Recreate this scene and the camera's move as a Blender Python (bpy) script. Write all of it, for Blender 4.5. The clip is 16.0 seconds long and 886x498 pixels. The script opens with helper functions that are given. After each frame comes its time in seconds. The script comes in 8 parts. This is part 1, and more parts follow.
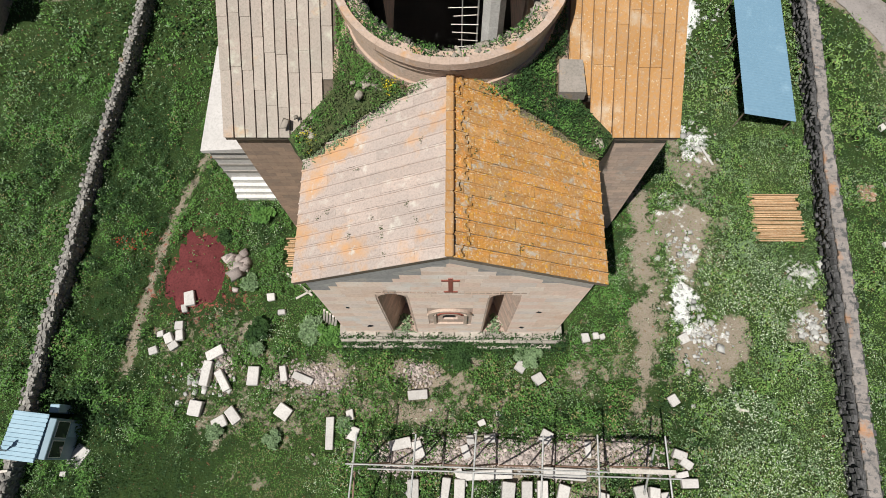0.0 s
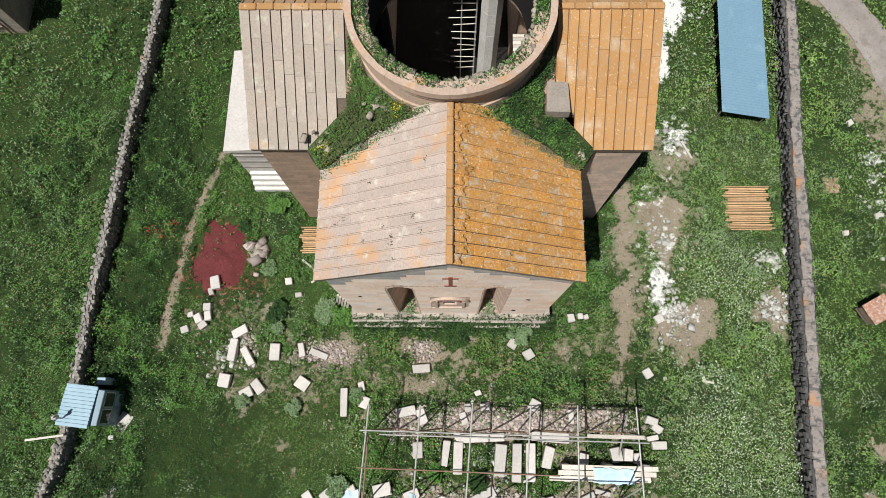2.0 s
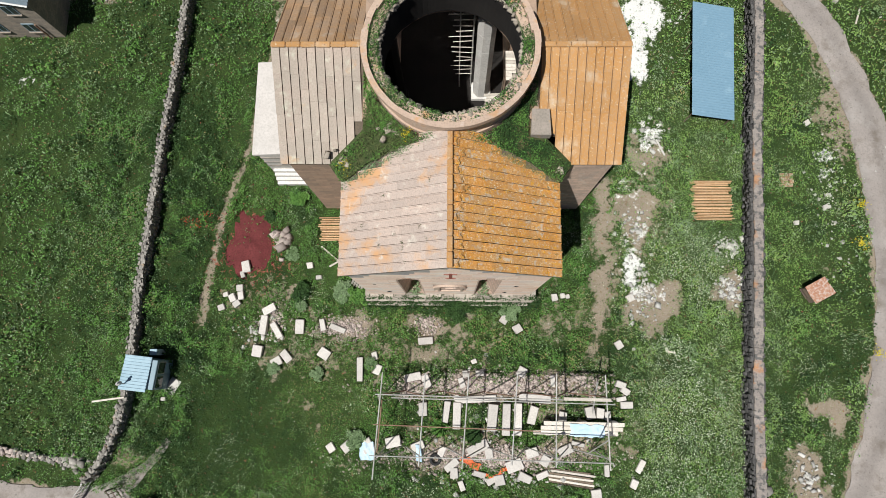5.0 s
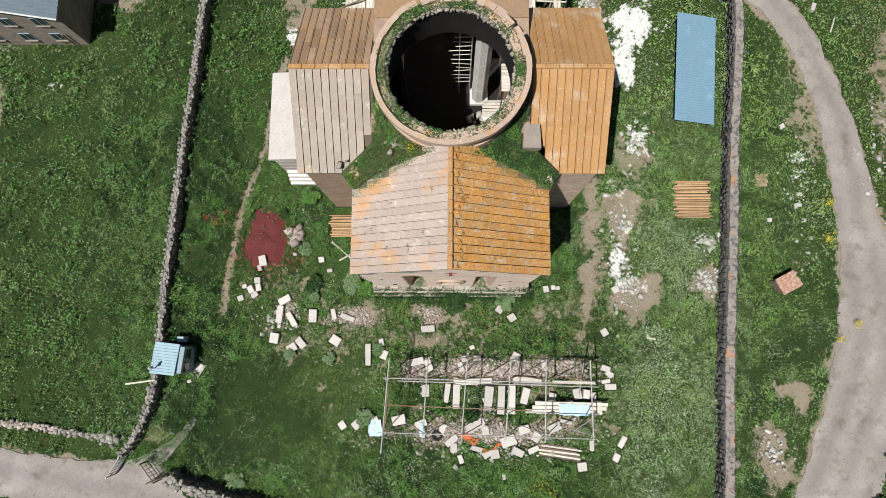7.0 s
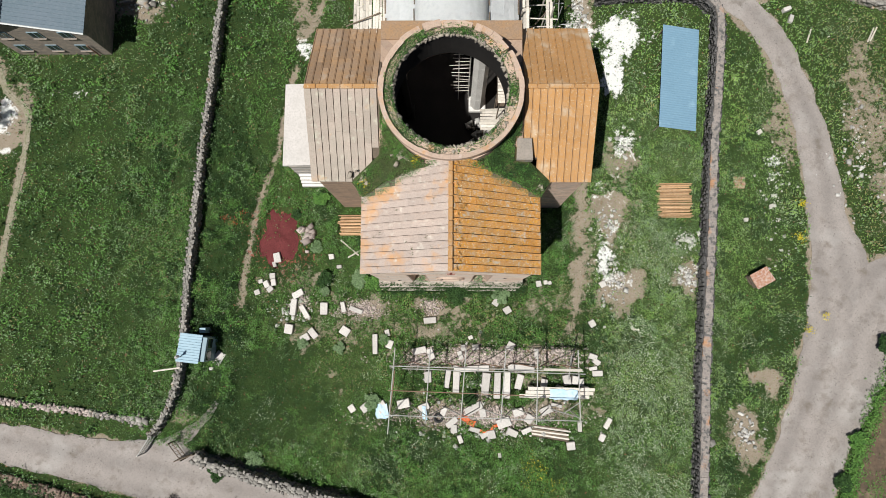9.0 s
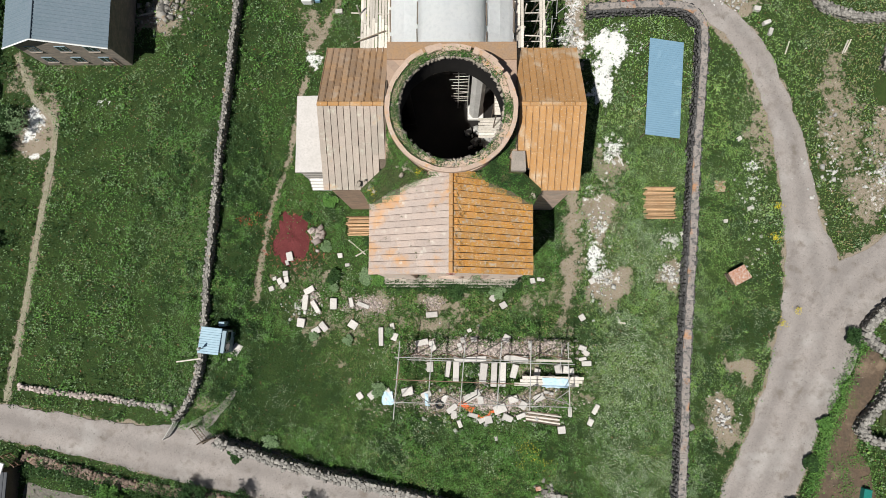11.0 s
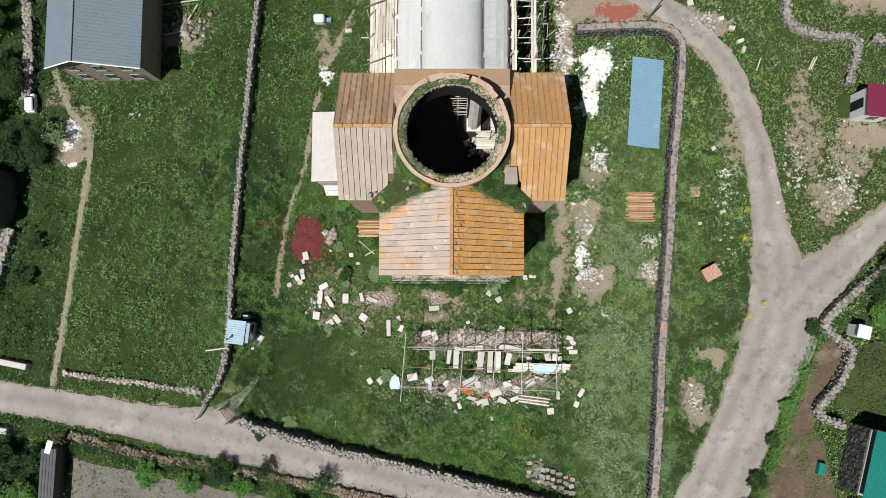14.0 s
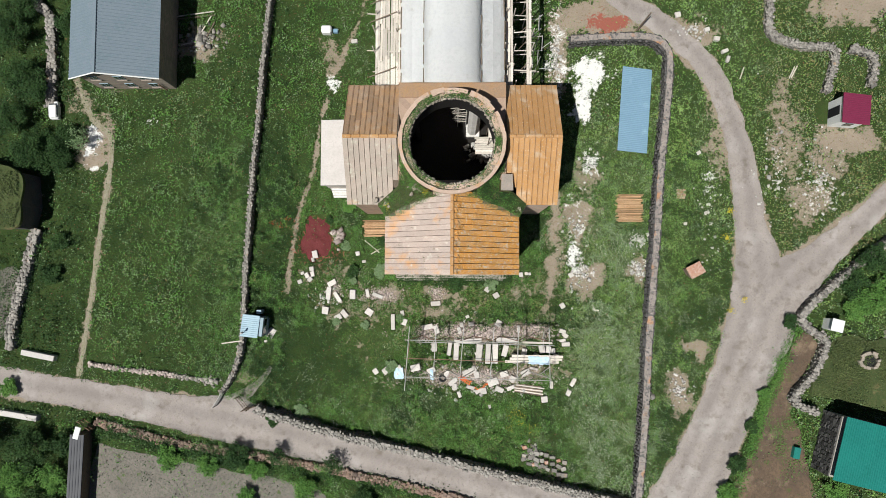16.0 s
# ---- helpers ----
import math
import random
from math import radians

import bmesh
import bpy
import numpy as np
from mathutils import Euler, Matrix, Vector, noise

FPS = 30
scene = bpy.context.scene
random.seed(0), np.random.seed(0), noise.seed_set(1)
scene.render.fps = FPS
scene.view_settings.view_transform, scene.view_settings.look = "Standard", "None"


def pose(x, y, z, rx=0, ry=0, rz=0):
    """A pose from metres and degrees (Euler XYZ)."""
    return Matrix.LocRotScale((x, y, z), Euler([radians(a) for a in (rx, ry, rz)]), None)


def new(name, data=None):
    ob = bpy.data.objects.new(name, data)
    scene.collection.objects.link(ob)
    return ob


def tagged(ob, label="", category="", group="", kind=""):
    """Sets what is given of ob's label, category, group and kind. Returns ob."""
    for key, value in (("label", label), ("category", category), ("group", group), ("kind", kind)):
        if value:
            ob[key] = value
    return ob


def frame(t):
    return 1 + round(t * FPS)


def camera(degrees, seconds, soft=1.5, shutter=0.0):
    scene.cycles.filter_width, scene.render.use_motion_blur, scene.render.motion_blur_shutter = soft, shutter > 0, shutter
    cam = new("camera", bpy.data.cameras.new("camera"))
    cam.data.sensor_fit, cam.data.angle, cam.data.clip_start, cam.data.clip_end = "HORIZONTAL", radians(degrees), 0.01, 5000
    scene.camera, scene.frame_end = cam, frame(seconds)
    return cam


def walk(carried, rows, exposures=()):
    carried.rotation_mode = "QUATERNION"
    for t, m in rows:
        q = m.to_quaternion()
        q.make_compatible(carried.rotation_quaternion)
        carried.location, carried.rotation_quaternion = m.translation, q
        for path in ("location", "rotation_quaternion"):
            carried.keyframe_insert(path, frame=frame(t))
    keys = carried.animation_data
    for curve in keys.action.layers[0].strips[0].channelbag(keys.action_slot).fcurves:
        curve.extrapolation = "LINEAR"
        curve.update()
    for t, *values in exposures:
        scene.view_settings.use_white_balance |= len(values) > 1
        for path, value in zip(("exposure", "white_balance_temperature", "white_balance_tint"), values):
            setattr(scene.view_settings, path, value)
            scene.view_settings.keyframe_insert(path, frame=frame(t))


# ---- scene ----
cam = camera(73.7, 16.0, soft=0.7)
PATH = [
    (0.0, -0.185, -2.033, 38.162, 19.120, 0.900, 0.553),
    (1.0, -0.176, -1.611, 40.444, 16.943, 0.903, 0.533),
    (2.0, -0.169, -1.186, 42.727, 15.002, 0.907, 0.514),
    (3.0, -0.164, -0.759, 45.011, 13.277, 0.910, 0.494),
    (4.0, -0.160, -0.329, 47.295, 11.752, 0.913, 0.474),
    (5.0, -0.158, 0.103, 49.581, 10.408, 0.917, 0.454),
    (6.0, -0.158, 0.537, 51.867, 9.228, 0.920, 0.435),
    (7.0, -0.160, 0.973, 54.155, 8.195, 0.924, 0.415),
    (8.0, -0.163, 1.412, 56.443, 7.290, 0.927, 0.395),
    (9.0, -0.168, 1.853, 58.733, 6.495, 0.930, 0.376),
    (10.0, -0.174, 2.296, 61.023, 5.794, 0.934, 0.356),
    (11.0, -0.183, 2.742, 63.315, 5.167, 0.937, 0.336),
    (12.0, -0.193, 3.189, 65.607, 4.598, 0.941, 0.316),
    (13.0, -0.204, 3.640, 67.900, 4.068, 0.944, 0.297),
    (14.0, -0.218, 4.092, 70.194, 3.560, 0.948, 0.277),
    (15.0, -0.233, 4.547, 72.489, 3.055, 0.951, 0.257),
    (16.0, -0.250, 5.004, 74.786, 2.537, 0.954, 0.238),
]
walk(cam, [(t, pose(x, y, z, rx, ry, rz)) for t, x, y, z, rx, ry, rz in PATH])

# ---- world, sun, exposure ----
SUN_WAY = Vector((5.2, 5.7, -16.4)).normalized()
world = bpy.data.worlds.new("sky")
scene.world = world
world.use_nodes = True
wn = world.node_tree.nodes
sky = wn.new("ShaderNodeTexSky")
sky.sky_type = "NISHITA"
sky.sun_disc = False
sky.sun_elevation = math.asin(-SUN_WAY.z)
sky.sun_rotation = math.atan2(-SUN_WAY.x, -SUN_WAY.y)
wn["Background"].inputs["Strength"].default_value = 0.036
world.node_tree.links.new(sky.outputs["Color"], wn["Background"].inputs["Color"])
sun_data = bpy.data.lights.new("sun", "SUN")
sun_data.energy, sun_data.angle, sun_data.color = 5.3, radians(0.5), (1.0, 1.0, 0.96)
sun = new("sun", sun_data)
sun.matrix_world = Matrix.Translation((-20, -22, 63)) @ SUN_WAY.to_track_quat("-Z", "Y").to_matrix().to_4x4()
scene.view_settings.exposure = 0.0

# ---- materials ----


def surface(name, a, b, c=None, scale=0.6, fine=9.0, rough=0.9, bump=0.3, rand="", var=0.3, spots=(), metal=0.0, courses=None, flow=None):
    """A procedural surface: two colours mixed at a coarse scale, a third at a fine one, tint by piece, and stains with shapes of their own."""
    m = bpy.data.materials.new(name)
    m.use_nodes = True
    nt = m.node_tree
    N, K = nt.nodes, nt.links.new
    bsdf = N["Principled BSDF"]
    geo = N.new("ShaderNodeNewGeometry")
    where = geo.outputs["Position"]
    if flow:
        mp = N.new("ShaderNodeVectorMath")
        mp.operation = "MULTIPLY"
        mp.inputs[1].default_value = flow
        K(where, mp.inputs[0])
        where = mp.outputs[0]

    def noise_of(sc, detail=5.0, off=0.0):
        n = N.new("ShaderNodeTexNoise")
        n.inputs["Scale"].default_value = sc
        n.inputs["Detail"].default_value = detail
        n.inputs["Roughness"].default_value = 0.62
        if off:
            add = N.new("ShaderNodeVectorMath")
            add.inputs[1].default_value = (off, off * 0.7, off * 1.3)
            K(where, add.inputs[0])
            K(add.outputs[0], n.inputs["Vector"])
        else:
            K(where, n.inputs["Vector"])
        return n.outputs["Fac"]

    def ramp(value, lo, hi):
        r = N.new("ShaderNodeMapRange")
        r.inputs["From Min"].default_value, r.inputs["From Max"].default_value = lo, hi
        K(value, r.inputs["Value"])
        return r.outputs["Result"]

    def mixed(fac, x, y, mode="MIX"):
        mx = N.new("ShaderNodeMix")
        mx.data_type, mx.blend_type = "RGBA", mode
        for socket, v in ((mx.inputs["Factor"], fac), (mx.inputs["A"], x), (mx.inputs["B"], y)):
            if isinstance(v, (int, float)):
                socket.default_value = v
            elif isinstance(v, tuple):
                socket.default_value = (*v, 1)
            else:
                K(v, socket)
        return mx.outputs["Result"]

    col = mixed(ramp(noise_of(scale), 0.35, 0.65), a, b)
    grain = noise_of(fine, 8.0, 3.1)
    if c:
        col = mixed(ramp(grain, 0.45, 0.72), col, c)
    if courses:
        sep = N.new("ShaderNodeSeparateXYZ")
        K(geo.outputs["Position"], sep.inputs[0])
        add = N.new("ShaderNodeMath")
        K(sep.outputs["X"], add.inputs[0])
        K(sep.outputs["Y"], add.inputs[1])
        com = N.new("ShaderNodeCombineXYZ")
        K(add.outputs[0], com.inputs["X"])
        K(sep.outputs["Z"], com.inputs["Y"])
        br = N.new("ShaderNodeTexBrick")
        br.inputs["Scale"].default_value = 1.0
        br.inputs["Brick Width"].default_value, br.inputs["Row Height"].default_value = courses
        br.inputs["Mortar Size"].default_value = 0.012
        br.inputs["Color1"].default_value = (1.3, 1.18, 1.08, 1)
        br.inputs["Color2"].default_value = (0.72, 0.70, 0.70, 1)
        br.inputs["Mortar"].default_value = (0.62, 0.58, 0.54, 1)
        K(com.outputs[0], br.inputs["Vector"])
        col = mixed(0.6, col, br.outputs["Color"], "MULTIPLY")
    for colour, sc, lo, hi in spots:
        col = mixed(ramp(noise_of(sc, 6.0, sc * 5 + lo * 11), lo, hi), col, colour)
    if rand:
        if rand == "object":
            info = N.new("ShaderNodeObjectInfo").outputs["Random"]
        else:
            info = geo.outputs["Random Per Island"]
        hsv = N.new("ShaderNodeHueSaturation")
        K(ramp(info, 0.0, 1.0), hsv.inputs["Value"])
        hsv.inputs["Value"].links[0].from_node.inputs["To Min"].default_value = 1 - var
        hsv.inputs["Value"].links[0].from_node.inputs["To Max"].default_value = 1 + var
        K(col, hsv.inputs["Color"])
        col = hsv.outputs["Color"]
    K(col, bsdf.inputs["Base Color"])
    bsdf.inputs["Roughness"].default_value = rough
    bsdf.inputs["Metallic"].default_value = metal
    if "Specular IOR Level" in bsdf.inputs:
        bsdf.inputs["Specular IOR Level"].default_value = 0.25
    if bump:
        bp = N.new("ShaderNodeBump")
        bp.inputs["Strength"].default_value = bump
        bp.inputs["Distance"].default_value = 0.04
        K(grain, bp.inputs["Height"])
        K(bp.outputs[0], bsdf.inputs["Normal"])
    return m


ORANGE, OCHRE, PALE = (0.50, 0.19, 0.03), (0.42, 0.22, 0.07), (0.62, 0.58, 0.48)
M_ROOF_PALE = surface("weathered_stone_slab", (0.50, 0.39, 0.33), (0.44, 0.36, 0.315), (0.34, 0.275, 0.24), 0.5, 11, 0.95, 0.4, "object", 0.07,
                      [((0.54, 0.31, 0.16), 0.45, 0.51, 0.66), ((0.56, 0.50, 0.43), 1.7, 0.58, 0.70), ((0.60, 0.42, 0.22), 14, 0.66, 0.74), ((0.30, 0.26, 0.23), 22, 0.64, 0.72), ((0.10, 0.08, 0.06), 5, 0.74, 0.77)])
M_ROOF_GREY = surface("grey_stone_slab", (0.43, 0.345, 0.29), (0.375, 0.32, 0.27), (0.29, 0.25, 0.205), 0.5, 11, 0.95, 0.4, "object", 0.08,
                      [((0.50, 0.47, 0.38), 1.2, 0.56, 0.70), ((0.48, 0.30, 0.17), 0.6, 0.60, 0.74), ((0.46, 0.36, 0.22), 14, 0.68, 0.75), ((0.22, 0.19, 0.17), 20, 0.62, 0.70), ((0.09, 0.08, 0.06), 5, 0.74, 0.77)])
M_ROOF_LICHEN = surface("orange_lichen_slab", (0.55, 0.245, 0.05), (0.46, 0.26, 0.11), (0.34, 0.165, 0.05), 0.9, 7, 0.95, 0.45, "object", 0.10,
                        [((0.44, 0.37, 0.29), 2.2, 0.56, 0.66), ((0.62, 0.31, 0.03), 5.0, 0.56, 0.66), ((0.62, 0.52, 0.32), 8, 0.58, 0.66), ((0.62, 0.58, 0.48), 15, 0.60, 0.68), ((0.22, 0.12, 0.04), 14, 0.62, 0.70), ((0.09, 0.07, 0.05), 6, 0.70, 0.76)])
M_ROOF_TAN = surface("ochre_stone_slab", (0.45, 0.245, 0.10), (0.42, 0.21, 0.07), (0.38, 0.25, 0.15), 0.5, 7, 0.95, 0.4, "object", 0.07,
                     [((0.50, 0.39, 0.28), 0.45, 0.54, 0.68), ((0.58, 0.47, 0.31), 8, 0.60, 0.68), ((0.36, 0.19, 0.07), 12, 0.58, 0.68), (PALE, 19, 0.66, 0.74)])
M_ROOF_BROWN = surface("brown_stone_slab", (0.40, 0.23, 0.11), (0.33, 0.23, 0.16), (0.26, 0.18, 0.12), 0.6, 7, 0.95, 0.4, "object", 0.18,
                       [((0.40, 0.32, 0.25), 0.9, 0.58, 0.72), ((0.48, 0.34, 0.2), 9, 0.62, 0.7), ((0.18, 0.12, 0.08), 15, 0.62, 0.7)])
# darker than the face blocks: niche shade is put into this colour
M_ASHLAR = surface("pink_ashlar", (0.58, 0.45, 0.37), (0.52, 0.40, 0.335), (0.46, 0.34, 0.28), 0.45, 7, 0.9, 0.3, courses=(0.85, 0.42),
                   spots=[((0.40, 0.34, 0.30), 0.5, 0.60, 0.72), ((0.62, 0.54, 0.47), 1.3, 0.60, 0.70)])
M_GREY_ASHLAR = surface("grey_ashlar", (0.34, 0.31, 0.28), (0.27, 0.26, 0.24), (0.22, 0.21, 0.2), 0.7, 7, 0.9, 0.3, courses=(0.85, 0.42))
M_BROWN_ASHLAR = surface("brown_ashlar", (0.40, 0.29, 0.22), (0.34, 0.26, 0.2), (0.3, 0.21, 0.16), 0.5, 7, 0.9, 0.3, courses=(0.85, 0.42))
M_RIM = surface("rim_stone", (0.50, 0.36, 0.27), (0.46, 0.34, 0.27), (0.36, 0.27, 0.21), 0.9, 8, 0.95, 0.5, "object", 0.07, [((0.50, 0.27, 0.12), 0.8, 0.56, 0.7), ((0.50, 0.40, 0.34), 2.2, 0.58, 0.68)])
M_LEDGE = surface("ledge_stone", (0.36, 0.31, 0.25), (0.28, 0.24, 0.20), (0.22, 0.19, 0.15), 0.9, 8, 0.95, 0.5, "island", 0.25)
M_CORNERSTONE = surface("corner_stone", (0.33, 0.28, 0.24), (0.27, 0.235, 0.2), (0.21, 0.185, 0.155), 0.9, 8, 0.95, 0.5, spots=[((0.40, 0.27, 0.14), 1.4, 0.6, 0.7)])
# near-black stone: the shade inside the crossing is painted into this colour
M_INNER_SHADE = surface("shaded_interior_stone", (0.022, 0.019, 0.017), (0.015, 0.013, 0.012), None, 0.5, 6, 0.95, 0.3)
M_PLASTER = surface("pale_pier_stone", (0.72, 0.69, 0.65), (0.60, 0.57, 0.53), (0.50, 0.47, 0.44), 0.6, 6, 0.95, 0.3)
M_WHITE = surface("white_membrane", (0.90, 0.90, 0.89), (0.86, 0.87, 0.87), (0.80, 0.81, 0.81), 0.35, 3, 0.7, 0.15, spots=[((0.70, 0.68, 0.65), 0.5, 0.64, 0.76), ((0.55, 0.53, 0.50), 1.6, 0.70, 0.78)])
M_CONCRETE = surface("pale_concrete", (0.57, 0.53, 0.50), (0.50, 0.465, 0.435), (0.43, 0.40, 0.37), 0.5, 6, 0.9, 0.25, spots=[((0.42, 0.39, 0.36), 0.9, 0.64, 0.74)])
M_PLINTH = surface("plinth_stone", (0.36, 0.32, 0.27), (0.27, 0.24, 0.2), (0.42, 0.37, 0.32), 0.8, 6, 0.95, 0.4, "object", 0.2)
M_CARVED = surface("carved_pale_stone", (0.56, 0.43, 0.34), (0.47, 0.36, 0.29), (0.36, 0.27, 0.22), 1.5, 12, 0.85, 0.3)
M_REDSTONE = surface("red_stone", (0.30, 0.09, 0.06), (0.24, 0.08, 0.06), None, 1.5, 12, 0.9, 0.2)
M_BLOCK = surface("cut_stone_block", (0.57, 0.53, 0.49), (0.49, 0.455, 0.42), (0.42, 0.385, 0.355), 1.1, 9, 0.95, 0.3, "object", 0.16)
M_RUBBLE = surface("rubble_stone", (0.25, 0.23, 0.205), (0.19, 0.177, 0.16), (0.32, 0.295, 0.26), 0.9, 7, 0.95, 0.4, "island", 0.4, [((0.34, 0.22, 0.12), 0.7, 0.62, 0.72)])
M_RUBBLE_P = surface("rubble_stone_piece", (0.25, 0.23, 0.205), (0.19, 0.177, 0.16), (0.32, 0.295, 0.26), 0.9, 7, 0.95, 0.4, "object", 0.4, [((0.34, 0.22, 0.12), 0.7, 0.62, 0.72)])
M_BASALT = surface("dark_basalt", (0.085, 0.082, 0.08), (0.06, 0.058, 0.058), (0.13, 0.12, 0.115), 0.9, 7, 0.9, 0.4, "island", 0.4)
M_CAP = surface("wall_cap_mortar", (0.32, 0.275, 0.245), (0.26, 0.225, 0.2), (0.19, 0.17, 0.16), 0.8, 6, 0.95, 0.5, "object", 0.08, [((0.12, 0.115, 0.11), 2.6, 0.52, 0.60), ((0.40, 0.21, 0.11), 0.6, 0.57, 0.68), ((0.24, 0.22, 0.2), 1.6, 0.6, 0.7)])
M_GRAVEL = surface("pink_gravel", (0.46, 0.38, 0.34), (0.38, 0.31, 0.28), (0.26, 0.22, 0.2), 1.5, 14, 0.95, 0.6, "island", 0.35)
M_WHITECHIP = surface("white_rubble", (0.50, 0.48, 0.45), (0.42, 0.40, 0.37), (0.4, 0.38, 0.35), 1.5, 14, 0.95, 0.6, "island", 0.3)
M_SCORIA = surface("red_scoria", (0.15, 0.035, 0.035), (0.12, 0.028, 0.028), (0.075, 0.018, 0.018), 0.8, 7, 0.95, 0.7, "", 0.2)
M_DIRT = surface("dusty_dirt_road", (0.315, 0.275, 0.25), (0.265, 0.232, 0.212), (0.23, 0.205, 0.187), 0.25, 7, 0.95, 0.35, spots=[((0.37, 0.34, 0.315), 0.3, 0.50, 0.75), ((0.19, 0.16, 0.135), 0.8, 0.54, 0.72), ((0.16, 0.14, 0.12), 5, 0.60, 0.70), ((0.42, 0.40, 0.37), 16, 0.66, 0.72)])


def by_piece(m, stops):
    """Gives each piece one of the stone tints by its own chance."""
    nt = m.node_tree
    N, K = nt.nodes, nt.links.new
    bsdf = N["Principled BSDF"]
    col = bsdf.inputs["Base Color"].links[0].from_socket
    tint = N.new("ShaderNodeValToRGB")
    tint.color_ramp.interpolation = "CONSTANT"
    while len(tint.color_ramp.elements) < len(stops):
        tint.color_ramp.elements.new(0.5)
    for k, c in enumerate(stops):
        tint.color_ramp.elements[k].position = k / len(stops)
        tint.color_ramp.elements[k].color = (*c, 1)
    K(N.new("ShaderNodeObjectInfo").outputs["Random"], tint.inputs["Fac"])
    mx = N.new("ShaderNodeMix")
    mx.data_type, mx.blend_type = "RGBA", "MULTIPLY"
    mx.inputs["Factor"].default_value = 1.0
    K(col, mx.inputs["A"])
    K(tint.outputs["Color"], mx.inputs["B"])
    K(mx.outputs["Result"], bsdf.inputs["Base Color"])
    return m


M_FACE = by_piece(surface("pink_face_block", (0.90, 0.73, 0.63), (0.84, 0.68, 0.60), (0.74, 0.58, 0.48), 0.5, 7, 0.9, 0.3, spots=[((0.86, 0.80, 0.74), 0.35, 0.54, 0.70), ((0.80, 0.56, 0.42), 0.45, 0.58, 0.72)]),
                  [(1, 1, 1), (1.04, 1.0, 0.96), (0.97, 0.91, 0.87), (1.0, 0.91, 0.86), (0.93, 0.94, 0.95), (1.02, 1.02, 1.0), (0.95, 0.87, 0.81), (1.0, 0.96, 0.91)])
M_FACE_GREY = by_piece(surface("grey_face_block", (0.44, 0.41, 0.38), (0.37, 0.35, 0.33), (0.30, 0.28, 0.265), 0.6, 7, 0.9, 0.3), [(1, 1, 1), (0.85, 0.86, 0.88), (1.1, 1.04, 1.0), (0.95, 0.95, 0.97)])


def worn_road(m):
    """Two pale wheel tracks and a darker, stonier middle, worn unevenly along the road."""
    nt = m.node_tree
    N, K = nt.nodes, nt.links.new
    bsdf = N["Principled BSDF"]
    col = bsdf.inputs["Base Color"].links[0].from_socket
    at = N.new("ShaderNodeAttribute")
    at.attribute_name = "across"
    geo = N.new("ShaderNodeNewGeometry")
    nz = N.new("ShaderNodeTexNoise")
    nz.inputs["Scale"].default_value, nz.inputs["Detail"].default_value = 0.1, 3.0
    K(geo.outputs["Position"], nz.inputs["Vector"])
    wob = N.new("ShaderNodeMath")
    wob.operation = "MULTIPLY_ADD"
    K(nz.outputs["Fac"], wob.inputs[0])
    wob.inputs[1].default_value = 0.5
    K(at.outputs["Fac"], wob.inputs[2])
    wave = N.new("ShaderNodeMath")
    wave.operation = "MULTIPLY"
    K(wob.outputs[0], wave.inputs[0])
    wave.inputs[1].default_value = 2.7
    cos = N.new("ShaderNodeMath")
    cos.operation = "COSINE"
    K(wave.outputs[0], cos.inputs[0])
    nz2 = N.new("ShaderNodeTexNoise")
    nz2.inputs["Scale"].default_value, nz2.inputs["Detail"].default_value = 1.6, 8.0
    K(geo.outputs["Position"], nz2.inputs["Vector"])
    mul = N.new("ShaderNodeMath")
    mul.operation = "MULTIPLY"
    K(cos.outputs[0], mul.inputs[0])
    K(nz2.outputs["Fac"], mul.inputs[1])
    r = N.new("ShaderNodeMapRange")
    r.inputs["From Min"].default_value, r.inputs["From Max"].default_value = -0.45, 0.5
    r.inputs["To Min"].default_value, r.inputs["To Max"].default_value = 1.05, 0.88
    K(mul.outputs[0], r.inputs["Value"])
    hsv = N.new("ShaderNodeHueSaturation")
    K(r.outputs["Result"], hsv.inputs["Value"])
    K(col, hsv.inputs["Color"])
    K(hsv.outputs["Color"], bsdf.inputs["Base Color"])
    return m


M_ROAD = worn_road(M_DIRT)
M_PATH = surface("trodden_path", (0.30, 0.26, 0.20), (0.24, 0.22, 0.15), (0.15, 0.15, 0.08), 0.8, 5, 0.95, 0.4)
M_SOIL = surface("tilled_soil", (0.145, 0.098, 0.064), (0.085, 0.062, 0.045), (0.07, 0.053, 0.039), 0.3, 4, 0.95, 0.6, spots=[((0.22, 0.16, 0.11), 0.35, 0.56, 0.70), ((0.07, 0.10, 0.03), 0.28, 0.60, 0.66), ((0.32, 0.27, 0.22), 3.0, 0.66, 0.72), ((0.045, 0.035, 0.028), 1.3, 0.64, 0.72)])
M_SOD = surface("turf_roof", (0.055, 0.075, 0.024), (0.04, 0.06, 0.02), (0.08, 0.085, 0.035), 0.35, 3.5, 0.95, 0.8, spots=[((0.22, 0.165, 0.09), 0.22, 0.58, 0.68), ((0.035, 0.055, 0.018), 0.9, 0.56, 0.66)])
M_GARDEN = surface("garden_soil", (0.19, 0.17, 0.145), (0.15, 0.135, 0.115), (0.10, 0.095, 0.08), 0.4, 4, 0.95, 0.6, spots=[((0.08, 0.11, 0.04), 0.9, 0.62, 0.7)])
M_STEEL = surface("galvanised_tube", (0.50, 0.50, 0.48), (0.40, 0.39, 0.37), (0.34, 0.3, 0.26), 2.0, 9, 0.55, 0.05, metal=0.3)
M_RUST = surface("rusty_rail", (0.22, 0.12, 0.08), (0.28, 0.19, 0.14), None, 2.0, 9, 0.8, 0.1)
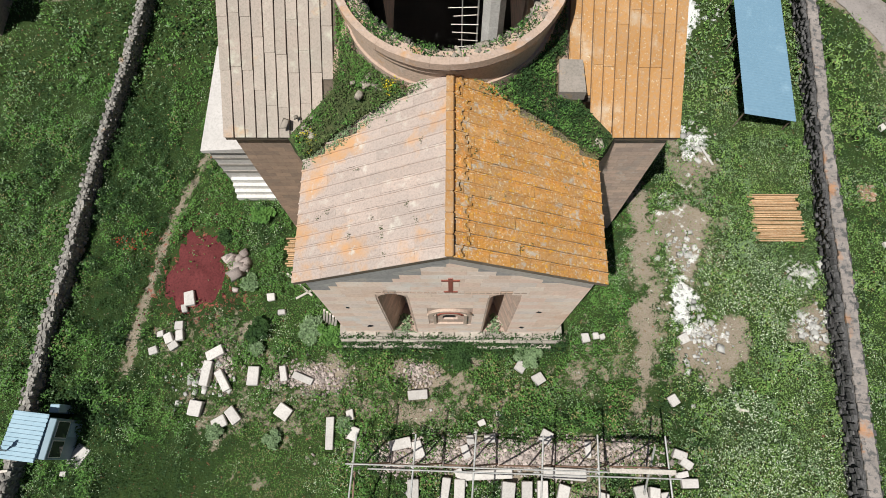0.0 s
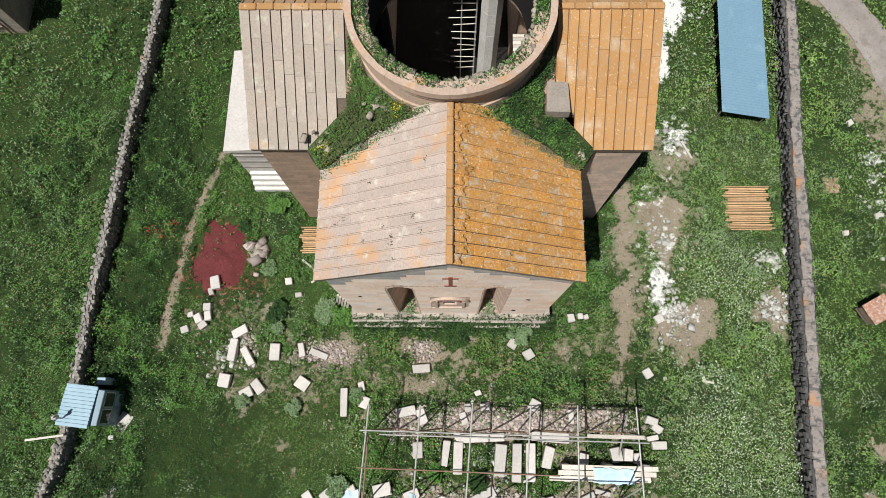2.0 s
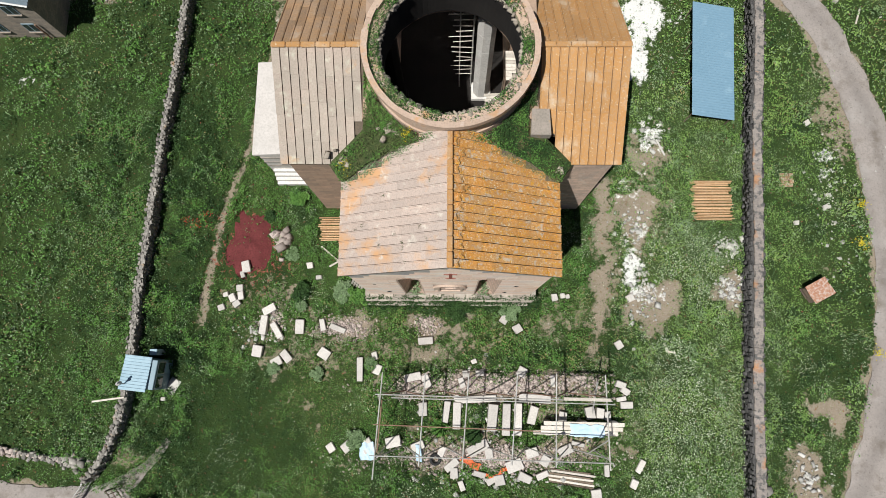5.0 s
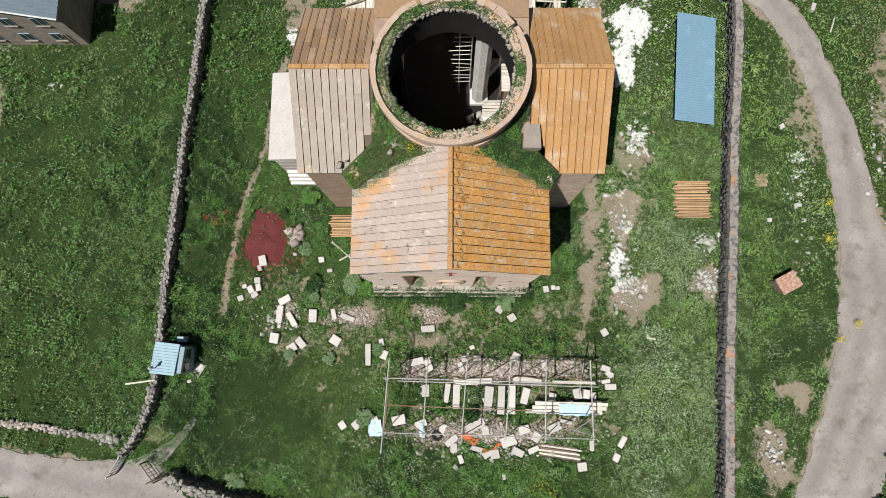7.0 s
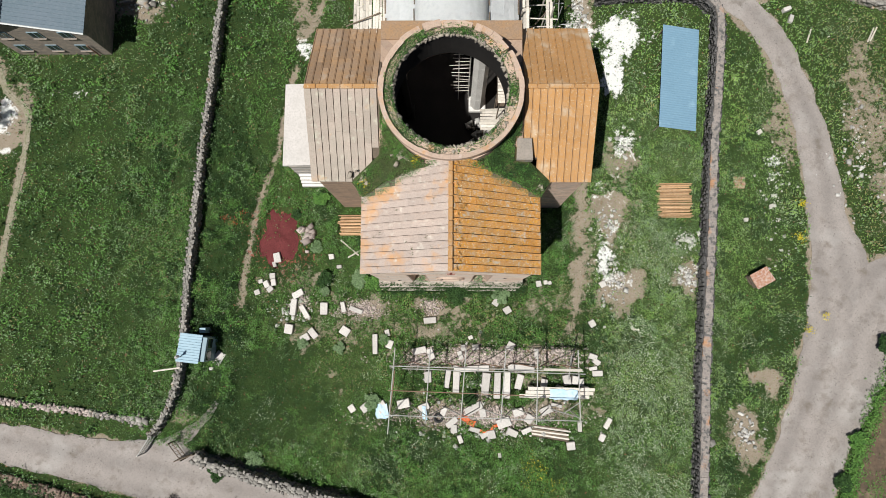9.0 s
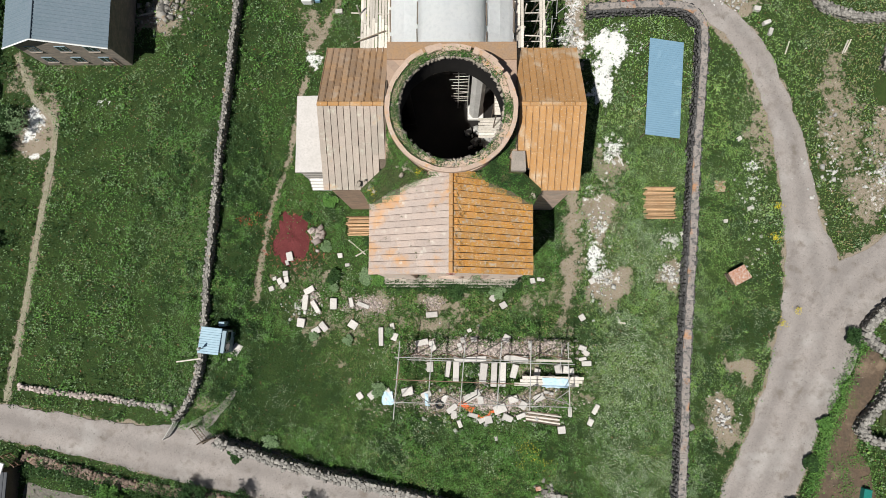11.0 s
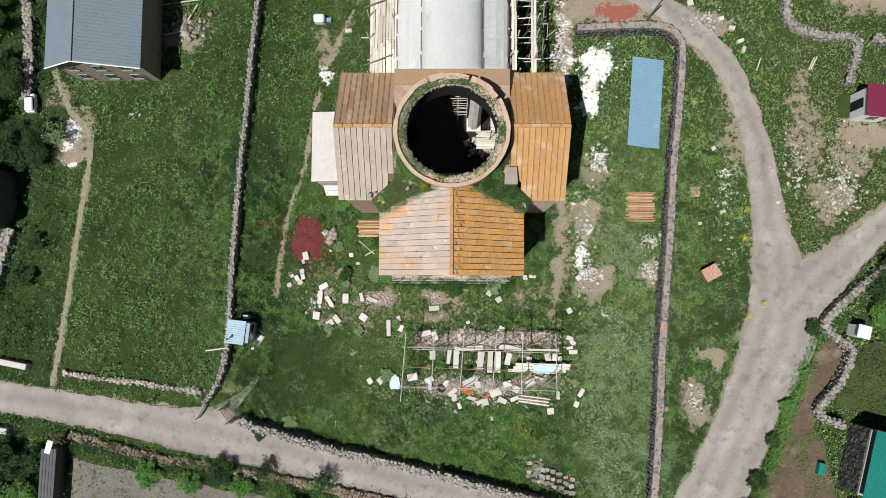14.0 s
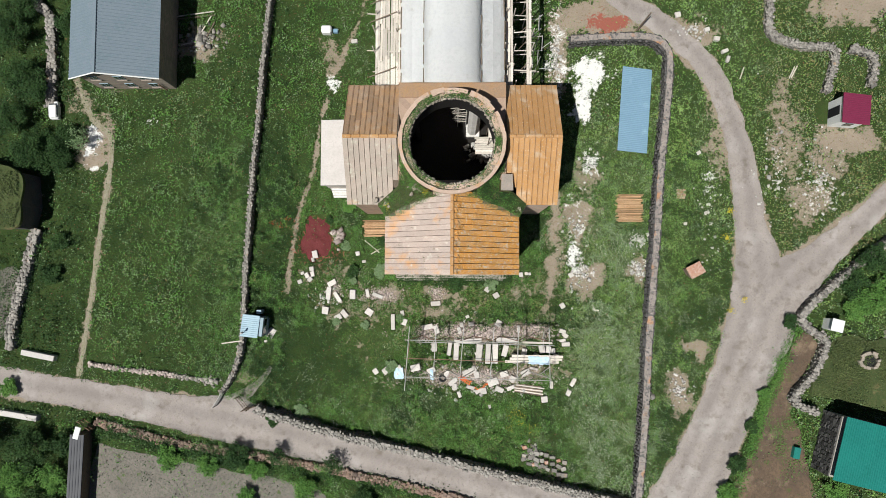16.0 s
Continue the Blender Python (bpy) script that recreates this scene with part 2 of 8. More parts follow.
M_WOOD = surface("weathered_wood", (0.66, 0.60, 0.53), (0.56, 0.50, 0.43), (0.43, 0.38, 0.32), 1.2, 9, 0.9, 0.2, "object", 0.25)
M_WOODDARK = surface("old_dark_wood", (0.20, 0.155, 0.115), (0.15, 0.115, 0.085), (0.1, 0.08, 0.06), 1.2, 9, 0.9, 0.2, "object", 0.25)
M_REED = surface("orange_batten", (0.50, 0.31, 0.17), (0.42, 0.24, 0.12), (0.6, 0.44, 0.28), 1.2, 9, 0.9, 0.2, "object", 0.25)
M_BLUE = surface("pale_blue_sheet_metal", (0.18, 0.30, 0.395), (0.165, 0.28, 0.37), (0.20, 0.32, 0.41), 0.4, 5, 0.5, 0.04, spots=[((0.25, 0.38, 0.47), 0.6, 0.6, 0.75)])
M_GREYROOF = surface("blue_grey_sheet_roof", (0.16, 0.20, 0.235), (0.14, 0.185, 0.215), (0.19, 0.225, 0.255), 0.4, 5, 0.5, 0.04)
M_GREEN = surface("green_sheet_roof", (0.012, 0.17, 0.14), (0.01, 0.145, 0.12), (0.02, 0.19, 0.16), 0.4, 5, 0.5, 0.04)
M_MAROON = surface("maroon_sheet_roof", (0.17, 0.022, 0.055), (0.15, 0.02, 0.05), (0.19, 0.03, 0.065), 0.4, 5, 0.5, 0.04)
M_WALLPAINT = surface("white_painted_wall", (0.76, 0.76, 0.74), (0.7, 0.7, 0.68), (0.62, 0.61, 0.58), 0.8, 7, 0.8, 0.1)
M_HOUSEWALL = surface("grey_brown_block_wall", (0.30, 0.26, 0.22), (0.25, 0.22, 0.19), (0.2, 0.17, 0.15), 0.8, 7, 0.9, 0.2, courses=(0.5, 0.25))
M_BOOTHROOF = surface("booth_white_sheet", (0.34, 0.46, 0.53), (0.29, 0.41, 0.48), None, 0.8, 7, 0.5, 0.05)
M_BOOTH = surface("booth_grey_panel", (0.26, 0.34, 0.39), (0.22, 0.30, 0.34), None, 0.8, 7, 0.5, 0.05)
# near-black fill: the shade inside holes and doorways is put into the colour
M_DARK = surface("opening_shade", (0.02, 0.02, 0.022), (0.015, 0.015, 0.017), None, 1, 6, 0.8, 0)
M_BLACK = surface("black_sheet", (0.025, 0.028, 0.035), (0.02, 0.022, 0.028), None, 1, 6, 0.5, 0.05)
M_RUBBER = surface("black_rubber", (0.02, 0.02, 0.02), (0.03, 0.03, 0.03), None, 2, 9, 0.8, 0.1)
M_TARP = surface("pale_blue_tarp", (0.42, 0.60, 0.74), (0.55, 0.66, 0.74), None, 1.5, 8, 0.6, 0.3)
M_ORANGE = surface("orange_netting", (0.70, 0.13, 0.04), (0.6, 0.16, 0.07), None, 2, 9, 0.8, 0.2)
M_TIN = surface("rusty_tin_sheet", (0.42, 0.22, 0.14), (0.34, 0.16, 0.1), (0.55, 0.5, 0.46), 1.2, 5, 0.75, 0.2)
M_BARK = surface("bark", (0.12, 0.09, 0.065), (0.09, 0.07, 0.05), None, 2, 12, 0.95, 0.4)
M_GLASS = bpy.data.materials.new("window_glass")
M_GLASS.use_nodes = True
gb = M_GLASS.node_tree.nodes["Principled BSDF"]
gb.inputs["Base Color"].default_value = (0.03, 0.04, 0.045, 1)
gb.inputs["Roughness"].default_value = 0.05


def leafy(name, a, b, c, scale=0.25, var=0.24):
    m = surface(name, a, b, c, scale, 1.3, 0.85, 0, "island", var)
    return m


M_LEAF = leafy("meadow_leaf", (0.080, 0.182, 0.034), (0.108, 0.215, 0.046), (0.062, 0.150, 0.036))
M_LEAF_LIGHT = leafy("light_meadow_leaf", (0.175, 0.295, 0.070), (0.215, 0.325, 0.095), (0.145, 0.25, 0.058))
M_LEAF_DARK = leafy("dark_weed_leaf", (0.024, 0.058, 0.015), (0.038, 0.082, 0.020), (0.019, 0.044, 0.015))
M_LEAF_GREY = leafy("grey_green_weed_leaf", (0.15, 0.225, 0.105), (0.19, 0.265, 0.14), (0.11, 0.175, 0.07))
M_LEAF_OLIVE = leafy("olive_weed_leaf", (0.07, 0.095, 0.03), (0.10, 0.125, 0.045), (0.05, 0.07, 0.03))
M_DRY = leafy("dry_grass", (0.26, 0.22, 0.10), (0.20, 0.19, 0.08), (0.15, 0.16, 0.06))
M_FLOWER = leafy("white_blossom", (0.46, 0.54, 0.36), (0.38, 0.46, 0.28), (0.6, 0.64, 0.5), var=0.25)
M_YELLOW = leafy("yellow_blossom", (0.60, 0.46, 0.02), (0.5, 0.4, 0.02), (0.55, 0.5, 0.05), var=0.2)
M_REDFLOWER = leafy("red_blossom", (0.5, 0.02, 0.02), (0.45, 0.03, 0.03), (0.4, 0.03, 0.05), var=0.2)

# ---- building helpers ----
rng = np.random.default_rng(7)


def quads_object(name, V, F, material, smooth=False):
    """One mesh out of arrays of corners (n, 3) and quads (m, 4)."""
    V, F = np.asarray(V, np.float32), np.asarray(F, np.int32)
    me = bpy.data.meshes.new(name)
    me.vertices.add(len(V))
    me.vertices.foreach_set("co", V.ravel())
    me.loops.add(F.size)
    me.loops.foreach_set("vertex_index", F.ravel())
    me.polygons.add(len(F))
    me.polygons.foreach_set("loop_start", np.arange(0, F.size, 4, dtype=np.int32))
    me.materials.append(material)
    me.update(calc_edges=True)
    if smooth:
        me.polygons.foreach_set("use_smooth", np.ones(len(F), bool))
    return new(name, me)


def under(ob, parent, label=""):
    ob.parent = parent
    ob.matrix_parent_inverse = parent.matrix_basis.inverted()
    if label:
        ob["label"] = label
    return ob


def part(name, bm, material, parent, label=""):
    me = bpy.data.meshes.new(name)
    bm.to_mesh(me)
    bm.free()
    me.materials.append(material)
    ob = new(name, me)
    if parent:
        under(ob, parent, label)
    return ob


def empty(name, x, y, z=0.0, rz=0.0):
    ob = new(name)
    ob.matrix_basis = pose(x, y, z, 0, 0, rz)
    return ob


def box(bm, x, y, z, sx, sy, sz, rz=0.0, rx=0.0, ry=0.0, bevel=0.0, jit=0.0):
    """A box with its centre at x, y, z, its edges bevelled or its corners jittered."""
    got = bmesh.ops.create_cube(bm, size=1.0, matrix=pose(x, y, z, rx, ry, rz) @ Matrix.Diagonal((sx, sy, sz, 1)))
    vs = got["verts"]
    if jit:
        for v in vs:
            v.co += Vector((random.uniform(-jit, jit), random.uniform(-jit, jit), random.uniform(-jit, jit)))
    if bevel:
        bmesh.ops.bevel(bm, geom=list({e for v in vs for e in v.link_edges}), offset=bevel, segments=1, affect="EDGES")
    return bm


def bar(bm, p, q, r, sides=8, r2=None):
    """A round bar from p to q."""
    p, q = Vector(p), Vector(q)
    turn = (q - p).to_track_quat("Z", "Y").to_matrix().to_4x4()
    bmesh.ops.create_cone(bm, cap_ends=True, segments=sides, radius1=r, radius2=r if r2 is None else r2, depth=(q - p).length,
                          matrix=Matrix.Translation((p + q) / 2) @ turn)
    return bm


def prism(bm, outline, z0, z1):
    """A solid over an outline of (x, y), from z0 to z1; z1 may be one height for each corner."""
    tops = z1 if isinstance(z1, (list, tuple)) else [z1] * len(outline)
    lows = z0 if isinstance(z0, (list, tuple)) else [z0] * len(outline)
    lo = [bm.verts.new((x, y, b)) for (x, y), b in zip(outline, lows)]
    hi = [bm.verts.new((x, y, t)) for (x, y), t in zip(outline, tops)]
    bm.faces.new(lo[::-1])
    bm.faces.new(hi)
    for i in range(len(outline)):
        j = (i + 1) % len(outline)
        bm.faces.new((lo[i], lo[j], hi[j], hi[i]))
    bmesh.ops.recalc_face_normals(bm, faces=bm.faces)
    return bm


def carve(ob, cutters):
    """Cuts the cutters' shapes out of ob for good."""
    for c in cutters:
        mod = ob.modifiers.new("cut", "BOOLEAN")
        mod.operation, mod.object, mod.solver = "DIFFERENCE", c, "EXACT"
    bpy.context.view_layer.update()
    got = bpy.data.meshes.new_from_object(ob.evaluated_get(bpy.context.evaluated_depsgraph_get()))
    ob.modifiers.clear()
    ob.data = got
    for c in cutters:
        bpy.data.objects.remove(c)
    return ob


def bent(pts, step=0.5):
    """Points every step metres along a smooth line through pts, and their sideways directions."""
    P = np.array(pts, float)
    out = []
    for i in range(len(P) - 1):
        a, b, c, d = P[max(i - 1, 0)], P[i], P[i + 1], P[min(i + 2, len(P) - 1)]
        n = max(2, int(np.linalg.norm(c - b) / step))
        for s in np.arange(n) / n:
            out.append(0.5 * (2 * b + (c - a) * s + (2 * a - 5 * b + 4 * c - d) * s * s + (3 * b - a - 3 * c + d) * s ** 3))
    out.append(P[-1])
    out = np.array(out)
    way = np.gradient(out[:, :2], axis=0)
    way /= np.linalg.norm(way, axis=1)[:, None] + 1e-9
    return out, np.stack([way[:, 1], -way[:, 0]], 1)


def strip(name, pts, z, material, ragged=0.25):
    """A ground-hugging strip along (x, y, width) points, with uneven borders and worn ruts."""
    mid, side = bent(pts, 0.4)
    n, cols = len(mid), 9
    wob = np.array([[noise.noise((x * 0.5, y * 0.5, k * 9.0)) + 0.5 * noise.noise((x * 1.7, y * 1.7, k * 5.0)) for k in (1, 2)] for x, y, _ in mid])
    V = []
    for i in range(n):
        w = mid[i, 2] / 2
        a, b = -w - ragged * wob[i, 0], w + ragged * wob[i, 1]
        for c in range(cols):
            u = c / (cols - 1)
            s = a + (b - a) * u
            x, y = mid[i, 0] + side[i, 0] * s, mid[i, 1] + side[i, 1] * s
            rut = -0.03 * (math.exp(-((u - 0.28) / 0.09) ** 2) + math.exp(-((u - 0.72) / 0.09) ** 2))
            edge = -0.03 if c in (0, cols - 1) else 0
            V.append((x, y, z + rut + edge + 0.015 * noise.noise((x * 1.3, y * 1.3, 4))))
    F = [(i * cols + c, i * cols + c + 1, (i + 1) * cols + c + 1, (i + 1) * cols + c) for i in range(n - 1) for c in range(cols - 1)]
    ob = quads_object(name, V, F, material, True)
    # metres from the middle, for the wheel tracks worn into the surface
    at = ob.data.attributes.new("across", "FLOAT", "POINT")
    at.data.foreach_set("value", np.array([mid[i, 2] * (c / (cols - 1) - 0.5) for i in range(n) for c in range(cols)], np.float32))
    return ob


BOX_Q = np.array([(0, 3, 2, 1), (4, 5, 6, 7), (0, 1, 5, 4), (1, 2, 6, 5), (2, 3, 7, 6), (3, 0, 4, 7)])
BOX_V = np.array([(-1, -1, -1), (1, -1, -1), (1, 1, -1), (-1, 1, -1), (-1, -1, 1), (1, -1, 1), (1, 1, 1), (-1, 1, 1)]) * 0.5


def stones(centres, sizes, turns, jit=0.22):
    """Corners and quads of many uneven stones: lumps with eight jittered corners, smaller on top."""
    n = len(centres)
    V = np.tile(BOX_V, (n, 1, 1)) + rng.uniform(-jit, jit, (n, 8, 3))
    V[:, 4:, :2] *= rng.uniform(0.6, 0.95, (n, 1, 1))
    V *= np.asarray(sizes)[:, None, :]
    c, s = np.cos(turns)[:, None], np.sin(turns)[:, None]
    x, y = V[:, :, 0] * c - V[:, :, 1] * s, V[:, :, 0] * s + V[:, :, 1] * c
    V = np.stack([x, y, V[:, :, 2]], 2) + np.asarray(centres)[:, None, :]
    F = BOX_Q[None] + 8 * np.arange(n)[:, None, None]
    return V.reshape(-1, 3), F.reshape(-1, 4)


def fbm(x, y, s, seed=0.0):
    """Smooth value noise on arrays, about -1 to 1."""
    out = np.zeros_like(x)
    amp = 1.0
    for o in range(4):
        px, py = x * s * 2 ** o + seed * 17.3 + o * 31.7, y * s * 2 ** o - seed * 11.9 + o * 7.1
        ix, iy = np.floor(px), np.floor(py)
        fx, fy = px - ix, py - iy
        fx, fy = fx * fx * (3 - 2 * fx), fy * fy * (3 - 2 * fy)

        def h(a, b):
            v = np.sin(a * 127.1 + b * 311.7 + seed * 74.7) * 43758.5453
            return (v - np.floor(v)) * 2 - 1

        out += amp * ((h(ix, iy) * (1 - fx) + h(ix + 1, iy) * fx) * (1 - fy) + (h(ix, iy + 1) * (1 - fx) + h(ix + 1, iy + 1) * fx) * fy)
        amp *= 0.5
    return out / 1.5


def near_line(x, y, pts):
    """Distance from arrays of places to a line through points."""
    best = np.full(x.shape, 1e9)
    for (ax, ay), (bx, by) in zip(pts[:-1], pts[1:]):
        dx, dy = bx - ax, by - ay
        u = np.clip(((x - ax) * dx + (y - ay) * dy) / (dx * dx + dy * dy), 0, 1)
        best = np.minimum(best, np.hypot(x - ax - u * dx, y - ay - u * dy))
    return best


def blob(x, y, cx, cy, rx, ry, soft=0.35, rough=0.5, seed=1.0):
    """1 inside an uneven patch, 0 outside."""
    d = np.hypot((x - cx) / rx, (y - cy) / ry) + rough * (fbm(x, y, 0.45, seed) + 0.6 * fbm(x, y, 1.6, seed + 3))
    return np.clip((1 + soft - d) / (2 * soft), 0, 1)


def leaves_object(name, C, size, material, label, tilt=0.75, parent=None, cat="plants"):
    """Many small pointed leaves: C their middles (n, 3), size their half-lengths (n,), as one mesh."""
    n = len(C)
    a = rng.uniform(0, 2 * np.pi, n)
    t = np.abs(rng.normal(0, tilt, n)).clip(0, 1.35)
    u = np.stack([np.cos(a) * np.cos(t), np.sin(a) * np.cos(t), np.sin(t)], 1)
    b = a + np.pi / 2 + rng.normal(0, 0.3, n)
    r = rng.normal(0, 0.35, n)
    v = np.stack([np.cos(b) * np.cos(r), np.sin(b) * np.cos(r), np.sin(r)], 1)
    u *= size[:, None]
    v *= (size * rng.uniform(0.35, 0.7, n))[:, None]
    V = np.stack([C - u, C + v * 0.9 + u * 0.1, C + u, C - v * 0.9 + u * 0.1], 1).reshape(-1, 3)
    V[:, 2] = np.maximum(V[:, 2], -0.03) if parent is None else V[:, 2]
    ob = quads_object(name, V, np.arange(4 * n).reshape(-1, 4), material)
    if parent:
        return under(ob, parent, label)
    return tagged(ob, label, cat, kind="stuff")


def inside(x, y, outline):
    res = np.zeros(x.shape, bool)
    n = len(outline)
    for i in range(n):
        (ax, ay), (bx, by) = outline[i], outline[(i + 1) % n]
        hit = ((ay > y) != (by > y)) & (x < (bx - ax) * (y - ay) / (by - ay + 1e-9) + ax)
        res ^= hit
    return res


# ---- the plan of the ground ----
ROAD_MAIN = [(18, 44, 2.8), (21.3, 40.4, 2.8), (27.0, 36.7, 2.8), (32.0, 31.6, 2.8), (34.7, 25.7, 2.9), (36.4, 18.5, 3.4), (37.2, 11.4, 4.2), (38.2, 5.5, 6.5),
             (38.4, 0, 8.6), (36.6, -5.0, 7.6), (34.3, -10.0, 6.6), (30.4, -18.8, 7.2), (27.0, -25.0, 8.0), (22.0, -36, 8.0)]
ROAD_BRANCH = [(75, 34, 3.2), (60, 20, 3.2), (54.1, 15.0, 2.8), (47.5, 9.0, 3.6), (42.5, 4.6, 6.0), (39.0, 1.0, 6.5)]
ROAD_LOW = [(-90, -3, 3.5), (-70, -6.8, 3.5), (-57.7, -8.7, 3.6), (-46.8, -10.3, 3.6), (-35.9, -12.2, 4.2), (-27.3, -13.5, 5.6), (-14.4, -16.7, 4.6), (-0.3, -19.8, 4.4),
            (10.3, -22.6, 4.6), (20, -25.5, 5.5), (27, -27, 6.0)]
PATH_WEST = [(-49.1, 29.9), (-46.8, 25.0), (-44.4, 22.6), (-44.4, 18.4), (-45.3, 11.1), (-46.1, 3.9), (-47.0, -3.3), (-47.6, -8.0)]
PATH_CHURCH = [(-11.0, 44), (-12.1, 38.3), (-15.0, 32.4), (-17.1, 25.8), (-18.1, 18.5), (-19.8, 13.4), (-20.8, 7.6), (-21.2, 2.6)]
WALL_WEST = [(-22.2, 52), (-23.7, 40.0), (-24.4, 32.7), (-25.0, 24.3), (-25.5, 18.2), (-25.9, 11.1), (-26.2, 5.4), (-26.3, 0.8), (-26.5, -3.0), (-27.0, -5.8), (-28.0, -8.2), (-28.9, -9.5)]
WALL_EAST = [(14.5, 34.7), (20, 35.0), (24.4, 34.9), (26.2, 33.8), (26.8, 31.8), (26.3, 25.4), (25.5, 18.3), (25.0, 11.2), (24.4, 4.2), (23.8, -2.7), (23.4, -9.6), (22.9, -16.4), (22.3, -22.0)]
WALL_SOUTH = [(-24.4, -11.6), (-22.6, -12.4), (-14.2, -14.7), (-7.2, -16.3), (-0.3, -17.9), (6.6, -19.6), (13.5, -21.1), (22.0, -23.0)]


def cover(x, y):
    """What covers the ground at arrays of places: shares of bare soil, white dust and red grit."""
    px, py = x, y
    x, y = x + 0.9 * fbm(x, y, 0.45, 90) + 0.35 * fbm(x, y, 1.7, 91), y + 0.9 * fbm(x, y, 0.45, 92) + 0.35 * fbm(x, y, 1.7, 93)
    soil = np.clip((1.9 - near_line(x, y, [(12.8, 16), (12.6, 11), (12.1, 6), (11.7, 1)]) + 1.3 * fbm(x, y, 0.6, 2)) / 1.8, 0, 1) * 0.8
    def stain(layer, cx, cy, rx, ry, a, *how):
        near = np.flatnonzero((np.abs(x - cx) < 2.6 * rx) & (np.abs(y - cy) < 2.6 * ry))
        if len(near):
            layer[near] = np.maximum(layer[near], a * blob(x[near], y[near], cx, cy, rx, ry, *how))

    for cx, cy, rx, ry, a in ((16.5, 4.5, 1.9, 2.4, 0.9), (15.2, 12.0, 1.5, 2.6, 0.9), (-9.5, 2.6, 2.6, 1.0, 0.9), (-15.5, 3, 1.8, 1.2, 0.55), (-11.0, 1.4, 6.5, 2.6, 0.42), (10.0, 3.4, 3.4, 2.4, 0.4), (-1.0, 1.2, 5.0, 1.6, 0.36), (-17.5, 5.0, 2.6, 2.2, 0.4), (16.5, 12.5, 2.6, 6.0, 0.42), (-14.0, -0.2, 2.5, 1.2, 0.45),
                              (-2.6, 2.8, 1.5, 1.1, 0.75), (-2.0, 0.4, 2.6, 0.9, 0.5), (-6.0, 0.2, 2.4, 1.2, 0.5), (8.5, 2.8, 1.7, 0.9, 0.45), (17.0, 17.5, 1.8, 2.2, 0.7), (31.2, 7.6, 1.0, 1.0, 0.3),
                              (29.0, -3.4, 1.4, 1.0, 1.0), (31.0, -4.4, 1.2, 1.4, 1.0), (28.0, -9.3, 1.9, 2.8, 0.85), (24.0, 4.4, 0.8, 1.6, 0.6), (23.2, 6.2, 1.5, 1.3, 0.8), (33.2, 22, 1.6, 5.0, 0.6),
                              (30.5, 36.5, 3.5, 2.4, 0.75), (41.5, 24, 2.2, 7.0, 0.6), (47, 20, 3.0, 3.5, 0.6), (44, 15, 2.4, 3.5, 0.65), (49.5, 22.0, 4.0, 1.3, 0.9), (52, 40, 6, 3.0, 0.95), (-49.0, 27.0, 2.0, 1.6, 0.5),
                              (-42.0, 30, 5, 1.0, 0.35), (-54.5, 15, 2.2, 2.5, 0.8), (-45, 25, 1.5, 1.5, 0.6), (-46.8, 21.4, 1.7, 2.6, 1.0), (3.4, -2.2, 7.4, 1.1, 0.75), (2.5, -7.6, 8.4, 1.2, 0.75), (18, 38, 5, 2.6, 0.95),
                              (-33.0, 35.0, 3.0, 2.2, 0.7), (-15.5, 33, 1.4, 4.0, 0.6), (13.0, 33, 1.4, 6, 0.8), (-27.0, -8.2, 2.0, 1.5, 0.5), (11.5, -20.0, 2, 1, 0.5)):
        stain(soil, cx, cy, rx, ry, a, 0.4, 0.6, cx)
    yard = np.clip((19 - np.abs(x + 1)) / 4, 0, 1) * np.clip((11 - y) / 3, 0, 1) * np.clip((y + 12) / 5, 0, 1)
    soil = np.maximum(soil, yard * np.clip(1.2 * fbm(x, y, 0.42, 77) + 0.9 * fbm(x, y, 1.7, 78) - 0.12, 0, 0.66))
    for pts, w in ((PATH_WEST, 0.35), (PATH_CHURCH, 0.22)):
        soil = np.maximum(soil, np.clip((w + 0.35 - near_line(px, py, pts) + 0.3 * fbm(x, y, 0.9, 5)) / 0.5, 0, 1) * 0.75)
    for line in (ROAD_MAIN, ROAD_BRANCH, ROAD_LOW):
        P = [p[:2] for p in line]
        w = np.interp(py if line is ROAD_MAIN else px, *zip(*sorted((p[1] if line is ROAD_MAIN else p[0], p[2]) for p in line)))
        soil = np.maximum(soil, np.clip((w / 2 + 0.5 - near_line(px, py, P) + 0.5 * fbm(x, y, 0.6, 8)) / 0.8, 0, 1))
    white = np.zeros_like(x)
    for cx, cy, rx, ry, a in ((17.6, 30.6, 2.5, 2.0, 0.95), (16.0, 27.3, 0.9, 1.9, 0.85), (14.7, 8.2, 0.9, 1.7, 0.8), (17.3, 19.2, 0.9, 1.5, 0.65), (23.3, 9.4, 1.2, 0.8, 0.5), (32.6, 17.1, 1.0, 1.4, 0.45), (16.2, 6.4, 1.0, 1.4, 0.5),
                              (-46.9, 21.6, 1.6, 2.4, 0.85), (-39.8, 24.4, 1.6, 0.7, 0.35), (-15.6, 30.0, 0.7, 1.2, 0.6), (-2.6, 3.0, 0.6, 0.5, 0.5), (15.5, 16.2, 0.8, 0.9, 0.4), (46.5, 15.5, 2.4, 2.4, 0.38), (41.0, 20.0, 1.5, 2.5, 0.32), (14.9, 12.4, 1.0, 2.2, 0.3), (12.6, 36, 1.0, 6, 0.5)):
        stain(white, cx, cy, rx, ry, 0.9 * a, 0.42, 1.1, cy)
    red = np.zeros_like(x)
    stain(red, 20.2, 37.7, 2.2, 1.3, 1.0, 0.25, 0.4, 3)
    stain(red, -17.6, 9.2, 3.2, 3.6, 0.35, 0.5, 0.5, 4)
    return soil, white, red

# ---- ground ----


